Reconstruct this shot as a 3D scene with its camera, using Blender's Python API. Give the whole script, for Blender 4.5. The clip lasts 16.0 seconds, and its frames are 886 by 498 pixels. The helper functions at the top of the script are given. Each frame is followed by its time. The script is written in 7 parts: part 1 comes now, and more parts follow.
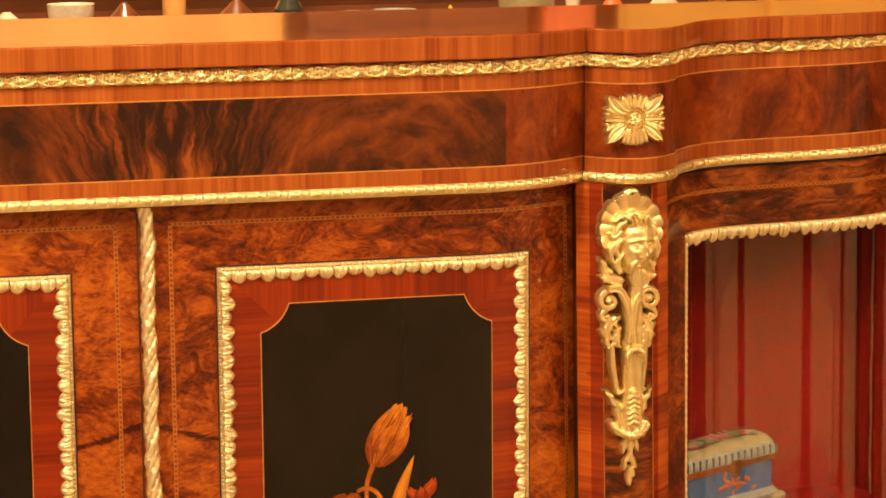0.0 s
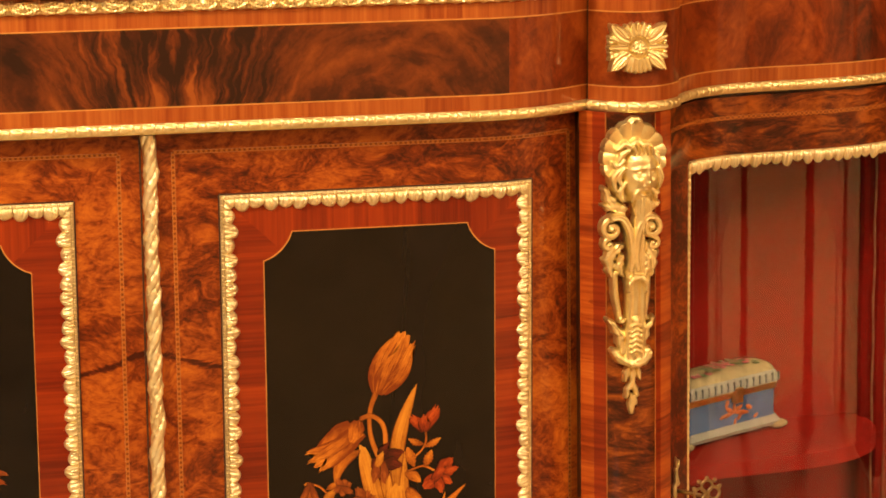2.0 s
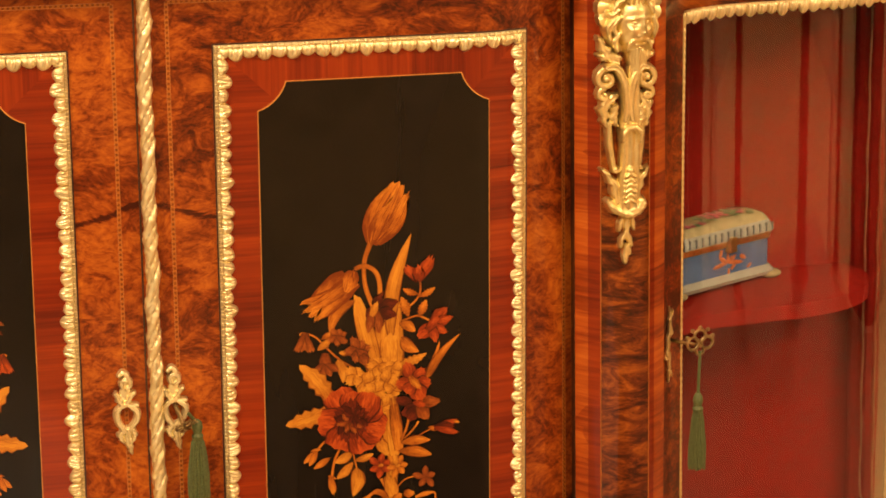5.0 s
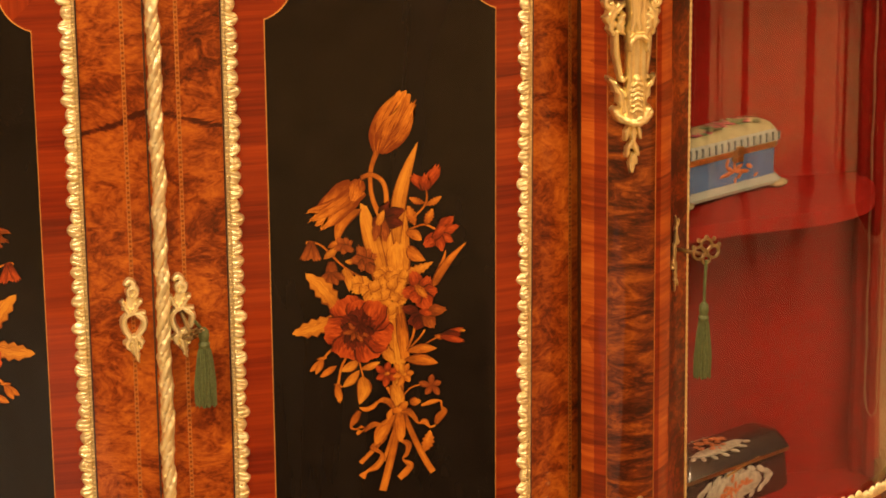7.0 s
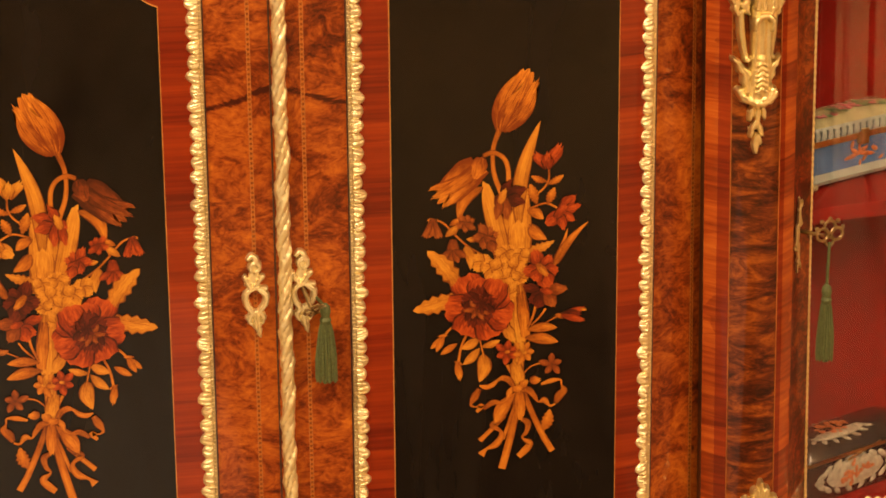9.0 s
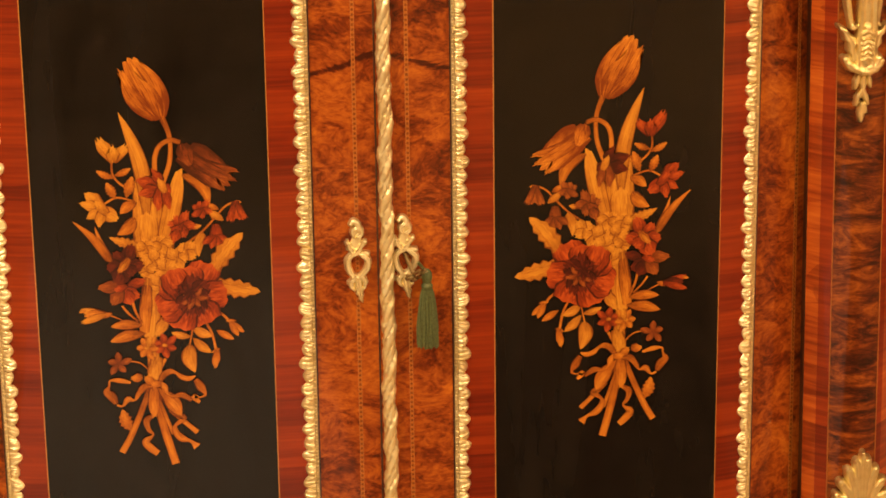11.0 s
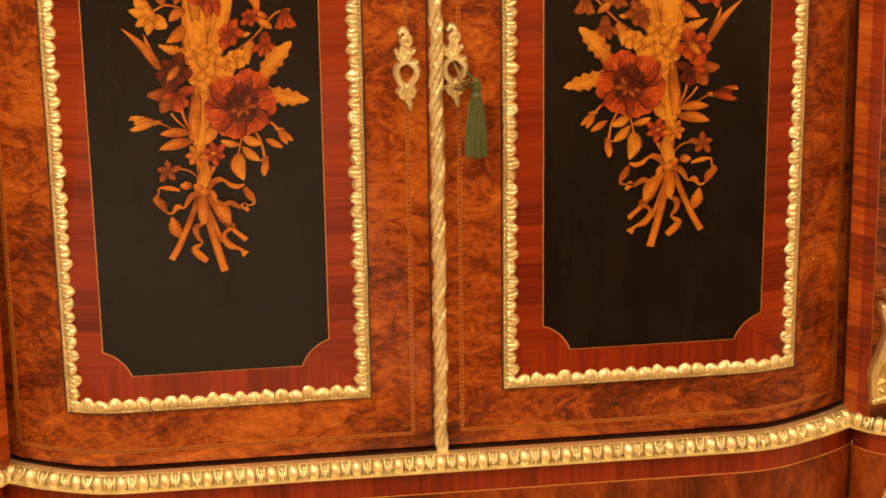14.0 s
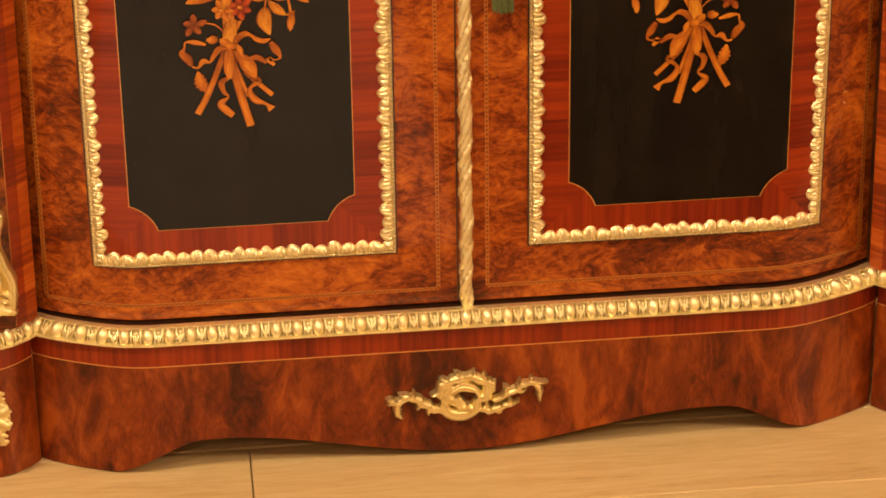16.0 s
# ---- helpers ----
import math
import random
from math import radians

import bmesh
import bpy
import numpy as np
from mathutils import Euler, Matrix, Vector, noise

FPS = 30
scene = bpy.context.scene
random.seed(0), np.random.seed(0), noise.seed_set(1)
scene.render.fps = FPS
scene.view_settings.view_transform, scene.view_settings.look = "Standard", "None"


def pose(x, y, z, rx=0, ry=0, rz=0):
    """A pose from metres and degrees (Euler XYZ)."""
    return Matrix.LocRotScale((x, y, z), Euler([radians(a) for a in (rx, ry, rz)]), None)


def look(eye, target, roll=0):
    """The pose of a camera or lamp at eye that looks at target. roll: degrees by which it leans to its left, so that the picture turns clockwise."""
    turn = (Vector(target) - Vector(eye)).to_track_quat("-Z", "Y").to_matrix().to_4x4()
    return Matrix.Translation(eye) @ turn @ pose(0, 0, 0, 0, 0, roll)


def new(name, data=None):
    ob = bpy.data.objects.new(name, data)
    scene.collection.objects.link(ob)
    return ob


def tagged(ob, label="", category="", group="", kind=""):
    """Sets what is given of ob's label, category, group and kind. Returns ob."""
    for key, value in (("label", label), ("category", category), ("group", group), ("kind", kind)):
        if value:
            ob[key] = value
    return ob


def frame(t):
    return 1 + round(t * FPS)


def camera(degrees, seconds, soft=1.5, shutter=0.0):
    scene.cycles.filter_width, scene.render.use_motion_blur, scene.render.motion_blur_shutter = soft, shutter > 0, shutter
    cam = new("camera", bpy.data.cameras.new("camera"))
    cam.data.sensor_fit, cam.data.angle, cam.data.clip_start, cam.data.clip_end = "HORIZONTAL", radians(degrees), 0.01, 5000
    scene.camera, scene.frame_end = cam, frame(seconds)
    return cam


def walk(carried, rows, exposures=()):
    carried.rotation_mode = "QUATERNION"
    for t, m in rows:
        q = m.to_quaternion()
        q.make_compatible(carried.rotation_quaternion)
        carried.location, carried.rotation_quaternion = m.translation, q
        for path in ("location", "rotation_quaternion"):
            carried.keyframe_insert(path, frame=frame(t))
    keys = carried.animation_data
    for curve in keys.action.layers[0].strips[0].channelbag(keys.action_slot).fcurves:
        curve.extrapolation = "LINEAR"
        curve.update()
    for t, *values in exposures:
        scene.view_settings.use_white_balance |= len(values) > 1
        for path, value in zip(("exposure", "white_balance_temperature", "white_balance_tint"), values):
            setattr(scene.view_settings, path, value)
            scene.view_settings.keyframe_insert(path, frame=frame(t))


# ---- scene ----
# A tripod shot of a cabinet: the eye stays where it is, and the camera tilts down and pans to the left.
cam = camera(19.54, 16.0, soft=1.7)
EYE = (-0.2607, -2.2753, 1.2939)
PATH = [
    (0.0, 80.429, 0.413, -13.345), (0.5, 80.019, 0.382, -13.324), (1.0, 79.656, 0.413, -13.343),
    (1.5, 79.305, 0.382, -13.337), (2.0, 78.832, 0.348, -13.267), (2.5, 78.285, 0.379, -13.264),
    (3.0, 77.708, 0.389, -13.293), (3.5, 76.958, 0.430, -13.307), (4.0, 76.370, 0.374, -13.344),
    (6.5, 74.069, 0.350, -13.407), (7.0, 73.466, 0.303, -13.239), (7.5, 73.183, 0.319, -12.660),
    (8.0, 73.156, 0.389, -11.954), (8.5, 73.063, 0.376, -11.208), (9.0, 72.999, 0.455, -10.458),
    (11.5, 71.670, 0.751, -7.893), (12.0, 70.824, 0.812, -7.774), (12.5, 70.053, 0.748, -7.611),
    (13.0, 69.323, 0.713, -7.410), (13.5, 68.680, 0.725, -7.188), (14.0, 68.042, 0.724, -7.017),
    (14.5, 67.310, 0.752, -6.901), (15.0, 66.336, 0.727, -6.741), (15.5, 65.423, 0.719, -6.607),
    (16.0, 64.836, 0.717, -6.389),
]
walk(cam, [(t, pose(*EYE, rx, ry, rz)) for t, rx, ry, rz in PATH],
     exposures=[(0.0, 0.03), (4.0, 0.01), (7.5, -0.05), (11.5, -0.08), (14.0, -0.13), (16.0, -0.11)])

# ---- light: a saleroom under warm ceiling lamps ----
world = bpy.data.worlds.new("room_air")
scene.world = world
world.use_nodes = True
world.node_tree.nodes["Background"].inputs[0].default_value = (1.0, 0.78, 0.52, 1)
world.node_tree.nodes["Background"].inputs[1].default_value = 0.25
WARM = (1.0, 0.715, 0.415)


def ceiling_lamp(x, y, watts, size=0.3, to=None):
    data = bpy.data.lights.new("ceiling_lamp_light", "AREA")
    data.shape, data.size, data.energy, data.color = "DISK", size, watts, WARM
    ob = new("ceiling_lamp_light", data)
    ob.matrix_world = look((x, y, 2.66), to or (x, y + 0.001, 0))


ceiling_lamp(-1.45, -1.15, 98, 0.40, (-0.3, 0, 0.95))
ceiling_lamp(1.4, -1.6, 4, 0.40, (0.3, 0, 0.8))
ceiling_lamp(-0.1, -1.9, 39, 0.40, (0, 0, 1.1))
ceiling_lamp(0.2, 1.2, 62, 0.4, (0.2, 2.3, 1.2))
ceiling_lamp(-0.6, -4.0, 42, 0.5)
# added lamp, no known source: brightens the floor the right-hand glass mirrors
ceiling_lamp(3.0, -2.4, 145, 0.4, (3.3, -2.6, 0))


# ---- materials ----
def links_of(mat):
    return mat.node_tree.nodes, mat.node_tree.links


def node(mat, kind, **ins):
    n = mat.node_tree.nodes.new(kind)
    for k, v in ins.items():
        s = n.inputs[k.replace("_", " ")]
        if isinstance(v, bpy.types.NodeSocket):
            mat.node_tree.links.new(v, s)
        else:
            s.default_value = v
    return n


def base_mat(name, rough=0.4, metal=0.0, coat=0.0, coat_rough=0.08, spec=0.5):
    mat = bpy.data.materials.new(name)
    mat.use_nodes = True
    b = mat.node_tree.nodes["Principled BSDF"]
    b.inputs["Roughness"].default_value = rough
    b.inputs["Metallic"].default_value = metal
    b.inputs["Coat Weight"].default_value = coat
    b.inputs["Coat Roughness"].default_value = coat_rough
    b.inputs["Specular IOR Level"].default_value = spec
    return mat, b


def where(mat, scale, rot=(0, 0, 0)):
    co = mat.node_tree.nodes.new("ShaderNodeTexCoord").outputs["Object"]
    return node(mat, "ShaderNodeMapping", Vector=co, Scale=scale, Rotation=rot).outputs[0]


def noise_of(mat, vec, scale=1.0, detail=4.0, rough=0.55, dist=0.0):
    return node(mat, "ShaderNodeTexNoise", Vector=vec, Scale=scale, Detail=detail, Roughness=rough, Distortion=dist).outputs[0]


def ramp(mat, fac, *stops):
    r = node(mat, "ShaderNodeValToRGB", Fac=fac)
    el = r.color_ramp.elements
    while len(el) < len(stops):
        el.new(0.5)
    for e, (p, c) in zip(el, stops):
        e.position, e.color = p, (*c, 1)
    return r.outputs[0]


def mixed(mat, fac, a, b, how="MIX"):
    m = mat.node_tree.nodes.new("ShaderNodeMix")
    m.data_type, m.blend_type = "RGBA", how
    for s, v in ((m.inputs[0], fac), (m.inputs[6], a), (m.inputs[7], b)):
        if isinstance(v, bpy.types.NodeSocket):
            mat.node_tree.links.new(v, s)
        else:
            s.default_value = v
    return m.outputs[2]


def maths(mat, op, a, b=0.0):
    m = mat.node_tree.nodes.new("ShaderNodeMath")
    m.operation = op
    for s, v in zip(m.inputs, (a, b)):
        if isinstance(v, bpy.types.NodeSocket):
            mat.node_tree.links.new(v, s)
        else:
            s.default_value = v
    return m.outputs[0]


def relief(mat, b, height, strength, dist=0.0004):
    bump = node(mat, "ShaderNodeBump", Height=height, Strength=strength, Distance=dist)
    mat.node_tree.links.new(bump.outputs[0], b.inputs["Normal"])


def put(mat, b, colour, rough=None):
    mat.node_tree.links.new(colour, b.inputs["Base Color"])
    if rough is not None:
        mat.node_tree.links.new(rough, b.inputs["Roughness"])
    return mat


POLISH = dict(rough=0.40, coat=0.42, coat_rough=0.06, spec=0.12)


def crossband(name, across, along, stops, contrast=0.55):
    """Kingwood laid across the band: streaks along one axis, in slips of differing tone."""
    mat, b = base_mat(name, **POLISH)
    sc = [14, 14, 14]
    sc[across], sc[along] = 210, 5
    fine = noise_of(mat, where(mat, tuple(sc)), 1.0, 4, 0.6, 0.3)
    sc2 = [5, 5, 5]
    sc2[across], sc2[along] = 36, 1.2
    slip = node(mat, "ShaderNodeTexVoronoi", Vector=where(mat, tuple(sc2)), Scale=1.0, Randomness=1.0).outputs["Color"]
    tone = maths(mat, "ADD", maths(mat, "MULTIPLY", fine, contrast), maths(mat, "ADD", maths(mat, "MULTIPLY", slip, 0.24), -0.02))
    col = ramp(mat, tone, *stops)
    relief(mat, b, fine, 0.06)
    return put(mat, b, col)


WALNUT = ((0.26, (0.050, 0.009, 0.003)), (0.42, (0.155, 0.025, 0.004)), (0.56, (0.305, 0.064, 0.008)), (0.80, (0.530, 0.150, 0.015)))
FLAMED = ((0.22, (0.018, 0.005, 0.002)), (0.36, (0.042, 0.009, 0.003)), (0.50, (0.120, 0.022, 0.004)), (0.72, (0.340, 0.085, 0.010)))
REDDISH = ((0.26, (0.040, 0.008, 0.003)), (0.42, (0.105, 0.016, 0.003)), (0.56, (0.180, 0.030, 0.005)), (0.78, (0.310, 0.066, 0.009)))


def burl(name, seed, dark=0.0, stretch=(1, 1, 1), stops=WALNUT, matched=False, lean=0.0, knots=1.0, weights=(0.72, 0.66, 0.86, 0.40)):
    """Burr walnut: amber ground mottled with brown swirls, thin dark growth lines and a few knots; matched: a long contour crosses both doors."""
    mat, b = base_mat(name, **POLISH)
    co = mat.node_tree.nodes.new("ShaderNodeTexCoord").outputs["Object"]
    sep = node(mat, "ShaderNodeSeparateXYZ", Vector=co)
    vec = node(mat, "ShaderNodeMapping", Vector=co, Location=(seed, seed * 0.7, seed * 0.3), Rotation=(0, lean, 0), Scale=stretch).outputs[0]
    warp = node(mat, "ShaderNodeTexNoise", Vector=vec, Scale=11.0, Detail=3.0).outputs["Color"]
    vec2 = mixed(mat, 0.030, vec, warp, "LINEAR_LIGHT")
    broad = noise_of(mat, vec2, 6.5, 3, 0.5, 0.2)
    swirl = noise_of(mat, vec2, 24.0, 6, 0.66, 1.0)
    mottle = noise_of(mat, vec2, 64.0, 6, 0.72, 0.9)
    fine = noise_of(mat, vec2, 240.0, 3, 0.6, 0.4)
    tone = 0.5
    for n, w in zip((broad, swirl, mottle, fine), weights):
        tone = maths(mat, "ADD", tone, maths(mat, "MULTIPLY", maths(mat, "SUBTRACT", n, 0.5), w))
    # growth lines: narrow dark contours of a slow field, breaking up along their length
    field = maths(mat, "MULTIPLY", noise_of(mat, vec2, 5.5, 4, 0.55, 0.4), 5.0)
    gap = maths(mat, "ABSOLUTE", maths(mat, "SUBTRACT", maths(mat, "FRACT", field), 0.5))
    line = node(mat, "ShaderNodeMapRange", Value=gap)
    line.interpolation_type = "SMOOTHSTEP"
    for key, val in (("From Min", 0.0), ("From Max", 0.16), ("To Min", 0.30), ("To Max", 0.0)):
        line.inputs[key].default_value = val
    line = maths(mat, "MULTIPLY", line.outputs[0], maths(mat, "POWER", swirl, 1.6))
    eyes = node(mat, "ShaderNodeTexVoronoi", Vector=vec2, Scale=21.0).outputs["Distance"]
    knot = node(mat, "ShaderNodeMapRange", Value=maths(mat, "ADD", eyes, maths(mat, "MULTIPLY", mottle, 0.20)))
    knot.interpolation_type = "SMOOTHSTEP"
    for key, val in (("From Min", 0.10), ("From Max", 0.24), ("To Min", 0.20 * knots), ("To Max", 0.0)):
        knot.inputs[key].default_value = val
    tone = maths(mat, "SUBTRACT", tone, maths(mat, "ADD", maths(mat, "ADD", line, knot.outputs[0]), dark - 0.055))
    if matched:
        # one long brown contour crosses both leaves a little above the locks, highest at the joint
        ax = maths(mat, "ABSOLUTE", sep.outputs[0])
        way = maths(mat, "ADD", maths(mat, "SUBTRACT", sep.outputs[2], 0.7520), maths(mat, "ADD", maths(mat, "MULTIPLY", ax, 0.30), maths(mat, "MULTIPLY", maths(mat, "SUBTRACT", swirl, 0.5), 0.030)))
        streak = node(mat, "ShaderNodeMapRange", Value=maths(mat, "ABSOLUTE", way))
        streak.interpolation_type = "SMOOTHSTEP"
        for key, val in (("From Min", 0.0006), ("From Max", 0.0040), ("To Min", 0.30), ("To Max", 0.0)):
            streak.inputs[key].default_value = val
        tone = maths(mat, "SUBTRACT", tone, maths(mat, "MULTIPLY", streak.outputs[0], maths(mat, "LESS_THAN", ax, 0.10)))
    col = ramp(mat, tone, *stops)
    relief(mat, b, fine, 0.05)
    return put(mat, b, col)


def flame(name, seed=0.0, lean=0.35):
    """Crotch walnut, book-matched about the middle: dark plumes that fan out from the centre line."""
    mat, b = base_mat(name, **POLISH)
    co = mat.node_tree.nodes.new("ShaderNodeTexCoord").outputs["Object"]
    sep = node(mat, "ShaderNodeSeparateXYZ", Vector=co)
    ax = maths(mat, "ABSOLUTE", maths(mat, "SUBTRACT", sep.outputs[0], seed))
    # streaks open out upward from the foot of the plume
    rise = maths(mat, "SUBTRACT", sep.outputs[2], 0.94)
    spread = maths(mat, "ADD", 1.0, maths(mat, "MULTIPLY", rise, 5.0 * lean))
    sway = maths(mat, "MULTIPLY", maths(mat, "SUBTRACT", noise_of(mat, co, 38.0, 3, 0.5), 0.5), 0.014)
    k = maths(mat, "ADD", maths(mat, "DIVIDE", ax, spread), sway)
    vec = node(mat, "ShaderNodeCombineXYZ", X=maths(mat, "MULTIPLY", k, 140.0), Y=maths(mat, "MULTIPLY", sep.outputs[0], 3.0), Z=maths(mat, "MULTIPLY", sep.outputs[2], 13.0)).outputs[0]
    streak = maths(mat, "ADD", maths(mat, "MULTIPLY", noise_of(mat, vec, 1.0, 4, 0.55, 0.4), 1.15), -0.085)
    fine = noise_of(mat, co, 260.0, 3, 0.6, 0.5)
    # arching figure to either side
    ox = maths(mat, "SUBTRACT", ax, 0.20)
    rad = maths(mat, "SQRT", maths(mat, "ADD", maths(mat, "MULTIPLY", ox, ox), maths(mat, "MULTIPLY", rise, rise)))
    arch = node(mat, "ShaderNodeCombineXYZ", X=maths(mat, "MULTIPLY", maths(mat, "ADD", rad, sway), 55.0), Y=maths(mat, "MULTIPLY", maths(mat, "ARCTAN2", rise, ox), 1.8), Z=seed).outputs[0]
    cloud = maths(mat, "ADD", maths(mat, "MULTIPLY", noise_of(mat, co, 10.0, 4, 0.5, 0.5), 0.62), maths(mat, "MULTIPLY", noise_of(mat, arch, 1.0, 4, 0.55, 0.5), 0.42))
    edge = node(mat, "ShaderNodeMapRange", Value=maths(mat, "ADD", ax, maths(mat, "MULTIPLY", sway, 2.0)))
    for key, val in (("From Min", 0.055), ("From Max", 0.12), ("To Min", 0.0), ("To Max", 0.95)):
        edge.inputs[key].default_value = val
    side = edge.outputs[0]
    tone = maths(mat, "ADD", maths(mat, "MULTIPLY", cloud, side), maths(mat, "MULTIPLY", streak, maths(mat, "SUBTRACT", 1.0, side)))
    tone = maths(mat, "ADD", tone, maths(mat, "MULTIPLY", fine, 0.08))
    col = ramp(mat, tone, (0.45, (0.024, 0.008, 0.004)), (0.54, (0.070, 0.016, 0.005)), (0.62, (0.150, 0.033, 0.007)), (0.75, (0.28, 0.072, 0.012)))
    relief(mat, b, fine, 0.05)
    return put(mat, b, col)


KING = ((0.24, (0.18, 0.026, 0.005)), (0.36, (0.32, 0.054, 0.008)), (0.47, (0.45, 0.095, 0.012)), (0.62, (0.60, 0.165, 0.022)))
ROSE = ((0.20, (0.11, 0.010, 0.003)), (0.34, (0.190, 0.019, 0.004)), (0.48, (0.275, 0.033, 0.005)), (0.66, (0.38, 0.060, 0.008)))
KING_DEEP = ((0.20, (0.19, 0.032, 0.007)), (0.34, (0.29, 0.062, 0.011)), (0.48, (0.375, 0.100, 0.018)), (0.66, (0.49, 0.155, 0.028)))
KING_V = crossband("kingwood_upright_grain", 0, 2, KING_DEEP, 0.62)
KING_H = crossband("kingwood_level_grain", 2, 0, KING)
ROSE_V = crossband("rosewood_upright_grain", 0, 2, ROSE)
ROSE_H = crossband("rosewood_level_grain", 2, 0, ROSE)
BURL = burl("burr_walnut", 0.0, 0.005, (0.75, 1, 1.25), matched=True, knots=0.6)
BURL_DARK = burl("burr_walnut_dark", 3.1, 0.20, (1, 1, 1.6))
BURL_PIL = burl("flamed_walnut", 5.3, 0.03, (0.8, 0.8, 2.3), FLAMED, knots=0.2, weights=(0.35, 1.25, 0.40, 0.20))
BURL_BASE = burl("walnut_base", 6.4, 0.03, (1.3, 1, 0.55), REDDISH, lean=0.35, knots=0.7, weights=(1.10, 1.05, 0.42, 0.22))
BURL_END = burl("walnut_end", 8.2, -0.02, (1.0, 1, 0.7), REDDISH, lean=-0.3, knots=0.4, weights=(0.85, 0.95, 0.36, 0.18))
TOP_BURL = burl("polished_top", 1.7)
TOP_BURL.node_tree.nodes["Principled BSDF"].inputs["Coat Weight"].default_value = 1.0
TOP_BURL.node_tree.nodes["Principled BSDF"].inputs["Coat Roughness"].default_value = 0.13
relief(TOP_BURL, TOP_BURL.node_tree.nodes["Principled BSDF"], noise_of(TOP_BURL, where(TOP_BURL, (1, 1, 1)), 22.0, 3, 0.5), 0.25, 0.0012)
FLAME = flame("crotch_walnut", 0.025, 1.6)


def plain(name, colour, rough, metal=0.0, coat=0.0, vary=0.25, scale=60.0, bump=0.1):
    mat, b = base_mat(name, rough, metal, coat)
    n = noise_of(mat, where(mat, (1, 1, 1)), scale, 5, 0.6, 0.3)
    dark = tuple(c * (1 - vary) for c in colour)
    light = tuple(min(1, c * (1 + vary)) for c in colour)
    put(mat, b, ramp(mat, n, (0.3, dark), (0.7, light)))
    relief(mat, b, n, bump)
    return mat


def gilt_mat(name, low, high, rough, metal):
    """Cast gilt: fine pitting, with a darker brown mixed in where the mesh is hollow."""
    mat, b = base_mat(name, rough, metal)
    n = noise_of(mat, where(mat, (1, 1, 1)), 420.0, 4, 0.6)
    wear = noise_of(mat, where(mat, (1, 1, 1)), 60.0, 4, 0.6)
    fresh = ramp(mat, wear, (0.3, low), (0.7, high))
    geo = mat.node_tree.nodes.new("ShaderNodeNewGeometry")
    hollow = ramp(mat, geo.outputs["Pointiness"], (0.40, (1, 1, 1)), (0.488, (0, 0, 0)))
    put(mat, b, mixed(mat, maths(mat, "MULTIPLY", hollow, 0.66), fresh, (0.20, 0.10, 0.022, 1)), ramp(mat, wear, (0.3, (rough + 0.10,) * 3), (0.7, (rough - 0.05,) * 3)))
    relief(mat, b, n, 0.35, 0.0008)
    return mat


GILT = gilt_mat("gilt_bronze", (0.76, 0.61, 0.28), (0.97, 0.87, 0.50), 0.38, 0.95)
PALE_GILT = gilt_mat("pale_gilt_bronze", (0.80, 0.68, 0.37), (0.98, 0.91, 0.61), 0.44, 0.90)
EBONY = plain("ebonised_panel", (0.0082, 0.0056, 0.0042), 0.22, 0, 0.0, 0.3, 30, 0.02)
def hazed(mat, low, high):
    """Wiping marks: the gloss changes in long soft smears."""
    vec = where(mat, (9, 9, 2.5), (0, 0.6, 0))
    smear = noise_of(mat, vec, 1.0, 5, 0.6, 1.5)
    mat.node_tree.links.new(ramp(mat, smear, (0.35, (low,) * 3), (0.68, (high,) * 3)), mat.node_tree.nodes["Principled BSDF"].inputs["Roughness"])


hazed(EBONY, 0.12, 0.34)
EBONY.node_tree.nodes["Principled BSDF"].inputs["Specular IOR Level"].default_value = 0.30
BOX_STRING = plain("boxwood_string", (0.55, 0.24, 0.05), 0.35, 0, 0.6, 0.2, 90)


def chequer_mat():
    """Fine line of alternating light and dark slips."""
    mat, b = base_mat("chequered_string", **POLISH)
    co = mat.node_tree.nodes.new("ShaderNodeTexCoord").outputs["Object"]
    ch = node(mat, "ShaderNodeTexChecker", Vector=co, Scale=430.0, Color1=(0.42, 0.13, 0.020, 1), Color2=(0.13, 0.028, 0.006, 1)).outputs[0]
    n = noise_of(mat, co, 30, 3)
    return put(mat, b, mixed(mat, maths(mat, "MULTIPLY", n, 0.6), ch, (0.33, 0.11, 0.02, 1)))


CHEQUER = chequer_mat()
DOOR_STRING = plain("faded_string", (0.36, 0.115, 0.018), 0.4, 0, 0.4, 0.3, 70)
DARK = plain("dark_stained_wood", (0.035, 0.012, 0.006), 0.35, 0, 0.5, 0.4, 40)
VELVET = plain("red_velvet", (0.25, 0.011, 0.007), 0.9, 0, 0, 0.18, 70, 0.03)
BRAID = plain("tarnished_braid", (0.30, 0.105, 0.040), 0.6, 0, 0, 0.3, 300)
VELVET.node_tree.nodes["Principled BSDF"].inputs["Specular IOR Level"].default_value = 0.06


def glass_mat():
    mat, b = base_mat("cabinet_glass", 0.02)
    b.inputs["Transmission Weight"].default_value = 1.0
    b.inputs["IOR"].default_value = 1.45
    return mat


GLASS = glass_mat()


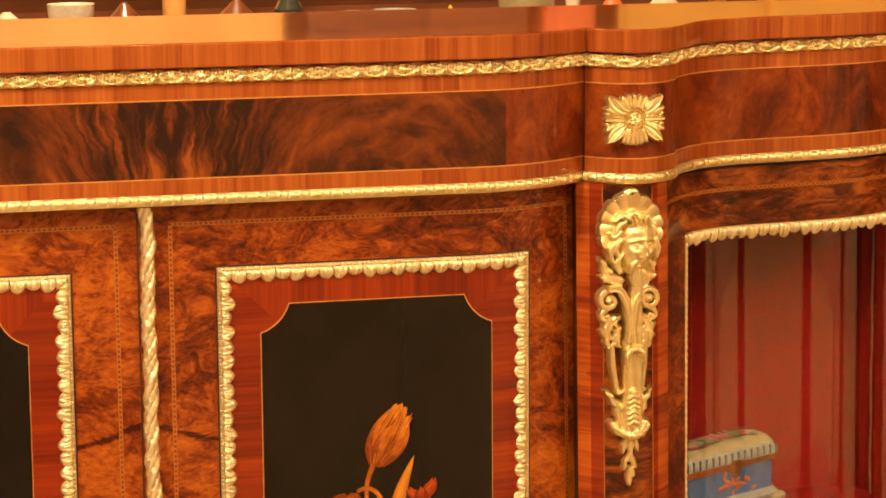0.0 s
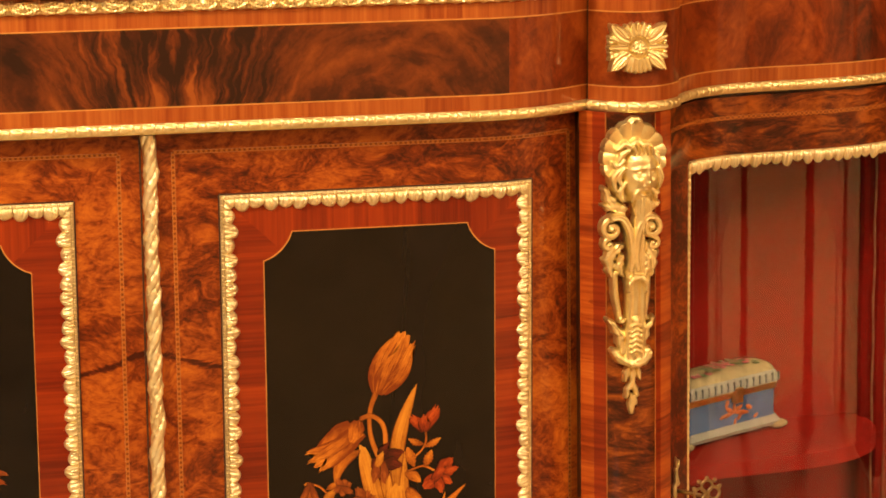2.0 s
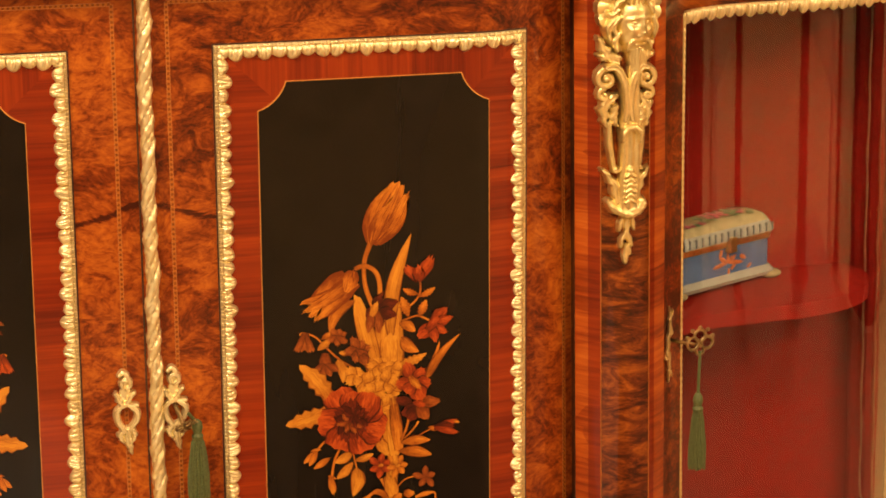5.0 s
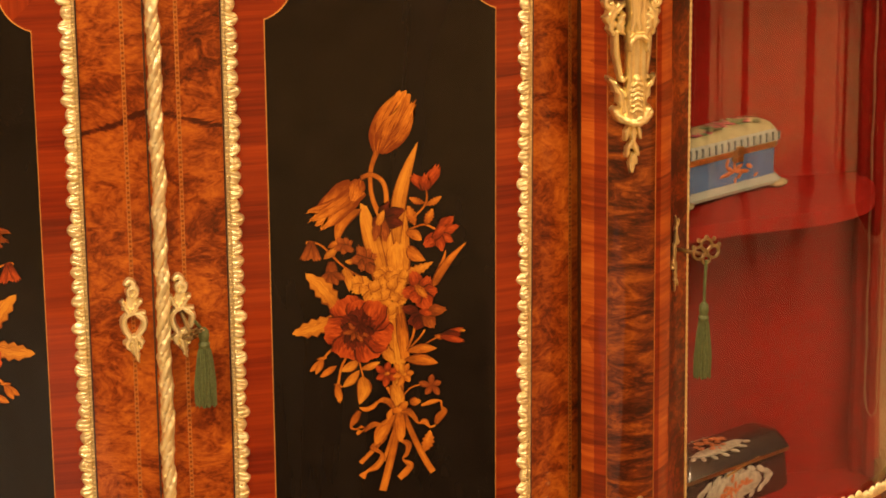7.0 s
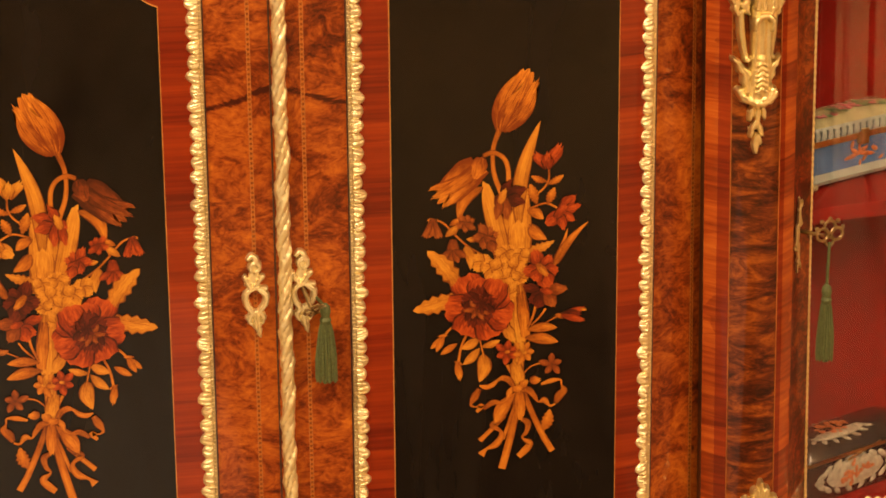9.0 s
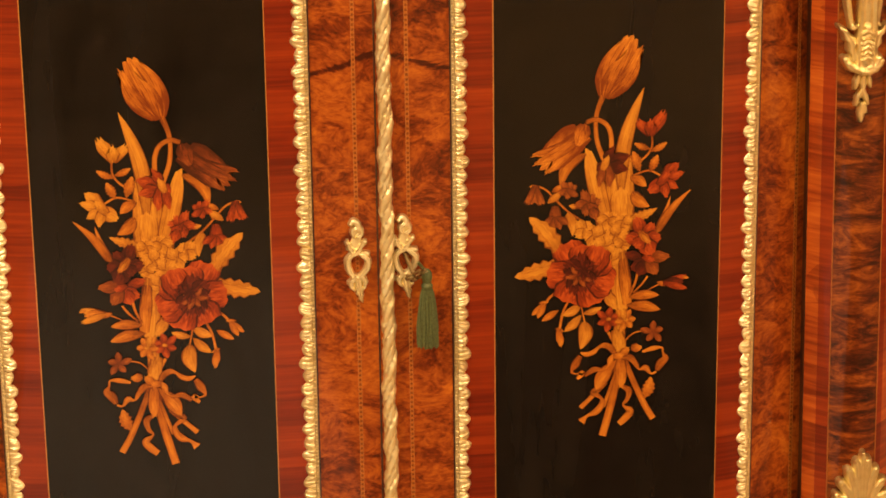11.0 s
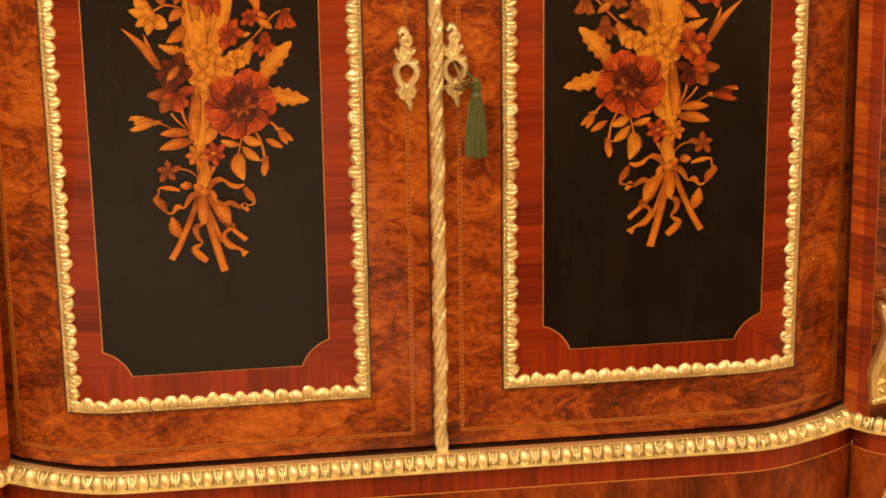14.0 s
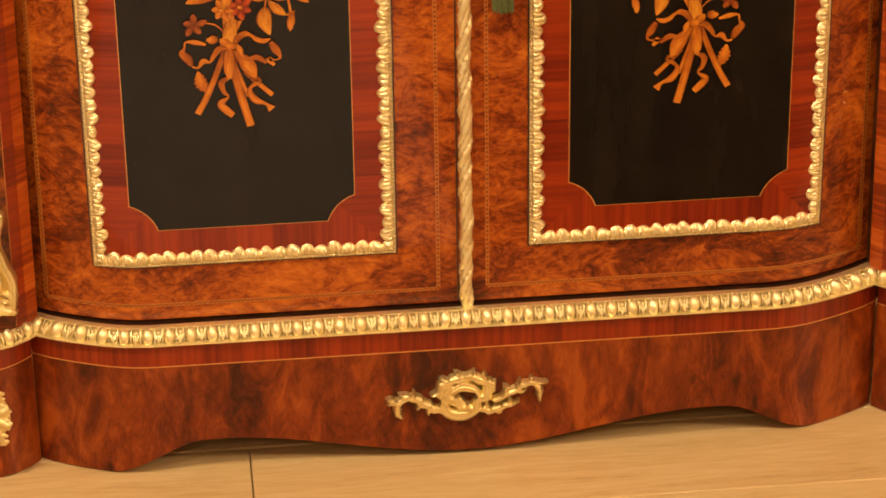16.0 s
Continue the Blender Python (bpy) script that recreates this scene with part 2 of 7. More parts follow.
# ---- mesh helpers ----
class Shape:
    """Collects vertices and faces of one mesh."""

    def __init__(self):
        self.v, self.f, self.uv = [], [], {}

    def add(self, verts, faces):
        k = len(self.v)
        self.v += [tuple(p) for p in verts]
        self.f += [tuple(i + k for i in f) for f in faces]
        return k

    def box(self, x0, x1, y0, y1, z0, z1, m=None):
        p = [Vector((x, y, z)) for z in (z0, z1) for y in (y0, y1) for x in (x0, x1)]
        if m is not None:
            p = [m @ q for q in p]
        self.add(p, [(0, 2, 3, 1), (4, 5, 7, 6), (0, 1, 5, 4), (2, 6, 7, 3), (0, 4, 6, 2), (1, 3, 7, 5)])

    def ball(self, c, r, m=None, nu=10, nv=7):
        """An ellipsoid with radii r, turned by m about its centre."""
        pts = [(0, 0, 1)]
        for j in range(1, nv):
            a = math.pi * j / nv
            pts += [(math.sin(a) * math.cos(2 * math.pi * i / nu), math.sin(a) * math.sin(2 * math.pi * i / nu), math.cos(a)) for i in range(nu)]
        pts.append((0, 0, -1))
        out = []
        for p in pts:
            q = Vector((p[0] * r[0], p[1] * r[1], p[2] * r[2]))
            out.append(Vector(c) + (m @ q if m is not None else q))
        fs = [(0, 1 + i, 1 + (i + 1) % nu) for i in range(nu)]
        for j in range(nv - 2):
            a, b = 1 + j * nu, 1 + (j + 1) * nu
            fs += [(a + i, b + i, b + (i + 1) % nu, a + (i + 1) % nu) for i in range(nu)]
        e, a = len(out) - 1, 1 + (nv - 2) * nu
        fs += [(e, a + (i + 1) % nu, a + i) for i in range(nu)]
        self.add(out, fs)

    def tube(self, path, radius, n=8, flat=1.0):
        """A round bar along 3D points; radius is a number or one per point; flat squashes it towards the front."""
        path = [Vector(p) for p in path]
        rs = [radius] * len(path) if isinstance(radius, (int, float)) else radius
        rings = []
        for i, p in enumerate(path):
            t = (path[min(i + 1, len(path) - 1)] - path[max(i - 1, 0)]).normalized()
            side = t.cross(Vector((0, 1, 0)))
            if side.length < 0.05:
                side = t.cross(Vector((1, 0, 0)))
            side.normalize()
            up = side.cross(t).normalized()
            rings.append([p + rs[i] * (math.cos(a) * side + flat * math.sin(a) * up) for a in (2 * math.pi * k / n for k in range(n))])
        vs = [q for r in rings for q in r]
        fs = [(i * n + k, i * n + (k + 1) % n, (i + 1) * n + (k + 1) % n, (i + 1) * n + k) for i in range(len(rings) - 1) for k in range(n)]
        fs += [tuple(range(n))[::-1], tuple((len(rings) - 1) * n + k for k in range(n))]
        self.add(vs, fs)

    def sweep(self, path, prof, shift=0.0):
        """A closed profile of (out, z) carried along a plan line of (x, y); out is to the line's right-hand side, the front."""
        nrm = plan_normals(path)
        m = len(prof)
        vs = [(x + nx * (o + shift), y + ny * (o + shift), z) for (x, y), (nx, ny) in zip(path, nrm) for o, z in prof]
        fs = [(i * m + k, (i + 1) * m + k, (i + 1) * m + (k + 1) % m, i * m + (k + 1) % m) for i in range(len(path) - 1) for k in range(m)]
        fs += [tuple(range(m)), tuple((len(path) - 1) * m + k for k in range(m))[::-1]]
        self.add(vs, fs)

    def slab(self, path, z0, z1):
        """A closed plan outline, extruded."""
        n = len(path)
        self.add([(x, y, z) for z in (z0, z1) for x, y in path], [tuple(range(n))[::-1], tuple(range(n, 2 * n))] + [(i, (i + 1) % n, n + (i + 1) % n, n + i) for i in range(n)])

    def lathe(self, prof, c=(0, 0, 0), n=20, sx=1.0, sy=1.0):
        vs = [(c[0] + r * sx * math.cos(2 * math.pi * k / n), c[1] + r * sy * math.sin(2 * math.pi * k / n), c[2] + z) for r, z in prof for k in range(n)]
        fs = [(i * n + k, i * n + (k + 1) % n, (i + 1) * n + (k + 1) % n, (i + 1) * n + k) for i in range(len(prof) - 1) for k in range(n)]
        fs += [tuple(range(n))[::-1], tuple((len(prof) - 1) * n + k for k in range(n))]
        self.add(vs, fs)


def relief_band(s, at, length, period, width, height, steps=22, rows=9):
    """A cast strip: at(s, t, out) places a point at s along and t across it; width(u) gives its two edges and height(u, t) its relief, with u the phase in turns."""
    n = max(2, int(length / period * steps))
    vs = []
    for i in range(n + 1):
        d = length * i / n
        u = d / period
        lo, hi = width(u)
        for j in range(rows + 1):
            t = j / rows
            vs.append(at(d, lo + (hi - lo) * t, 0.0005 if j in (0, rows) else height(u, t)))
    m = rows + 1
    s.add(vs, [(i * m + j, (i + 1) * m + j, (i + 1) * m + j + 1, i * m + j + 1) for i in range(n) for j in range(rows)])


def along(path):
    """Length of a plan line, and a function that gives the point and front direction at a distance."""
    cum = [0.0]
    for a, b in zip(path, path[1:]):
        cum.append(cum[-1] + math.hypot(b[0] - a[0], b[1] - a[1]))
    nrm = plan_normals(path)

    def get(d):
        j = 0
        while j < len(path) - 2 and cum[j + 1] < d:
            j += 1
        f = (d - cum[j]) / max(cum[j + 1] - cum[j], 1e-9)
        return tuple(path[j][k] + (path[j + 1][k] - path[j][k]) * f for k in (0, 1)), tuple(nrm[j][k] + (nrm[j + 1][k] - nrm[j][k]) * f for k in (0, 1))

    return cum[-1], get


def plan_normals(path):
    out = []
    for i in range(len(path)):
        a, b = path[max(i - 1, 0)], path[min(i + 1, len(path) - 1)]
        tx, ty = b[0] - a[0], b[1] - a[1]
        d = math.hypot(tx, ty) or 1.0
        out.append((ty / d, -tx / d))
    return out


def part(name, shape, material, parent=None, label="", sharp=35, mirror=False):
    me = bpy.data.meshes.new(name)
    vs = [(-x, y, z) for x, y, z in shape.v] if mirror else shape.v
    fs = [f[::-1] for f in shape.f] if mirror else shape.f
    me.from_pydata(vs, [], fs)
    if shape.uv:
        layer = me.uv_layers.new(name="UVMap")
        for loop in me.loops:
            layer.data[loop.index].uv = shape.uv.get(loop.vertex_index, (0, 0))
    me.materials.append(material)
    bm = bmesh.new()
    bm.from_mesh(me)
    bmesh.ops.recalc_face_normals(bm, faces=bm.faces)
    bm.to_mesh(me)
    bm.free()
    for p in me.polygons:
        p.use_smooth = True
    me.set_sharp_from_angle(angle=radians(sharp))
    ob = new(name, me)
    if parent:
        ob.parent = parent
    if label:
        ob["label"] = label
    return ob


def thing(name, label, category, at=(0, 0, 0), group=""):
    ob = new(name)
    ob.location = at
    return tagged(ob, label, category, group)


def fused(ob, size, rounds=2):
    """Melts the pieces of a casting into one skin."""
    m = ob.modifiers.new("melt", "REMESH")
    m.mode, m.voxel_size, m.use_smooth_shade = "VOXEL", size, True
    s = ob.modifiers.new("soften", "SMOOTH")
    s.factor, s.iterations = 0.5, rounds
    return ob


def spline(points, steps=8):
    out = []
    for i in range(len(points) - 1):
        p0, p1, p2, p3 = (points[max(i - 1, 0)], points[i], points[i + 1], points[min(i + 2, len(points) - 1)])
        for k in range(steps):
            t = k / steps
            out.append(tuple(0.5 * (2 * b + (c - a) * t + (2 * a - 5 * b + 4 * c - d) * t * t + (3 * b - a - 3 * c + d) * t ** 3) for a, b, c, d in zip(p0, p1, p2, p3)))
    out.append(tuple(points[-1]))
    return out


def even(path, gap, ends=True):
    """Points at even steps along a line, each with its unit direction."""
    path = [Vector(p) for p in path]
    cum = [0.0]
    for a, b in zip(path, path[1:]):
        cum.append(cum[-1] + (b - a).length)
    n = max(1, round(cum[-1] / gap))
    out, j = [], 0
    for k in range(n + 1 if ends else n):
        s = cum[-1] * (k if ends else k + 0.5) / n
        while j < len(path) - 2 and cum[j + 1] < s:
            j += 1
        d = path[j + 1] - path[j]
        out.append((path[j] + d * ((s - cum[j]) / max(d.length, 1e-9)), d.normalized()))
    return out


# ---- the room ----
def room():
    wall = bpy.data.materials["cream_wall"]
    for name, b in (("wall_south", (-4.2, 4.2, -5.2, -5.0, 0, 2.9)), ("wall_north", (-4.2, 4.2, 5.0, 5.2, 0, 2.9)),
                    ("wall_west", (-4.2, -4.0, -5.0, 5.0, 0, 2.9)), ("wall_east", (4.0, 4.2, -5.0, 5.0, 0, 2.9))):
        s = Shape()
        s.box(*b)
        tagged(part(name, s, wall), "warm cream painted saleroom wall", "wall", kind="structure")
    s = Shape()
    s.box(-4.2, 4.2, -5.2, 5.2, 2.7, 2.9)
    tagged(part("ceiling", s, bpy.data.materials["ceiling_paint"]), "plain off-white painted ceiling", "ceiling", kind="structure")
    s = Shape()
    s.box(-4.2, 4.2, -5.2, 5.2, -0.12, -0.012)
    floor = tagged(part("floor", s, DARK), "pale polished oak board floor", "floor", kind="structure")
    return floor


def oak_mat():
    mat, b = base_mat("oak", 0.38, 0, 0.25, 0.2)
    rnd = node(mat, "ShaderNodeObjectInfo").outputs["Random"]
    co = mat.node_tree.nodes.new("ShaderNodeTexCoord").outputs["Object"]
    off = node(mat, "ShaderNodeCombineXYZ", X=maths(mat, "MULTIPLY", rnd, 37.0), Y=maths(mat, "MULTIPLY", rnd, 11.0)).outputs[0]
    vec = node(mat, "ShaderNodeMapping", Vector=co, Location=off, Scale=(3.2, 26, 26)).outputs[0]
    grain = noise_of(mat, vec, 1.0, 6, 0.66, 1.4)
    pores = noise_of(mat, node(mat, "ShaderNodeMapping", Vector=co, Location=off, Scale=(26, 210, 210)).outputs[0], 1.0, 3, 0.6)
    tone = maths(mat, "ADD", maths(mat, "MULTIPLY", grain, 0.62), maths(mat, "ADD", maths(mat, "MULTIPLY", pores, 0.44), maths(mat, "MULTIPLY", rnd, 0.06)))
    put(mat, b, ramp(mat, tone, (0.30, (0.36, 0.235, 0.105)), (0.48, (0.52, 0.370, 0.185)), (0.70, (0.61, 0.465, 0.255))))
    relief(mat, b, pores, 0.15)
    return mat


OAK = oak_mat()
plain("cream_wall", (0.60, 0.46, 0.30), 0.7, 0, 0, 0.08, 3, 0.02)
plain("ceiling_paint", (0.75, 0.66, 0.52), 0.8, 0, 0, 0.05, 3, 0.02)
FLOOR = room()

# ---- the cabinet's plan ----
TOP, SLAB, FRIEZE, DOOR_TOP, LEDGE, DEPTH = 1.0985, 1.0765, 0.9535, 0.950, 0.158, 0.295
JOIN, PIL_MID, PIL_HALF, PIL_END = 0.419, 0.4635, 0.0445, 0.508
SHAFT_MID, SHAFT_HALF = 0.4565, 0.0445


def bend(x, front=0.0):
    """Depth of the middle front at x: flat, then curving back to the pilasters."""
    return front + 0.040 * max(0.0, (abs(x) - 0.305) / 0.103) ** 2


def centre_line(front=0.0, half=JOIN, n=48):
    return [(half * (2 * i / n - 1), bend(half * (2 * i / n - 1), front)) for i in range(n + 1)]


def pilaster_line(front, depth=0.030, n=14, side=1, mid=PIL_MID, half=PIL_HALF):
    return [(side * mid + half * u, front + depth * u * u) for u in (2 * i / n - 1 for i in range(n + 1))]


END_PLAN = spline([(0.508, 0.030), (0.522, 0.050), (0.545, 0.074), (0.578, 0.092), (0.618, 0.101), (0.665, 0.106), (0.715, 0.115),
                   (0.765, 0.135), (0.805, 0.168), (0.830, 0.214), (0.838, 0.260), (0.838, 0.294)], 4)


def end_line(front=0.0, side=1):
    n = plan_normals(END_PLAN)
    pts = [(x - nx * front, y - ny * front) for (x, y), (nx, ny) in zip(END_PLAN, n)]
    return pts if side > 0 else [(-x, y) for x, y in pts[::-1]]


def runs(front_mid, front_pil, front_end):
    """The five stretches of the front, left to right."""
    return [end_line(front_end, -1), pilaster_line(front_pil, side=-1), centre_line(front_mid), pilaster_line(front_pil), end_line(front_end)]


def outline(front_mid, front_pil, front_end):
    pts = []
    for r in runs(front_mid, front_pil, front_end):
        for p in r:
            if not pts or math.hypot(p[0] - pts[-1][0], p[1] - pts[-1][1]) > 0.002:
                pts.append(p)
    pts[0], pts[-1] = (pts[0][0], DEPTH), (pts[-1][0], DEPTH)
    return pts


CAB = thing("credenza", "gilt-mounted burr walnut and kingwood credenza with ebonised marquetry doors", "cabinet")


# ---- carcass, frieze and base ----
def strip(name, path, z0, z1, out0, out1, mat, parent=CAB, label="", sharp=35):
    s = Shape()
    s.sweep(path, [(out0, z0), (out1, z0), (out1, z1), (out0, z1)])
    return part(name, s, mat, parent, label, sharp)


def carcass():
    top = Shape()
    path = outline(-0.031, -0.017, -0.012)
    top.slab(path, SLAB, TOP - 0.0006)
    ob = part("top", top, KING_V, CAB, "glossy kingwood-banded top with serpentine edge", 30)
    bev = ob.modifiers.new("worn_edge", "BEVEL")
    bev.width, bev.segments, bev.limit_method, bev.angle_limit = 0.0012, 2, "ANGLE", radians(50)
    field = Shape()
    field.slab(outline(-0.029, -0.015, -0.010), TOP - 0.0006, TOP)
    part("top_field", field, TOP_BURL, CAB, "polished burr walnut top veneer")
    core = Shape()
    core.slab(outline(-0.016, -0.002, 0.004), FRIEZE + 0.002, SLAB)
    part("frieze_core", core, DARK, CAB)
    body = Shape()
    mid = centre_line(0.020, 0.414)
    body.slab(mid + [(0.414, DEPTH), (-0.414, DEPTH)], LEDGE, FRIEZE + 0.002)
    part("carcass", body, DARK, CAB)
    for side in (1, -1):
        p = Shape()
        line = pilaster_line(0.004, 0.028, side=side, mid=SHAFT_MID, half=SHAFT_HALF)
        p.slab(line + [(line[-1][0], DEPTH), (line[0][0], DEPTH)], LEDGE, FRIEZE + 0.002)
        part("pilaster_core", p, DARK, CAB)
    base = Shape()
    base.slab(outline(-0.012, 0.0, 0.006), 0.122, LEDGE)
    part("base_ledge", base, DARK, CAB, "dark stained ledge of the base")


def frieze():
    """Veneers and gilt mouldings above the doors."""
    for k, path in enumerate(runs(-0.021, -0.006, 0.0)):
        lab = ("end", "pilaster", "centre", "pilaster", "end")[k]
        strip("upper_crossband", path, 1.0480, 1.0640, -0.006, 0.0, KING_V)
        strip("boxwood_line", path, 1.0468, 1.0480, -0.006, 0.0003, BOX_STRING)
        if lab == "centre":
            left = [p for p in path if p[0] < -0.340]
            mid = [p for p in path if -0.345 <= p[0] <= 0.345]
            right = [p for p in path if p[0] > 0.340]
            strip("frieze_panel", mid, 0.9780, 1.0468, -0.006, 0.0, FLAME, label="book-matched crotch walnut frieze panel")
            strip("frieze_panel", [mid[-1]] + right, 0.9780, 1.0468, -0.006, 0.0, BURL_END)
            strip("frieze_panel", left + [mid[0]], 0.9780, 1.0468, -0.006, 0.0, BURL_END)
        else:
            strip("frieze_panel", path, 0.9780, 1.0468, -0.006, 0.0, BURL_END)
        strip("boxwood_line", path, 0.9768, 0.9780, -0.006, 0.0003, BOX_STRING)
        strip("lower_crossband", path, 0.9630, 0.9768, -0.006, 0.0, KING_V)
        # upper moulding: braided leaves with a boss in each loop
        length, get = along(path)

        def at(d, z, out):
            (x, y), (nx, ny) = get(d)
            return (x + nx * out, y + ny * out, z)

        def guilloche(u, t):
            c = (u % 1.0) - 0.5
            swell = 0.5 + 0.5 * math.cos(2 * math.pi * c)
            h = 0.0024 + 0.0012 * math.sin(math.pi * t)
            for sg in (-1, 1):
                h += 0.0020 * math.exp(-((t - 0.5 - sg * (0.14 + 0.27 * swell)) / 0.085) ** 2) * (0.8 + 0.2 * math.cos(10 * math.pi * c))
            rr = math.hypot(c / 0.27, (t - 0.52) / 0.30)
            if rr < 1:
                h += 0.0018 * math.sqrt(1 - rr * rr) + 0.0012 * rr * math.cos(9 * math.atan2(t - 0.52, c * 1.4))
                h += 0.0012 * math.exp(-(rr / 0.25) ** 2)
            h += 0.0030 * math.exp(-((abs(c) - 0.46) / 0.030) ** 2) * math.exp(-((t - 0.5) / 0.24) ** 2)
            h += 0.0022 * math.exp(-((abs(c) - 0.36) / 0.05) ** 2) * math.exp(-((t - 0.16) / 0.10) ** 2)
            h += 0.0007 * math.sin(2 * math.pi * (9 * u + 1.3 * t)) * math.sin(math.pi * (3 * t + 2.3 * u)) + 0.0004 * math.sin(37 * u) * math.sin(17 * t + 5 * u)
            return h

        g = Shape()
        relief_band(g, at, length, length / max(1, round(length / 0.0262)), lambda u: (1.0614 + 0.0012 * abs(math.cos(2 * math.pi * u)), 1.0756 + 0.0006 * math.cos(2 * math.pi * u)), guilloche, 34, 14)
        part("upper_gilt_moulding", g, GILT, CAB, "cast gilt band of leaves and bosses", 60)

        # lower moulding: half-round with ovals, husks and pins
        def husks(u, t):
            c = (u % 1.0) - 0.5
            r = math.sin(math.pi * t) ** 0.6
            oval = math.exp(-((c / 0.20) ** 2 + ((t - 0.5) / 0.30) ** 2))
            ring = math.exp(-((math.hypot(c / 0.30, (t - 0.5) / 0.38) - 1) / 0.16) ** 2)
            husk = 0.5 + 0.5 * math.cos(2 * math.pi * (abs(c) * 5 + abs(t - 0.5)))
            return 0.0031 * r + 0.0003 * oval - 0.0007 * ring + 0.0005 * husk * (abs(c) > 0.3) - 0.0010 * math.exp(-((math.hypot(c * 0.019 + 0.0042, (t - 0.55) * 0.0098) / 0.0008) ** 2))

        g = Shape()
        relief_band(g, at, length, length / max(1, round(length / 0.0190)), lambda u: (0.9536, 0.9634), husks, 26, 10)
        part("lower_gilt_moulding", g, GILT, CAB, "thin half-round gilt moulding", 60)


def apron_bottom(x):
    """Height of the shaped lower edge of the base."""
    a = abs(x)
    if a < 0.26:
        return 0.005 + 0.031 * (0.5 - 0.5 * math.cos(math.pi * min(1, a / 0.25)))
    if a < 0.36:
        u = (a - 0.26) / 0.10
        return 0.036 - 0.035 * u * u * (3 - 2 * u)
    return 0.001


def base():
    for k, path in enumerate(runs(-0.023, -0.010, -0.005)):
        strip("base_crossband", path, 0.1205, 0.1450, -0.010, 0.0, ROSE_V)
        strip("boxwood_line", path, 0.1195, 0.1205, -0.010, 0.0003, BOX_STRING)
        s = Shape()
        nrm = plan_normals(path)
        fine = path
        if k == 2:
            fine = centre_line(-0.023, n=90)
            nrm = plan_normals(fine)
        vs = []
        for (x, y), (nx, ny) in zip(fine, nrm):
            z = apron_bottom(x) if k == 2 else 0.001
            for o, zz in ((-0.018, z), (0, z), (0, 0.1195), (-0.018, 0.1195)):
                vs.append((x + nx * o, y + ny * o, zz))
        fs = [(i * 4 + j, (i + 1) * 4 + j, (i + 1) * 4 + (j + 1) % 4, i * 4 + (j + 1) % 4) for i in range(len(fine) - 1) for j in range(4)]
        fs += [(0, 1, 2, 3), tuple(len(vs) - 4 + j for j in (3, 2, 1, 0))]
        s.add(vs, fs)
        part("apron" if k == 2 else "plinth", s, BURL_BASE, CAB, "shaped walnut apron" if k == 2 else "")
    for k, path in enumerate(runs(-0.0115, 0.0005, 0.006)):
        g = Shape()
        g.sweep(path, [(-0.004, 0.1440), (0.0120, 0.1440), (0.0166, 0.1446), (0.0170, 0.1458), (0.0150, 0.1464), (0.0078, 0.1467), (0.0044, 0.1513), (0.0028, 0.1571), (0.0052, 0.1584), (0.0052, 0.1598), (0.001, 0.1604), (-0.004, 0.1590)])
        for q, (p, d) in enumerate(even([(x, y, 0.1512) for x, y in path], 0.0104, False)):
            out = Vector((d.y, -d.x, 0))
            tilt = Matrix((d, -out, Vector((0, 0, 1)))).transposed() @ Matrix.Rotation(-0.55, 3, "X")
            c = p + out * 0.0105
            if q % 2:
                g.ball(c - out * 0.0015 + Vector((0, 0, 0.0012)), (0.0057, 0.0064, 0.0084), tilt, 14, 9)
                for sgn in (-1, 1):
                    g.ball(c + d * 0.0069 * sgn - out * 0.0028 + Vector((0, 0, 0.0010)), (0.0011, 0.0034, 0.0078), tilt, 6, 6)
            else:
                for sgn in (-1, 0, 1):
                    g.ball(c + d * 0.0017 * sgn + tilt @ Vector((0, -0.001, -0.0006)), (0.0010, 0.0022, 0.0054), tilt @ Matrix.Rotation(0.32 * sgn, 3, "Y"), 6, 6)
                g.ball(c + tilt @ Vector((0, -0.0015, 0.0046)), (0.0016, 0.0016, 0.0016), tilt, 6, 5)
        part("egg_and_dart_moulding", g, PALE_GILT, CAB, "gilt egg-and-dart moulding")


carcass()
frieze()
base()


# ---- pilasters ----
def pilaster(side):
    line = pilaster_line(-0.002, 0.030, n=28, side=side, mid=SHAFT_MID, half=SHAFT_HALF)
    pil = strip("pilaster", line, LEDGE, FRIEZE, -0.006, -0.0005, DARK, label="bowed pilaster with kingwood bands round dark burr walnut")
    cut = [0, 3, 6, 21, 23, 28] if side > 0 else [0, 5, 7, 22, 25, 28]
    names = [KING_H, ROSE_H, BURL_PIL, ROSE_H, KING_H]
    for a, b, m in zip(cut, cut[1:], names):
        if m is BURL_PIL:
            strip("dark_veneer", line[a:b + 1], LEDGE, FRIEZE, -0.0005, 0.0008, m, pil)
        else:
            strip("pilaster_crossband", line[a:b + 1], LEDGE, FRIEZE, -0.0005, 0.0010, m, pil)
    for i in (cut[2], cut[3]):
        p = line[i]
        s = Shape()
        s.tube([(p[0], p[1] - 0.0010, LEDGE + 0.002), (p[0], p[1] - 0.0010, FRIEZE)], 0.0006, 6)
        part("boxwood_line", s, DOOR_STRING, pil)


pilaster(1)
pilaster(-1)


# ---- doors ----
def on_door(x, z, out=0.0):
    return (x, bend(x) - out, z)


G_X0, G_X1, G_Z0, G_Z1 = 0.0682, 0.3580, 0.2214, 0.8899
P_X0, P_X1, P_Z0, P_Z1, NOTCH = 0.1053, 0.3218, 0.2575, 0.8560, 0.0265


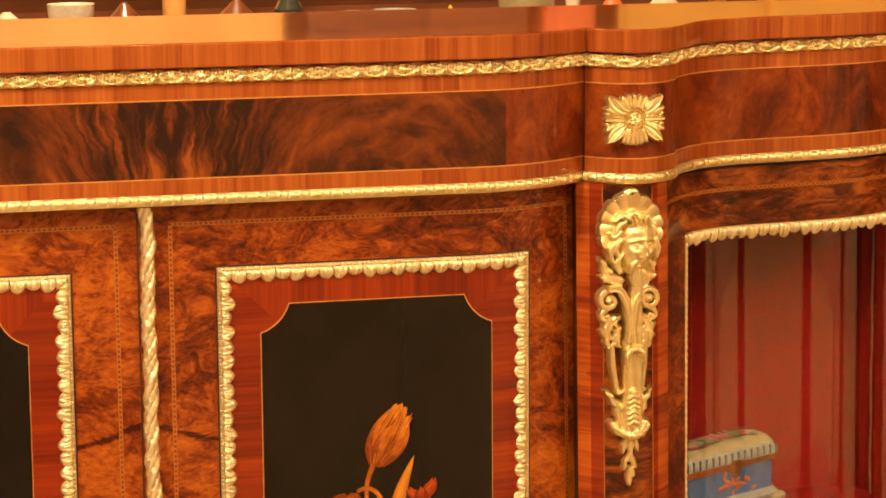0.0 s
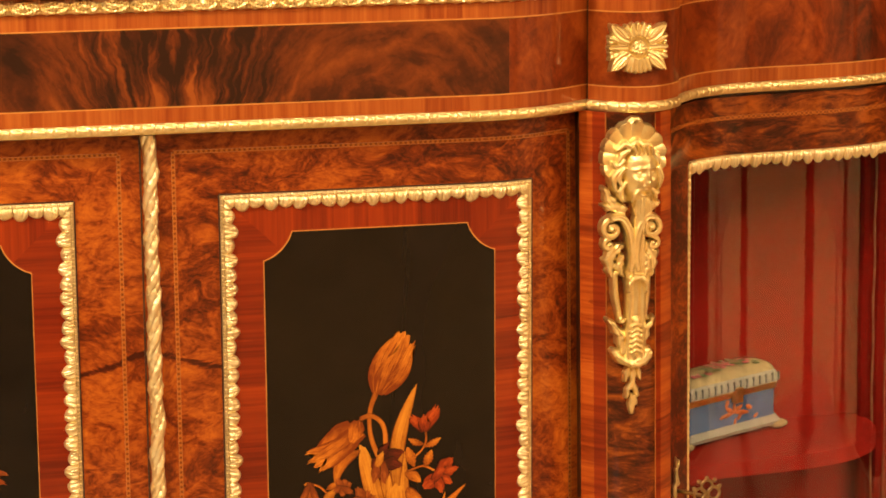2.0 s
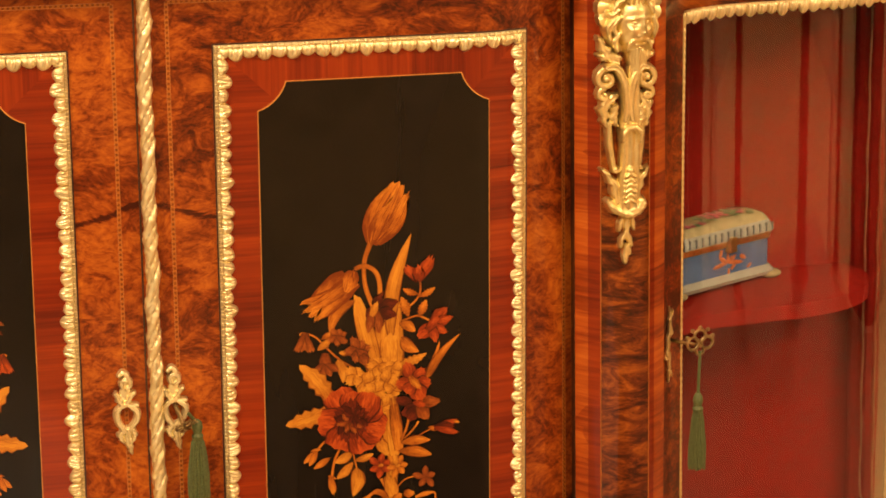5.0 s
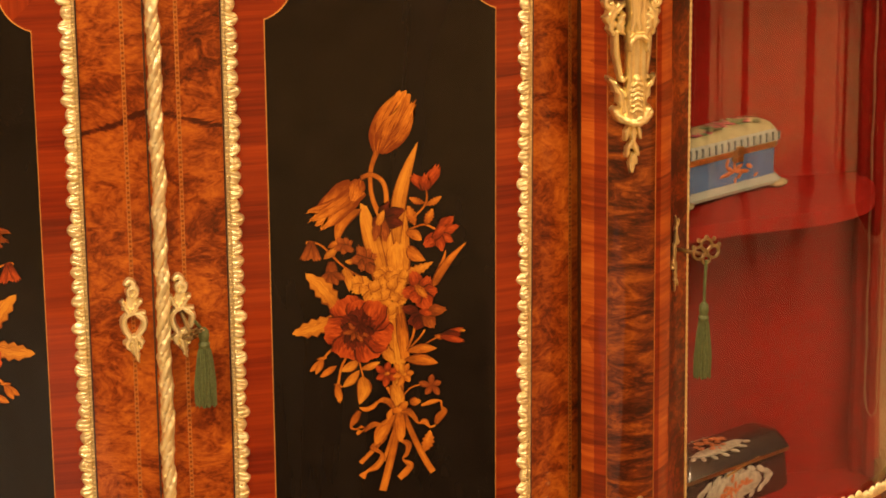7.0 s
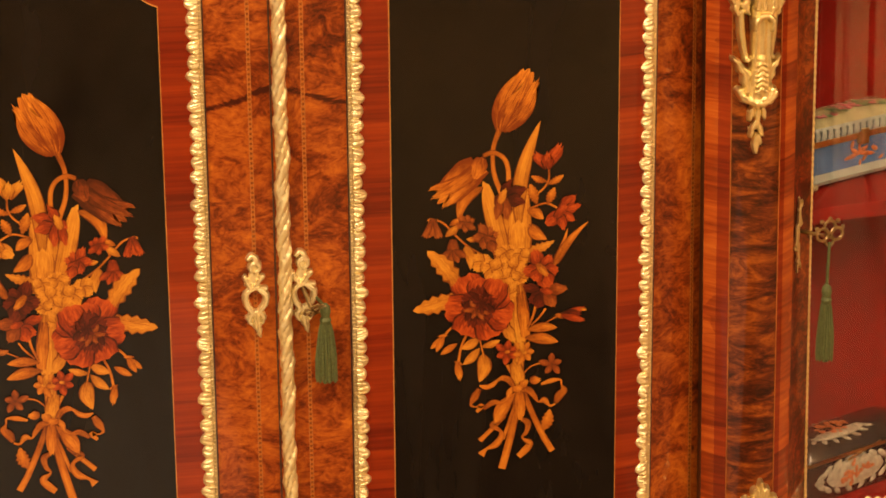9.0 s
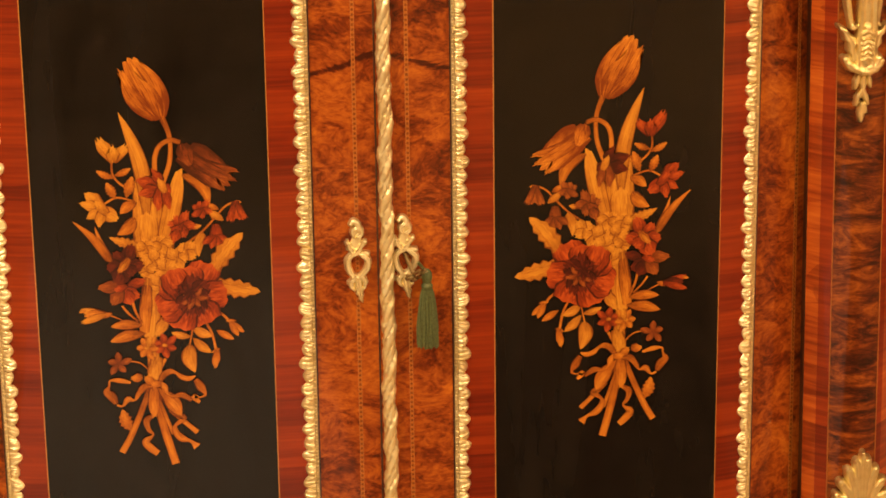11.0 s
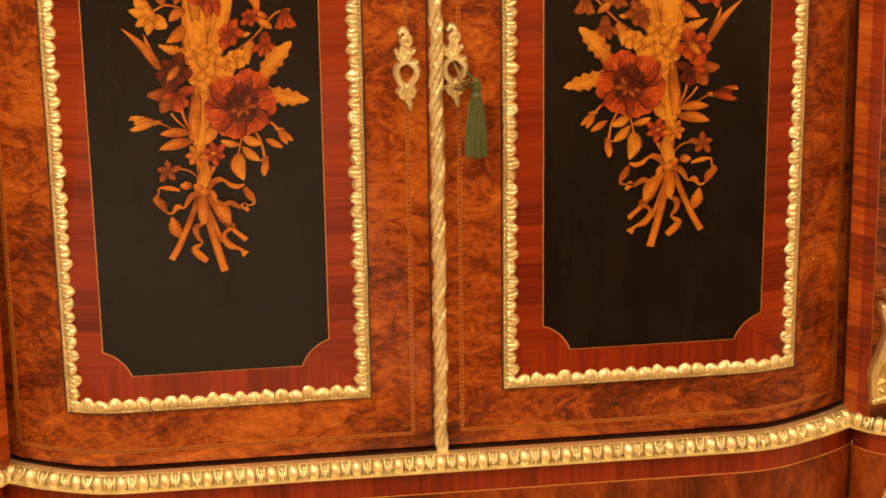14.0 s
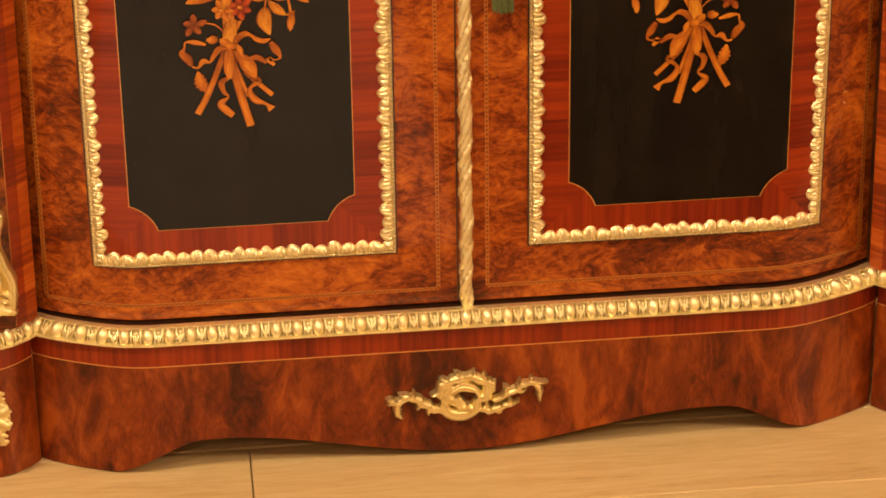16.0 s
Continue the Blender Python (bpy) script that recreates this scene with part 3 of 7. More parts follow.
def sheet(x0, x1, z0, z1, out, thick=0.002, n=1):
    """A thin veneer that follows the door's front."""
    s = Shape()
    xs = [x0 + (x1 - x0) * i / n for i in range(n + 1)]
    s.sweep([(x, bend(x)) for x in xs], [(out - thick, z0), (out, z0), (out, z1), (out - thick, z1)])
    return s


def bar_on_door(a, b, width, out, thick=0.0012):
    """A straight inlaid line between two points (x, z) of the door."""
    n = max(1, int(abs(b[0] - a[0]) / 0.01))
    dx, dz = b[0] - a[0], b[1] - a[1]
    d = math.hypot(dx, dz)
    px, pz = -dz / d * width / 2, dx / d * width / 2
    s = Shape()
    vs = []
    for i in range(n + 1):
        x, z = a[0] + dx * i / n, a[1] + dz * i / n
        for sg, o in ((1, out), (-1, out), (-1, out - thick), (1, out - thick)):
            vs.append(on_door(x + sg * px, z + sg * pz, o))
    fs = [(i * 4 + j, i * 4 + (j + 1) % 4, (i + 1) * 4 + (j + 1) % 4, (i + 1) * 4 + j) for i in range(n) for j in range(4)]
    fs += [(3, 2, 1, 0), tuple(n * 4 + j for j in range(4))]
    s.add(vs, fs)
    return s


def panel_outline(grow=0.0, steps=8):
    """The ebonised panel: a tall rectangle with hollow quarter-round corners."""
    x0, x1, z0, z1, r = P_X0 - grow, P_X1 + grow, P_Z0 - grow, P_Z1 + grow, NOTCH
    pts = []
    for cx, cz, a0 in ((x0, z0, 90), (x1, z0, 180), (x1, z1, 270), (x0, z1, 0)):
        q = 0.45 * r
        gx, gz = (-q if cx == x0 else q), (-q if cz == z0 else q)
        big, lean = math.hypot(r + q, q), math.degrees(math.atan2(q, r + q))
        for k in range(steps + 1):
            a = radians(a0 - lean - (90 - 2 * lean) * k / steps)
            pts.append((cx + gx + big * math.cos(a), cz + gz + big * math.sin(a)))
    return pts


def leaf_border(s, a, b, inward):
    """Cast leaf edging from a to b (x, z): a nicked outer rim, and fluted tongues whose scalloped tips point inward; mitred at its ends."""
    ax = ((b[0] - a[0]), (b[1] - a[1]))
    length = math.hypot(*ax)
    ax = (ax[0] / length, ax[1] / length)

    def at(d, w, out):
        d = min(max(d, w), length - w)
        return on_door(a[0] + ax[0] * d + inward[0] * w, a[1] + ax[1] * d + inward[1] * w, out)

    def tongue(u):
        k = int(u)
        c = abs(math.sin(math.pi * (u - k) ** (1.0 + 0.25 * math.sin(k * 2.1))))
        return 0.0026, 0.0102 + 0.0006 * math.sin(k * 1.9) + (0.0046 + 0.0014 * math.sin(k * 2.7)) * c ** (0.55 if k % 2 else 0.85)

    def body(u, t):
        k = int(u)
        c, f = abs(math.sin(math.pi * u)), u - k - 0.5
        way = f + 0.5 if k % 3 else 0.5 - f
        dome = math.sin(math.pi * (0.16 + 0.80 * t))
        belly = (0.0022 + 0.0005 * math.sin(k * 2.9)) * dome * (0.78 + 0.22 * c)
        lap = (0.0016 + 0.0005 * math.sin(k * 4.1)) * way ** 1.4 * dome
        crease = (0.0012 if k % 2 else 0.0004) * math.exp(-((f + 0.12 * math.sin(k * 1.3 + 2 * t)) / 0.06) ** 2) * dome
        folds = 0.0013 * abs(math.sin(math.pi * (2.5 * f + (0.7 * t + 0.3) * math.sin(k * 1.7)))) ** 0.6 * dome
        return 0.0014 + belly + lap + folds - crease - 0.0018 * math.exp(-(c / 0.16) ** 2) * (0.2 + 0.8 * dome) + 0.0002 * math.sin(41 * u + 9 * t)

    period = length / round(length / 0.0136)
    relief_band(s, at, length, period, tongue, body, 32, 11)
    relief_band(s, at, length, period / 3, lambda u: (0.0, 0.0036), lambda u, t: 0.0030 + 0.0007 * math.sin(math.pi * t) - 0.0014 * (math.cos(2 * math.pi * u + 2 * math.sin(u)) > 0.62), 7, 5)


def petal_shape(s, a, b, width, lift, curve=0.0, n=9, peak=0.5, toothed=0, ruffle=0.0):
    """A flat inlaid blade from a to b (x, z) on the door, cut from one slip of veneer."""
    ax, az = a
    dx, dz = b[0] - ax, b[1] - az
    d = math.hypot(dx, dz)
    ux, uz, px, pz = dx / d, dz / d, -dz / d, dx / d
    k0 = len(s.v)
    vs, fs = [], []
    n = 12 if toothed else n
    for i in range(n + 1):
        t = i / n
        w = width / 2 * math.sin(math.pi * t ** (math.log(0.5) / math.log(peak))) ** 0.8 if 0 < t < 1 else 0.0
        if toothed and 0 < i < n:
            w *= 1.0 if i % 2 else 0.70
        w *= 1 + ruffle * math.sin(11 * t + 900 * ax)
        bow = curve * d * math.sin(math.pi * t)
        cx, cz = ax + ux * d * t + px * bow, az + uz * d * t + pz * bow
        for sg in (1, 0, -1):
            x, z = cx + px * w * sg, cz + pz * w * sg
            vs.append(on_door(x, z, lift))
            s.uv[k0 + len(vs) - 1] = (t, 0.5 + 0.5 * sg)
    for i in range(n):
        r = i * 3
        fs += [(r, r + 1, r + 4, r + 3), (r + 1, r + 2, r + 5, r + 4)]
    s.add(vs, fs)


def blunt_shape(s, a, b, width, lift, foot=0.35, end=0.62, peak=0.6, rnd=0.16, lobe=0.03, curve=0.0, n=9, m=8):
    """A broad inlaid petal from a to b (x, z): narrow foot, widest at peak, a rounded and slightly lobed tip."""
    ax, az = a
    dx, dz = b[0] - ax, b[1] - az
    d = math.hypot(dx, dz)
    ux, uz, px, pz = dx / d, dz / d, -dz / d, dx / d
    k0 = len(s.v)
    vs = []
    odd = 40.0 * (ax + 2 * b[0] + b[1])
    for i in range(n + 1):
        t = i / n
        if t < peak:
            w = foot + (1 - foot) * math.sin(math.pi / 2 * t / peak)
        else:
            w = 1 - (1 - end) * ((t - peak) / (1 - peak)) ** 2
        w *= width / 2 * (1 + 0.05 * math.sin(9 * t + odd))
        for k in range(m + 1):
            j = 2 * k / m - 1
            r = t * (1 - rnd * j * j + lobe * math.sin(2.6 * math.pi * j + odd) * t)
            bow = curve * d * math.sin(math.pi * t)
            x, z = ax + ux * d * r + px * (w * j + bow), az + uz * d * r + pz * (w * j + bow)
            vs.append(on_door(x, z, lift))
            s.uv[k0 + len(vs) - 1] = (t, 0.5 + 0.5 * j)
    s.add(vs, [(i * (m + 1) + k, i * (m + 1) + k + 1, (i + 1) * (m + 1) + k + 1, (i + 1) * (m + 1) + k) for i in range(n) for k in range(m)])


def ribbon_shape(s, pts, width, lift, taper=1.0):
    """A flat inlaid line along (x, z) points, its width swelling and narrowing."""
    pts = spline(pts, 5)
    ws = width if callable(width) else (lambda t: width * (1 + (taper - 1) * t))
    k0 = len(s.v)
    vs = []
    for i, (x, z) in enumerate(pts):
        p, q = pts[max(i - 1, 0)], pts[min(i + 1, len(pts) - 1)]
        dx, dz = q[0] - p[0], q[1] - p[1]
        d = math.hypot(dx, dz) or 1
        w = ws(i / (len(pts) - 1)) / 2
        for sg in (1, -1):
            vs.append(on_door(x - dz / d * w * sg, z + dx / d * w * sg, lift))
            s.uv[k0 + len(vs) - 1] = (i / (len(pts) - 1), 0.5 + 0.5 * sg)
    s.add(vs, [(2 * i, 2 * i + 1, 2 * i + 3, 2 * i + 2) for i in range(len(pts) - 1)])


def marquetry(name, light, mid, dark, vein=0.70, fine=1.6):
    """Sand-shaded veneer: paler along the middle, scorched at the root and edges, with fine cut lines."""
    mat, b = base_mat(name, 0.42, 0, 0.22, 0.10, 0.2)
    uv = mat.node_tree.nodes.new("ShaderNodeUVMap").outputs[0]
    sep = node(mat, "ShaderNodeSeparateXYZ", Vector=uv)
    u, v = sep.outputs[0], sep.outputs[1]
    side = maths(mat, "MULTIPLY", maths(mat, "ABSOLUTE", maths(mat, "SUBTRACT", v, 0.5)), 2.0)
    lines = noise_of(mat, node(mat, "ShaderNodeMapping", Vector=uv, Scale=(1.6, 7.5, 1)).outputs[0], fine, 4, 0.6, 1.0)
    cloud = noise_of(mat, where(mat, (1, 1, 1)), 90.0, 4, 0.6)
    f = maths(mat, "ADD", maths(mat, "MULTIPLY", maths(mat, "SUBTRACT", 1.0, u), 0.20), maths(mat, "ADD", maths(mat, "MULTIPLY", maths(mat, "POWER", side, 3.0), 0.16), maths(mat, "MULTIPLY", maths(mat, "POWER", side, 14.0), 0.30)))
    f = maths(mat, "ADD", f, maths(mat, "ADD", maths(mat, "MULTIPLY", lines, vein), maths(mat, "MULTIPLY", cloud, 0.30)))
    put(mat, b, ramp(mat, f, (0.44, light), (0.60, mid), (0.80, dark)))
    return mat


SYCAMORE = marquetry("inlay_pale", (0.64, 0.285, 0.030), (0.52, 0.195, 0.018), (0.20, 0.048, 0.006))
SATIN = marquetry("inlay_orange", (0.62, 0.235, 0.022), (0.45, 0.130, 0.011), (0.12, 0.022, 0.004))
TULIPWOOD = marquetry("inlay_red", (0.50, 0.085, 0.012), (0.27, 0.034, 0.006), (0.06, 0.008, 0.003))
PURPLE = marquetry("inlay_dark", (0.15, 0.020, 0.006), (0.070, 0.010, 0.004), (0.022, 0.005, 0.003))
BROWN = marquetry("inlay_brown", (0.38, 0.105, 0.016), (0.22, 0.046, 0.008), (0.06, 0.012, 0.003))
TULIP = marquetry("inlay_tulip", (0.68, 0.265, 0.028), (0.50, 0.150, 0.014), (0.18, 0.032, 0.004), 0.84, 1.1)
DUSKY = marquetry("inlay_dusky", (0.38, 0.105, 0.016), (0.21, 0.042, 0.008), (0.060, 0.012, 0.003), 0.84, 1.1)


def bouquet(sub, other):
    """The inlaid spray: tulips, peony, small flowers, leaves and a tied ribbon; the other door's is cut from different woods."""
    small, aster, rose, dusk, budding, droop, bells, wind = (SYCAMORE, SYCAMORE, PURPLE, TULIPWOOD, SATIN, DUSKY, TULIPWOOD, TULIPWOOD) if other else (TULIPWOOD, TULIPWOOD, TULIPWOOD, PURPLE, PURPLE, TULIP, BROWN, PURPLE)
    LIFT = 0.0019
    laid = [0]

    def up():
        """Each slip lies a hair above the one before."""
        laid[0] += 1
        return LIFT + 0.0000035 * laid[0]

    def leaf(a, b, w, mat=SATIN, curve=0.0, toothed=0, lift=0.0, peak=0.5, name="leaf"):
        s = Shape()
        petal_shape(s, a, b, w, up() + lift, curve, toothed=toothed, peak=peak, n=11)
        sub(name, s, mat)

    def petal(a, b, w, mat, lift=0.0002, foot=0.35, end=0.62, peak=0.6, rnd=0.16, lobe=0.03, curve=0.0, name="petal"):
        s = Shape()
        blunt_shape(s, a, b, w, up() + lift, foot, end, peak, rnd, lobe, curve)
        sub(name, s, mat)

    def stem(pts, w, mat=SATIN, taper=1.0, lift=-0.0001, name="stem"):
        s = Shape()
        if isinstance(w, (list, tuple)):
            ws = list(w)

            def wide(t):
                p = t * (len(ws) - 1)
                i = min(int(p), len(ws) - 2)
                e = 0.5 - 0.5 * math.cos(math.pi * (p - i))
                return ws[i] + (ws[i + 1] - ws[i]) * e
            ribbon_shape(s, pts, wide, up() + lift, taper)
        else:
            ribbon_shape(s, pts, w, up() + lift, taper)
        sub(name, s, mat)

    def star(c, r, n, mat, eye=None, turn=0.0, wide=0.52, lift=0.0003, name="star_flower_petal"):
        """A small open flower with pointed petals."""
        for k in range(n):
            a = turn + 2 * math.pi * k / n
            rr = r * (0.86 + 0.3 * ((k * 7) % 5) / 4)
            leaf((c[0] - 0.1 * r * math.cos(a), c[1] - 0.1 * r * math.sin(a)), (c[0] + rr * math.cos(a), c[1] + rr * math.sin(a)), wide * r, mat, 0.04, lift=lift, peak=0.6, name=name)
        if eye:
            petal((c[0] - 0.2 * r, c[1]), (c[0] + 0.2 * r, c[1] + 0.05 * r), 0.3 * r, eye, lift + 0.0002, 0.6, 0.7, name="flower_eye")

    def ragged(c, r, n, mat, lift, turn=0.0, name="flower_petal", lobe=0.07, wide=0.9, squash=1.0):
        """A ring of broad overlapping petals of uneven length."""
        for k in range(n):
            a = turn + 2 * math.pi * k / n + 0.22 * math.sin(5.1 * k + 40 * r)
            rr = r * (0.80 + 0.30 * ((k * 5 + 2) % 7) / 6)
            petal((c[0] - 0.05 * r * math.cos(a), c[1] - 0.05 * r * math.sin(a)), (c[0] + rr * math.cos(a), c[1] + rr * math.sin(a) * squash), wide * r, mat, lift, 0.4, 0.66, 0.65, 0.2, lobe, name=name)

    # stems and long blades
    stem([(0.2077, 0.7002), (0.2023, 0.6853), (0.2011, 0.6701), (0.2032, 0.6546), (0.2096, 0.6378)], [0.00583, 0.00477, 0.00424, 0.00477, 0.00530])
    stem([(0.1920, 0.6755), (0.2012, 0.6783), (0.2108, 0.6733), (0.2156, 0.6627), (0.2161, 0.6462)], 0.00477)
    leaf((0.2258, 0.5969), (0.2470, 0.7072), 0.01484, SYCAMORE, 0.07, peak=0.46)
    petal((0.2170, 0.5527), (0.1929, 0.6509), 0.01802, SYCAMORE, 0.0, 0.9, 0.75, 0.5, 0.2, 0.02, name="blade")
    leaf((0.1924, 0.6460), (0.1683, 0.6105), 0.01272, SATIN, -0.20, peak=0.4)
    petal((0.2225, 0.5635), (0.2226, 0.6469), 0.02438, SYCAMORE, -0.0001, 0.95, 0.8, 0.5, 0.1, 0.02, name="blade")
    petal((0.2323, 0.5685), (0.2302, 0.6464), 0.01378, SYCAMORE, -0.0001, 0.95, 0.8, 0.5, 0.1, 0.02, name="blade")
    petal((0.2279, 0.5688), (0.2258, 0.6102), 0.02332, SYCAMORE, 0.0, 0.9, 0.85, 0.6, 0.12, 0.05, name="blade")
    petal((0.2224, 0.5523), (0.2278, 0.4884), 0.01802, SYCAMORE, 0.0, 1.0, 0.9, 0.5, 0.1, 0.03, name="blade")
    petal((0.2279, 0.5406), (0.2333, 0.4914), 0.01166, SATIN, 0.0, 0.8, 0.8, 0.5, 0.1, 0.03, name="blade")
    stem([(0.2278, 0.4952), (0.2256, 0.4725), (0.2250, 0.4438)], 0.01166, SYCAMORE)
    # standing tulip
    petal((0.2088, 0.6990), (0.2357, 0.7559), 0.02438, TULIP, 0.0002, 0.42, 0.62, 0.42, 0.06, 0.03, name="tulip_petal")
    petal((0.2077, 0.6991), (0.2277, 0.7547), 0.01590, TULIP, 0.0002, 0.55, 0.40, 0.30, 0.10, 0.04, 0.12, name="tulip_petal")
    petal((0.2131, 0.6993), (0.2443, 0.7457), 0.01590, TULIP, 0.0002, 0.5, 0.42, 0.42, 0.12, 0.05, -0.09, name="tulip_petal")
    petal((0.2088, 0.7001), (0.2314, 0.7443), 0.01378, TULIP, 0.0002, 0.5, 0.30, 0.45, 0.25, 0.06, 0.06, name="tulip_petal")
    # drooping tulip
    petal((0.1871, 0.6676), (0.1492, 0.6338), 0.03180, droop, 0.0002, 0.62, 0.50, 0.35, 0.04, 0.06, name="tulip_petal")
    petal((0.1936, 0.6705), (0.1402, 0.6453), 0.01802, droop, 0.0002, 0.62, 0.26, 0.35, 0.10, 0.03, 0.14, name="tulip_petal")
    petal((0.1946, 0.6623), (0.1545, 0.6285), 0.01590, droop, 0.0002, 0.5, 0.30, 0.4, 0.12, 0.06, -0.06, name="tulip_petal")
    petal((0.1919, 0.6673), (0.1433, 0.6374), 0.01272, droop, 0.0002, 0.5, 0.34, 0.45, 0.10, 0.08, 0.04, name="tulip_petal")
    petal((0.1904, 0.6740), (0.1838, 0.6536), 0.01590, droop, 0.0002, 0.6, 0.6, 0.5, 0.25, 0.03, name="tulip_petal")
    # small red tulip with its toothed leaves
    petal((0.2530, 0.6604), (0.2660, 0.6827), 0.01272, small, 0.0001, 0.5, 0.6, 0.7, 0.1, 0.12, name="small_tulip_petal")
    petal((0.2530, 0.6604), (0.2411, 0.6754), 0.01060, small, 0.0001, 0.5, 0.6, 0.7, 0.1, 0.12, name="small_tulip_petal")
    petal((0.2536, 0.6599), (0.2530, 0.6758), 0.01272, small, 0.0002, 0.5, 0.5, 0.6, 0.3, 0.10, name="small_tulip_petal")
    stem([(0.2547, 0.6615), (0.2547, 0.6493), (0.2487, 0.6398), (0.2367, 0.6317)], 0.00212)
    leaf((0.2531, 0.6472), (0.2378, 0.6537), 0.00795, SATIN, 0.05, 1)
    leaf((0.2531, 0.6450), (0.2694, 0.6529), 0.00795, SATIN, -0.05, 1)
    leaf((0.2433, 0.6257), (0.2367, 0.6460), 0.01166, SATIN, 0.0, 1)
    leaf((0.2531, 0.6251), (0.2607, 0.6413), 0.01060, SATIN, 0.0, 1)
    stem([(0.2356, 0.6218), (0.2515, 0.6263), (0.2629, 0.6212)], 0.00212)
    leaf((0.2335, 0.6208), (0.2498, 0.6109), 0.01060, SATIN, 0.1)
    leaf((0.2356, 0.6062), (0.2531, 0.5906), 0.01272, SATIN, -0.1, peak=0.4)
    leaf((0.2334, 0.5796), (0.2608, 0.5890), 0.01166, SYCAMORE, -0.05, 1, peak=0.4)
    # dark anemone over the blades, red flower beside it
    petal((0.2140, 0.6397), (0.2335, 0.6418), 0.01378, wind, 0.0004, 0.5, 0.5, 0.55, 0.2, 0.04, -0.1)
    petal((0.2128, 0.6320), (0.2324, 0.6286), 0.01378, wind, 0.0004, 0.5, 0.5, 0.55, 0.25, 0.02, 0.05)
    petal((0.2118, 0.6354), (0.2149, 0.6120), 0.01272, wind if other else BROWN, 0.0004, 0.4, 0.5, 0.7, 0.25, 0.03)
    petal((0.2085, 0.6334), (0.2041, 0.6127), 0.00954, wind if other else BROWN, 0.0004, 0.4, 0.5, 0.65, 0.25, 0.03)
    petal((0.2107, 0.6388), (0.2194, 0.6526), 0.01060, wind, 0.0004, 0.6, 0.3, 0.4, 0.3, 0.08)
    petal((0.2085, 0.6367), (0.2020, 0.6283), 0.00848, wind, 0.0004, 0.6, 0.4, 0.5, 0.3, 0.04)
    petal((0.2074, 0.6291), (0.2134, 0.6430), 0.00795, SYCAMORE, 0.0006, 0.6, 0.6, 0.5, 0.3, 0.08, name="flower_eye")
    petal((0.2673, 0.6165), (0.2520, 0.6052), 0.01484, aster, 0.0004, 0.45, 0.62, 0.65, 0.2, 0.04)
    petal((0.2651, 0.6188), (0.2804, 0.6323), 0.01378, aster, 0.0004, 0.45, 0.55, 0.65, 0.2, 0.05)
    petal((0.2651, 0.6166), (0.2859, 0.6231), 0.01060, aster, 0.0004, 0.45, 0.5, 0.65, 0.2, 0.05)
    petal((0.2640, 0.6167), (0.2800, 0.6079), 0.01060, aster, 0.0004, 0.45, 0.5, 0.65, 0.2, 0.05)
    petal((0.2651, 0.6177), (0.2696, 0.5991), 0.01060, aster, 0.0004, 0.45, 0.5, 0.65, 0.2, 0.05)
    petal((0.2608, 0.6113), (0.2717, 0.6240), 0.00954, aster, 0.0005, 0.6, 0.6, 0.6, 0.2, 0.08)
    # blades at the right
    leaf((0.2576, 0.5640), (0.2734, 0.6005), 0.00583, SATIN, -0.05, peak=0.35)
    leaf((0.2598, 0.5638), (0.2937, 0.6064), 0.00901, SATIN, 0.06, peak=0.3)
    # sprays at the left
    stem([(0.1974, 0.5753), (0.1779, 0.5877), (0.1645, 0.6008), (0.1538, 0.6126), (0.1426, 0.6171), (0.1388, 0.6157)], 0.00212, SATIN)
    stem([(0.1645, 0.5997), (0.1683, 0.6072), (0.1770, 0.6144)], 0.00159, SATIN)
    for a, b, w in (((0.1442, 0.6176), (0.1424, 0.6000), 0.01590), ((0.1436, 0.6154), (0.1359, 0.6005), 0.00689), ((0.1452, 0.6153), (0.1499, 0.5990), 0.00742)):
        petal(a, b, w, bells, 0.0002, 0.4, 0.95, 0.95, -0.05, 0.08, name="bellflower")
    leaf((0.1592, 0.6100), (0.1706, 0.6159), 0.00636, SATIN)
    leaf((0.1553, 0.5992), (0.1683, 0.6094), 0.00742, SYCAMORE)
    ragged((0.1748, 0.6112), 0.01007, 6, bells, 0.0002, 0.3, "bellflower", 0.14, 0.72)
    ragged((0.1942, 0.5967), 0.01378, 6, bells, 0.0002, 0.1, "bellflower", 0.12, 0.76)
    petal((0.1975, 0.5931), (0.2029, 0.5800), 0.01060, bells, 0.0003, 0.4, 0.5, 0.6, 0.3, 0.08, name="bellflower")
    leaf((0.1861, 0.5939), (0.1758, 0.5957), 0.00636, SYCAMORE, 0.0, 1)
    petal((0.1628, 0.5965), (0.1626, 0.5776), 0.01378, bells, 0.0002, 0.5, 0.9, 0.9, 0.0, 0.05, name="bellflower")
    for b in ((0.1518, 0.5783), (0.1593, 0.5711), (0.1680, 0.5728), (0.1757, 0.5779)):
        leaf((0.1633, 0.5865), b, 0.00742, bells, lift=0.0003, peak=0.55, name="bellflower")
    leaf((0.1747, 0.5891), (0.1794, 0.5653), 0.01060, SYCAMORE, 0.1, peak=0.35)
    # pale cluster in the middle
    for k, (c, r) in enumerate((((0.1914, 0.5712), 0.01166), ((0.2138, 0.5798), 0.01060), ((0.2280, 0.5772), 0.01007), ((0.2006, 0.5650), 0.01272), ((0.2214, 0.5647), 0.01166), ((0.2093, 0.5554), 0.01166), ((0.2279, 0.5564), 0.01007), ((0.2158, 0.5404), 0.01060))):
        ragged(c, r, 5, SYCAMORE, 0.0003, 0.7 * k, "primrose_petal", 0.10, 1.0)
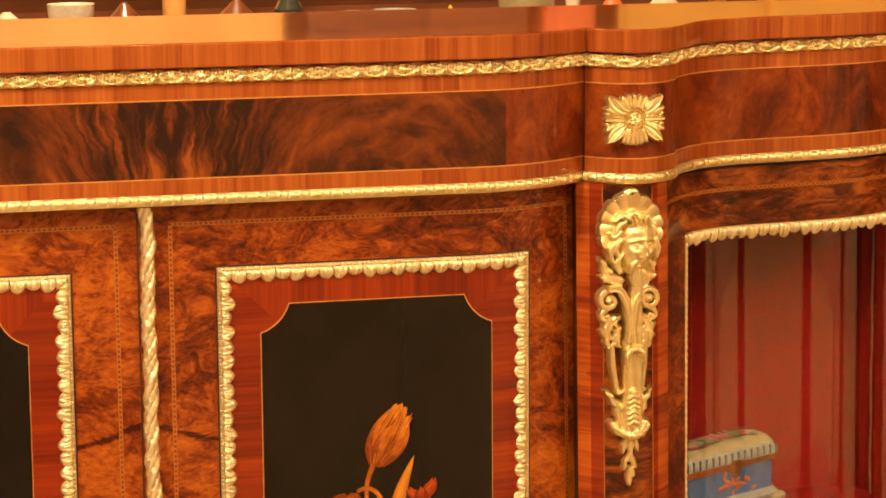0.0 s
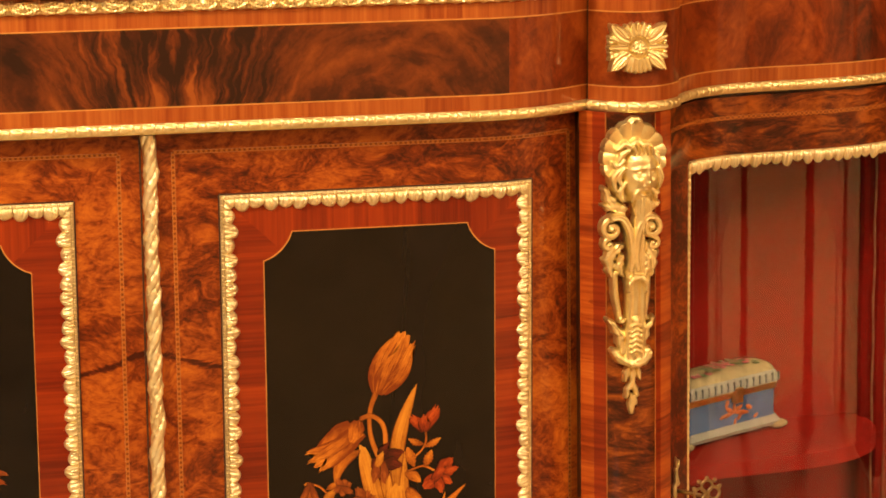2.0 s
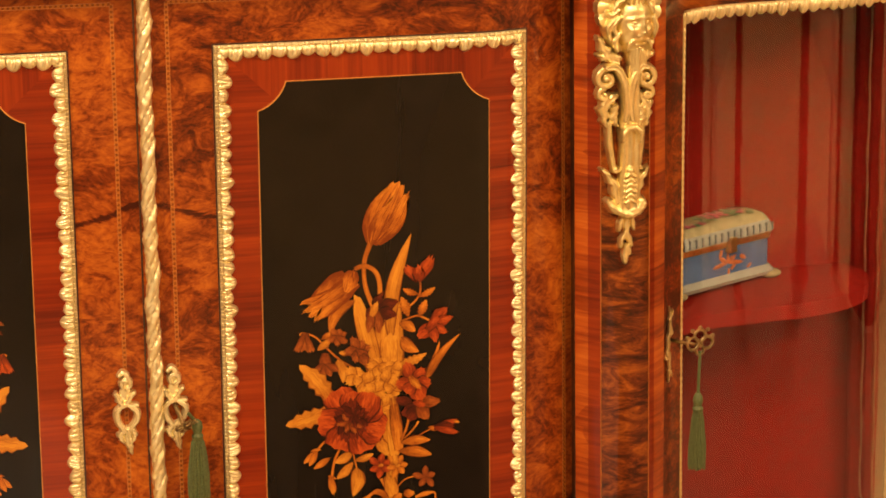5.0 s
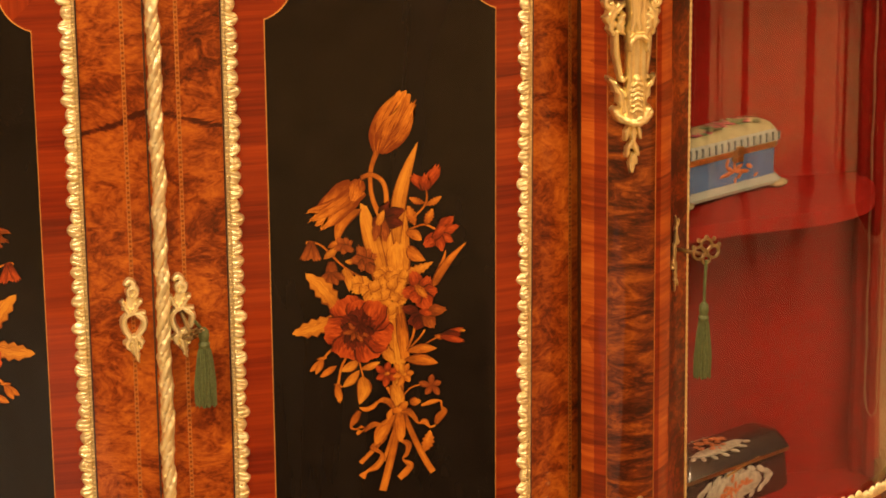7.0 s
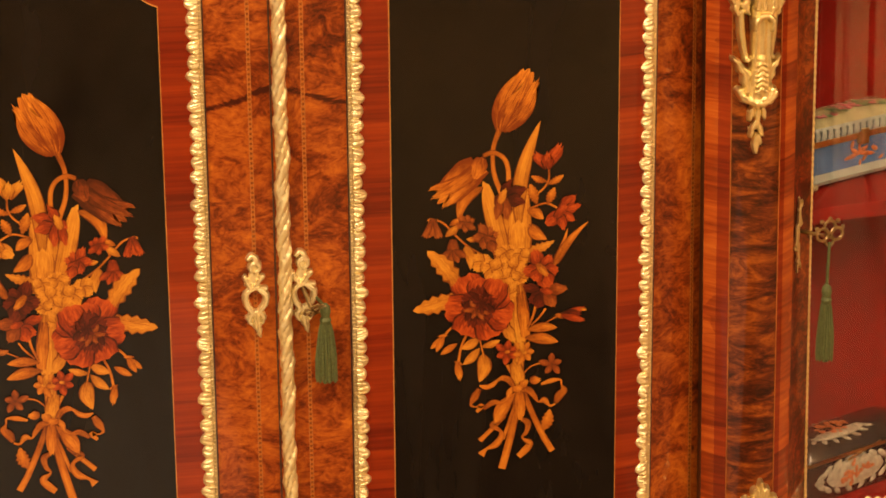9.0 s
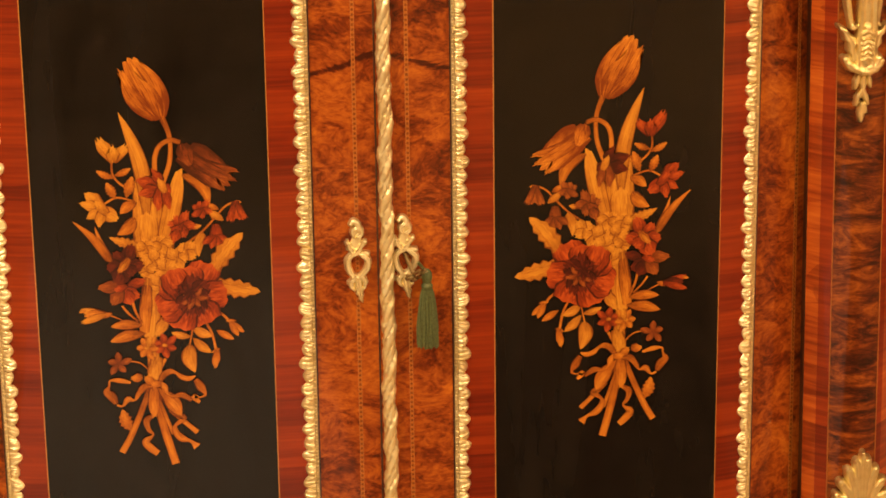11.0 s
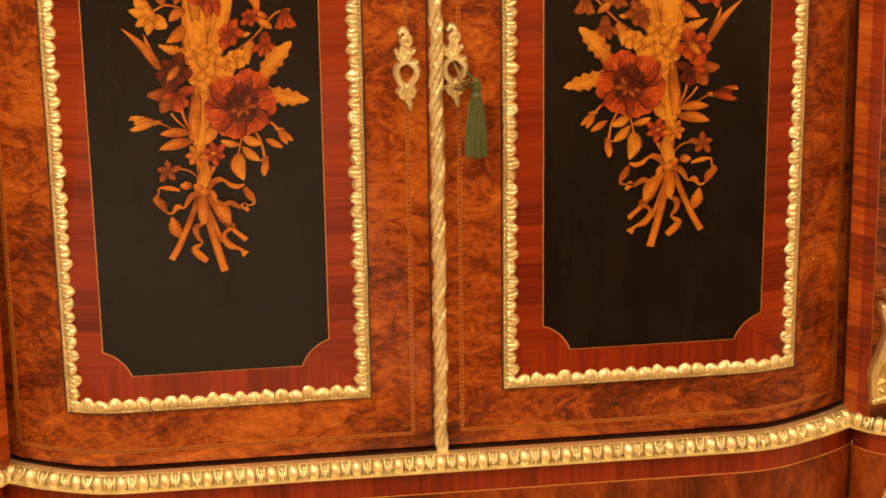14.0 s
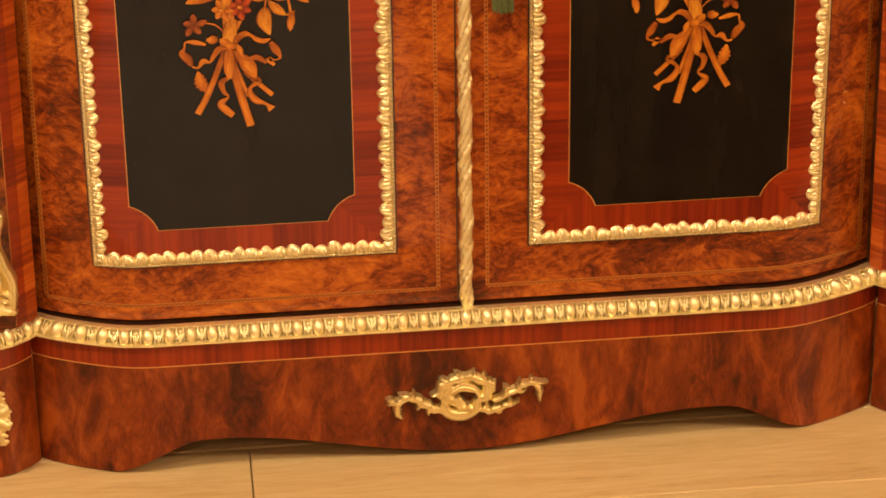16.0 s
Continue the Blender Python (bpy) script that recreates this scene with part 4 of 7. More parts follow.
    # red rose, dark rose
    for b, w in (((0.2400, 0.5814), 26), ((0.2570, 0.5747), 24), ((0.2301, 0.5608), 26), ((0.2642, 0.5596), 28), ((0.2554, 0.5433), 34), ((0.2400, 0.5511), 28)):
        petal((0.2477, 0.5607), b, w * 0.00053, rose, 0.0005, 0.45, 0.68, 0.65, 0.16, 0.06, name="rose_petal")
    petal((0.2433, 0.5677), (0.2537, 0.5547), 0.00848, SATIN, 0.0008, 0.6, 0.6, 0.5, 0.2, 0.1, name="flower_eye")
    petal((0.2455, 0.5648), (0.2521, 0.5570), 0.00424, SYCAMORE, 0.0010, 0.6, 0.6, 0.5, 0.2, 0.1, name="flower_eye")
    for a, b, w, m in (((0.2455, 0.5406), (0.2301, 0.5461), 20, dusk), ((0.2516, 0.5367), (0.2356, 0.5299), 28, dusk), ((0.2488, 0.5369), (0.2433, 0.5232), 26, dusk), ((0.2516, 0.5379), (0.2610, 0.5236), 26, BROWN), ((0.2516, 0.5413), (0.2731, 0.5409), 24, BROWN), ((0.2466, 0.5416), (0.2587, 0.5374), 14, TULIPWOOD)):
        petal(a, b, w * 0.00053, m, 0.0004, 0.45, 0.6, 0.6, 0.2, 0.05, name="dark_rose_petal")
    # peony
    for a, b, w, m in (((0.1873, 0.5277), (0.1712, 0.5592), 46, TULIPWOOD), ((0.1884, 0.5293), (0.1896, 0.5568), 40, TULIPWOOD), ((0.1856, 0.5255), (0.1546, 0.5289), 44, TULIPWOOD), ((0.1829, 0.5235), (0.1739, 0.5003), 50, TULIPWOOD), ((0.1911, 0.5229), (0.2025, 0.4971), 48, TULIPWOOD), ((0.1938, 0.5250), (0.2190, 0.5152), 50, TULIPWOOD), ((0.1939, 0.5289), (0.2147, 0.5416), 36, TULIPWOOD), ((0.1955, 0.5248), (0.2060, 0.5545), 40, TULIPWOOD)):
        petal(a, b, w * 0.00068, m, 0.0004, 0.5, 0.92, 0.70, 0.13, 0.035, name="peony_petal")
    ragged((0.1867, 0.5288), 0.0195, 8, PURPLE, 0.0007, 0.2, "peony_heart", 0.12, 1.0)
    ragged((0.1851, 0.5256), 0.01272, 7, BROWN, 0.0010, 0.5, "peony_heart", 0.14, 0.46, 0.8)
    ragged((0.1895, 0.5320), 0.01007, 7, PURPLE, 0.0013, 0.1, "peony_heart", 0.14, 0.5)
    # saw-edged leaves
    leaf((0.1721, 0.5400), (0.1379, 0.5870), 0.02120, SYCAMORE, -0.06, toothed=1, peak=0.55)
    leaf((0.1743, 0.5432), (0.1236, 0.5282), 0.02014, SYCAMORE, 0.04, toothed=1, peak=0.55)
    stem([(0.1678, 0.5437), (0.1549, 0.5614), (0.1421, 0.5801)], 0.00106, SATIN, 0.4, 0.0002, "leaf_vein")
    stem([(0.1699, 0.5413), (0.1492, 0.5360), (0.1307, 0.5306)], 0.00106, SATIN, 0.4, 0.0002, "leaf_vein")
    # right side buds and leaves
    leaf((0.2334, 0.5017), (0.2638, 0.5023), 0.01007, SATIN, 0.05)
    leaf((0.2311, 0.4939), (0.2650, 0.4874), 0.01166, SATIN, 0.05)
    stem([(0.2345, 0.5039), (0.2400, 0.5160), (0.2422, 0.5255)], 0.00265)
    stem([(0.2378, 0.5059), (0.2466, 0.5144), (0.2521, 0.5220)], 0.00212)
    stem([(0.2522, 0.5077), (0.2599, 0.5117), (0.2688, 0.5151)], 0.00159)
    leaf((0.2610, 0.5156), (0.2721, 0.5120), 0.00636, SATIN, 0.0, 1)
    for b, w, m in (((0.2898, 0.5204), 14, small), ((0.2865, 0.5150), 20, budding), ((0.2899, 0.5079), 14, small)):
        petal((0.2671, 0.5146), b, w * 0.00053, m, 0.0002, 0.5, 0.6, 0.6, 0.1, 0.08, name="rosebud")
    leaf((0.2854, 0.5196), (0.2921, 0.5180), 0.00318, SYCAMORE, lift=0.0004, name="rosebud_tip")
    # left side buds and leaves
    stem([(0.1675, 0.5121), (0.1598, 0.5082), (0.1532, 0.5007)], 0.00265)
    leaf((0.1466, 0.5012), (0.1570, 0.5016), 0.00424, SATIN, 0.0, 1)
    for b in ((0.1400, 0.4892), (0.1454, 0.4859)):
        leaf((0.1537, 0.5007), b, 0.00689, SATIN, lift=0.0002, name="bud")
    leaf((0.1662, 0.4929), (0.1497, 0.4828), 0.00742, SATIN, name="bud")
    stem([(0.1750, 0.5002), (0.1700, 0.4892), (0.1672, 0.4741)], 0.00265)
    leaf((0.1628, 0.4750), (0.1715, 0.4709), 0.00424, SATIN, 0.0, 1)
    petal((0.1660, 0.4736), (0.1686, 0.4556), 0.00795, SATIN, 0.0, 0.5, 0.6, 0.6, 0.2, 0.1, name="bud")
    leaf((0.1882, 0.4970), (0.1700, 0.4870), 0.01007, SYCAMORE, 0.05)
    leaf((0.1881, 0.4868), (0.1715, 0.4709), 0.00954, SYCAMORE, 0.05)
    leaf((0.1892, 0.4878), (0.2080, 0.4933), 0.00742, SYCAMORE, -0.05)
    leaf((0.1914, 0.4808), (0.1873, 0.4519), 0.01484, SYCAMORE, 0.1, peak=0.4)
    stem([(0.1871, 0.5005), (0.1892, 0.4895), (0.1919, 0.4779)], 0.00159)
    petal((0.2113, 0.5090), (0.2223, 0.4899), 0.01166, SYCAMORE, 0.0001, 0.6, 0.5, 0.5, 0.2, 0.08, name="leaf")
    # small stars at the waist
    star((0.2145, 0.4808), 0.01219, 6, TULIPWOOD, SYCAMORE, 0.35, 0.62)
    star((0.2311, 0.4790), 0.01166, 6, SATIN, SYCAMORE, 0.1, 0.58)
    petal((0.2300, 0.4791), (0.2278, 0.4907), 0.00636, SYCAMORE, 0.0005, 0.5, 0.6, 0.6, 0.2, 0.1)
    star((0.2583, 0.4655), 0.01166, 5, BROWN, None, 0.3, 0.6)
    stem([(0.2278, 0.4540), (0.2378, 0.4647), (0.2517, 0.4677)], 0.00159)
    stem([(0.2211, 0.4545), (0.2145, 0.4676)], 0.00318)
    petal((0.2222, 0.4699), (0.2266, 0.4483), 0.01378, SYCAMORE, 0.0001, 0.7, 0.8, 0.5, 0.1, 0.05, name="leaf")
    # tied ribbon, twisting between broad and narrow
    R = 0.0004
    stem([(0.2216, 0.4441), (0.2167, 0.4519), (0.2111, 0.4547), (0.2056, 0.4534), (0.2000, 0.4486), (0.1934, 0.4468), (0.1873, 0.4490)], [0.00424, 0.00689, 0.00636, 0.00318, 0.00530, 0.00530, 0.00159], SATIN, lift=R, name="ribbon")
    stem([(0.1873, 0.4456), (0.1828, 0.4378), (0.1789, 0.4301), (0.1833, 0.4274), (0.1894, 0.4281), (0.1844, 0.4221)], [0.00530, 0.00848, 0.00318, 0.00159, 0.00636, 0.00371], SATIN, lift=R, name="ribbon")
    stem([(0.1916, 0.4250), (0.2005, 0.4307), (0.2088, 0.4300), (0.2144, 0.4331), (0.2166, 0.4398), (0.2216, 0.4452)], [0.00424, 0.00636, 0.00318, 0.00265, 0.00636, 0.00371], SATIN, lift=R, name="ribbon")
    stem([(0.2283, 0.4412), (0.2355, 0.4407), (0.2411, 0.4344), (0.2450, 0.4283), (0.2511, 0.4296), (0.2562, 0.4234), (0.2618, 0.4247)], [0.00424, 0.00742, 0.00530, 0.00212, 0.00636, 0.00265, 0.00212], SATIN, lift=R, name="ribbon")
    stem([(0.2623, 0.4258), (0.2657, 0.4331), (0.2701, 0.4380), (0.2679, 0.4439), (0.2667, 0.4492), (0.2578, 0.4488), (0.2478, 0.4461)], [0.00477, 0.00901, 0.00742, 0.00212, 0.00212, 0.00530, 0.00265], SATIN, lift=R, name="ribbon")
    petal((0.2366, 0.4510), (0.2472, 0.4502), 0.00901, SATIN, R, 0.6, 0.6, 0.5, 0.2, 0.1, name="ribbon")
    petal((0.2255, 0.4426), (0.2344, 0.4511), 0.00848, SATIN, R, 0.4, 0.7, 0.6, 0.2, 0.06, name="knot")
    petal((0.2189, 0.4431), (0.2289, 0.4435), 0.00742, SATIN, R, 0.7, 0.7, 0.5, 0.2, 0.08, name="knot")
    stem([(0.2076, 0.4116), (0.1998, 0.4075), (0.2076, 0.4011), (0.2087, 0.3952), (0.2031, 0.3874), (0.1941, 0.3835), (0.1885, 0.3775)], [0.00424, 0.00636, 0.00371, 0.00636, 0.00742, 0.00318, 0.00848], SATIN, lift=0.0002, name="ribbon")
    stem([(0.2288, 0.4116), (0.2349, 0.4070), (0.2333, 0.3978), (0.2293, 0.3923), (0.2366, 0.3859), (0.2321, 0.3792), (0.2254, 0.3733)], [0.00424, 0.00689, 0.00477, 0.00212, 0.00742, 0.00795, 0.00636], SATIN, lift=0.0002, name="ribbon")
    # cut stalks below the knot
    stem([(0.2255, 0.4403), (0.2210, 0.4093), (0.2142, 0.3807), (0.2091, 0.3617)], 0.00795, SATIN, 1.0, 0.0001)
    leaf((0.2244, 0.4404), (0.2021, 0.4097), 0.01484, SATIN, -0.06, lift=0.0002, peak=0.6)
    stem([(0.2127, 0.4170), (0.1998, 0.4040), (0.1875, 0.3922)], 0.00477, SATIN, 1.1, 0.0001)
    stem([(0.2221, 0.4267), (0.2154, 0.4069), (0.2103, 0.3921)], 0.00371, SATIN, 1.0, 0.0001)
    petal((0.2266, 0.4425), (0.2277, 0.4099), 0.01166, SATIN, 0.0003, 0.5, 0.6, 0.5, 0.2, 0.05, name="leaf")
    stem([(0.2300, 0.4399), (0.2400, 0.4148), (0.2501, 0.3924), (0.2591, 0.3764)], 0.00583, SATIN, 1.15, 0.0001)
    leaf((0.2478, 0.3966), (0.2567, 0.4199), 0.01431, SATIN, -0.08, toothed=1)


def door(side):
    """One door with its border, panel and bouquet; the other is its mirror."""
    mir = side < 0
    d = part("door", sheet(0.0006, 0.4125, LEDGE + 0.003, DOOR_TOP, 0.0, 0.018, 40), BURL, CAB, "burr walnut door with ebonised marquetry panel", mirror=mir)

    def sub(name, s, mat, label="", sharp=35):
        return part(name, s, mat, d, label, sharp, mirror=mir)

    def inlay(name, s, mat):
        if mir:  # the left-hand spray sits a little nearer the middle
            s.v = [(x - 0.0075, y, z) for x, y, z in s.v]
        return part(name, s, mat, d, mirror=mir)

    for k, (a, b) in enumerate((((0.0245, 0.1765), (0.0245, 0.9335)), ((0.0245, 0.9335), (0.4030, 0.9335)), ((0.4030, 0.9335), (0.4030, 0.1765)), ((0.4030, 0.1765), (0.0245, 0.1765)))):
        sub("inlaid_line", bar_on_door(a, b, 0.0036, 0.0003), DOOR_STRING)
        sub("chequered_line", bar_on_door(a, b, 0.0022, 0.0004), CHEQUER)
    # kingwood frame between the gilt border and the panel, mitred at the corners
    i0, i1, j0, j1 = G_X0 + 0.004, G_X1 - 0.004, G_Z0 + 0.004, G_Z1 - 0.004
    for name_mat, quad in ((ROSE_V, ((i0, j1), (i1, j1), (P_X1 - NOTCH * 1.06, P_Z1 - NOTCH * 1.06), (P_X0 + NOTCH * 1.06, P_Z1 - NOTCH * 1.06))),
                           (ROSE_V, ((i1, j0), (i0, j0), (P_X0 + NOTCH * 1.06, P_Z0 + NOTCH * 1.06), (P_X1 - NOTCH * 1.06, P_Z0 + NOTCH * 1.06))),
                           (ROSE_H, ((i0, j0), (i0, j1), (P_X0 + NOTCH * 1.06, P_Z1 - NOTCH * 1.06), (P_X0 + NOTCH * 1.06, P_Z0 + NOTCH * 1.06))),
                           (ROSE_H, ((i1, j1), (i1, j0), (P_X1 - NOTCH * 1.06, P_Z0 + NOTCH * 1.06), (P_X1 - NOTCH * 1.06, P_Z1 - NOTCH * 1.06)))):
        s = Shape()
        n, m = 16, 10
        vs = []
        for i in range(n + 1):
            t = i / n
            a, b = ([quad[e][k] + (quad[f][k] - quad[e][k]) * t for k in (0, 1)] for e, f in ((0, 1), (3, 2)))
            vs += [on_door(a[0] + (b[0] - a[0]) * j / m, a[1] + (b[1] - a[1]) * j / m, 0.0007) for j in range(m + 1)]
        s.add(vs, [(i * (m + 1) + j, (i + 1) * (m + 1) + j, (i + 1) * (m + 1) + j + 1, i * (m + 1) + j + 1) for i in range(n) for j in range(m)])
        sub("panel_crossband", s, name_mat)
    # ebonised panel and its boxwood line
    for name, grow, out, mat, lab in (("panel_line", 0.0009, 0.0011, BOX_STRING, ""), ("panel", 0.0, 0.0015, EBONY, "black ebonised panel with hollow corners")):
        s = Shape()
        xs = [P_X0 - grow, P_X0 + NOTCH] + [P_X0 + NOTCH + (P_X1 - P_X0 - 2 * NOTCH) * i / 10 for i in range(1, 10)] + [P_X1 - NOTCH, P_X1 + grow]
        pts = panel_outline(grow)
        # columns between the lower and upper edge, so that the panel follows the curve of the door
        q = len(pts) // 4
        lows = pts[:2 * q]
        ups = pts[2 * q:][::-1]
        cols = []
        for (lx, lz), (ux, uz) in zip(lows, ups):
            cols.append((lx, lz, uz))
        mids = cols[:q] + [(x, P_Z0 - grow, P_Z1 + grow) for x in xs[2:11]] + cols[q:]
        vs = []
        for x, lo, up in mids:
            vs += [on_door(x, lo, out), on_door(x, up, out), on_door(x, lo, out - 0.001), on_door(x, up, out - 0.001)]
        n = len(mids)
        fs = [(4 * i, 4 * i + 4, 4 * i + 5, 4 * i + 1) for i in range(n - 1)]
        fs += [(4 * i + 2, 4 * i + 6, 4 * i + 4, 4 * i) for i in range(n - 1)] + [(4 * i + 1, 4 * i + 5, 4 * i + 7, 4 * i + 3) for i in range(n - 1)]
        fs += [(0, 1, 3, 2), (4 * n - 4, 4 * n - 2, 4 * n - 1, 4 * n - 3)]
        s.add(vs, fs)
        sub(name, s, mat, lab)
    for a, b, inn in (((G_X0, G_Z1), (G_X1, G_Z1), (0, -1)), ((G_X1, G_Z0), (G_X0, G_Z0), (0, 1)), ((G_X0, G_Z0), (G_X0, G_Z1), (1, 0)), ((G_X1, G_Z1), (G_X1, G_Z0), (-1, 0))):
        s = Shape()
        o = 0.0026
        leaf_border(s, *((q[0] + o * (1 if q[0] == G_X1 else -1), q[1] + o * (1 if q[1] == G_Z1 else -1)) for q in (a, b)), inn)
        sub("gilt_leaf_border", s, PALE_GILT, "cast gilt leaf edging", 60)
    # dark bars drawn as the shadow gap round the gilt border
    w = 0.0026 + 0.0006
    c = [(G_X0 - w, G_Z0 - w), (G_X1 + w, G_Z0 - w), (G_X1 + w, G_Z1 + w), (G_X0 - w, G_Z1 + w)]
    for k in range(4):
        sub("ebony_line", bar_on_door(c[k], c[(k + 1) % 4], 0.0016, 0.0006 + 0.00002 * k), DARK)
    bouquet(inlay, mir)
    if mir:
        # dark strip that stands in for the shadow in the door joint
        sub("joint_strip", bar_on_door((0.0052, LEDGE + 0.004), (0.0052, DOOR_TOP - 0.002), 0.0016, 0.0006), DARK)
    return d


class Casting:
    """Relief worked on a fine grid: strokes and bosses are laid over one another, the highest shows."""

    def __init__(self, x0, x1, z0, z1, step=0.0007):
        self.xs, self.zs = np.arange(x0, x1, step), np.arange(z0, z1, step)
        self.X, self.Z = np.meshgrid(self.xs, self.zs, indexing="ij")
        self.H = np.full(self.X.shape, -1.0)

    def lay(self, h, inside):
        self.H = np.where(inside, np.maximum(self.H, h), self.H)

    def stroke(self, pts, w, h, lift=0.002, flutes=0, deep=0.0009, lobes=0, cut=0.35, full=0.5):
        """A raised band along points: w half-widths, h its height, flutes furrows along it, lobes notches in its edges."""
        ln = spline([tuple(q) for q in pts], 18)
        px, pz = np.array([q[0] for q in ln]), np.array([q[1] for q in ln])
        ws = [w] * 2 if isinstance(w, (int, float)) else list(w)
        t = np.linspace(0, 1, len(ln))
        wt = np.interp(t, np.linspace(0, 1, len(ws)), ws)
        d2 = (self.X[..., None] - px) ** 2 + (self.Z[..., None] - pz) ** 2
        near = d2.argmin(-1)
        dist = np.sqrt(d2.min(-1))
        tx, tz = np.gradient(px), np.gradient(pz)
        side = np.sign((self.X - px[near]) * tz[near] - (self.Z - pz[near]) * tx[near])
        ww = wt[near]
        if lobes:
            flow = t[near] * lobes - 0.55 * dist / np.maximum(ww, 1e-4) + 0.25 * side
            ww = ww * (1 - cut * (flow % 1.0))
        r = np.clip(dist / np.maximum(ww, 1e-5), 0, 1)
        top = lift + h * (1 - r ** 2.2) ** full
        if flutes:
            top = top - deep * (0.5 + 0.5 * np.cos(2 * math.pi * flutes * (0.5 + 0.5 * side * r)))
        if lobes:
            top = top + 0.30 * h * (0.5 - (flow % 1.0)) * r
        self.lay(top, dist < ww)

    def boss(self, x, z, rx, rz, h, lift=0.002, turn=0.0):
        c, s = math.cos(turn), math.sin(turn)
        u, v = ((self.X - x) * c + (self.Z - z) * s) / rx, (-(self.X - x) * s + (self.Z - z) * c) / rz
        r = u * u + v * v
        self.lay(lift + h * np.sqrt(np.clip(1 - r, 0, 1)), r < 1)

    def pit(self, x, z, rx, rz, deep):
        r = ((self.X - x) / rx) ** 2 + ((self.Z - z) / rz) ** 2
        self.H = self.H - np.where(self.H > 0, deep * np.exp(-r * r), 0)

    def swell(self, x, z, rx, rz, h, turn=0.0):
        """Raises (or, with a negative h, sinks) what is already laid, softly round a point."""
        c, s = math.cos(turn), math.sin(turn)
        u, v = ((self.X - x) * c + (self.Z - z) * s) / rx, (-(self.X - x) * s + (self.Z - z) * c) / rz
        self.H = self.H + np.where(self.H > 0, h * np.exp(-(u * u + v * v)), 0)

    def pierce(self, x, z, rx, rz):
        self.H = np.where(((self.X - x) / rx) ** 2 + ((self.Z - z) / rz) ** 2 < 1, -1.0, self.H)

    def curl(self, x, z, r, turns, start, flip, w, h, lift=0.004):
        """A volute that winds in to a boss."""
        n = 16
        self.stroke([(x + r * (1 - 0.8 * q / n) * math.cos(start + flip * turns * 2 * math.pi * q / n), z + r * (1 - 0.8 * q / n) * math.sin(start + flip * turns * 2 * math.pi * q / n)) for q in range(n + 1)], [w, w * 0.6], h, lift, 2, 0.0006)
        self.boss(x, z, w * 0.8, w * 0.8, h * 1.2, lift)

    def shape(self):
        s = Shape()
        solid = self.H > 0.0004
        m = len(self.zs)
        height = np.where(solid, self.H, -0.001)
        for _ in range(1):  # soften the steps between strokes a little
            pad = np.pad(height, 1, mode="edge")
            mean = (pad[:-2, 1:-1] + pad[2:, 1:-1] + pad[1:-1, :-2] + pad[1:-1, 2:]) / 4
            height = np.where(solid, 0.55 * height + 0.45 * mean, height)
        idx, vs, fs = {}, [], []
        for a in range(len(self.xs) - 1):
            for b in range(m - 1):
                quad = ((a, b), (a + 1, b), (a + 1, b + 1), (a, b + 1))
                if any(solid[q] for q in quad):
                    face = []
                    for q in quad:
                        if q not in idx:
                            idx[q] = len(vs)
                            vs.append((self.xs[q[0]], -height[q], self.zs[q[1]]))
                        face.append(idx[q])
                    fs.append(tuple(face))
        s.add(vs, fs)
        return s


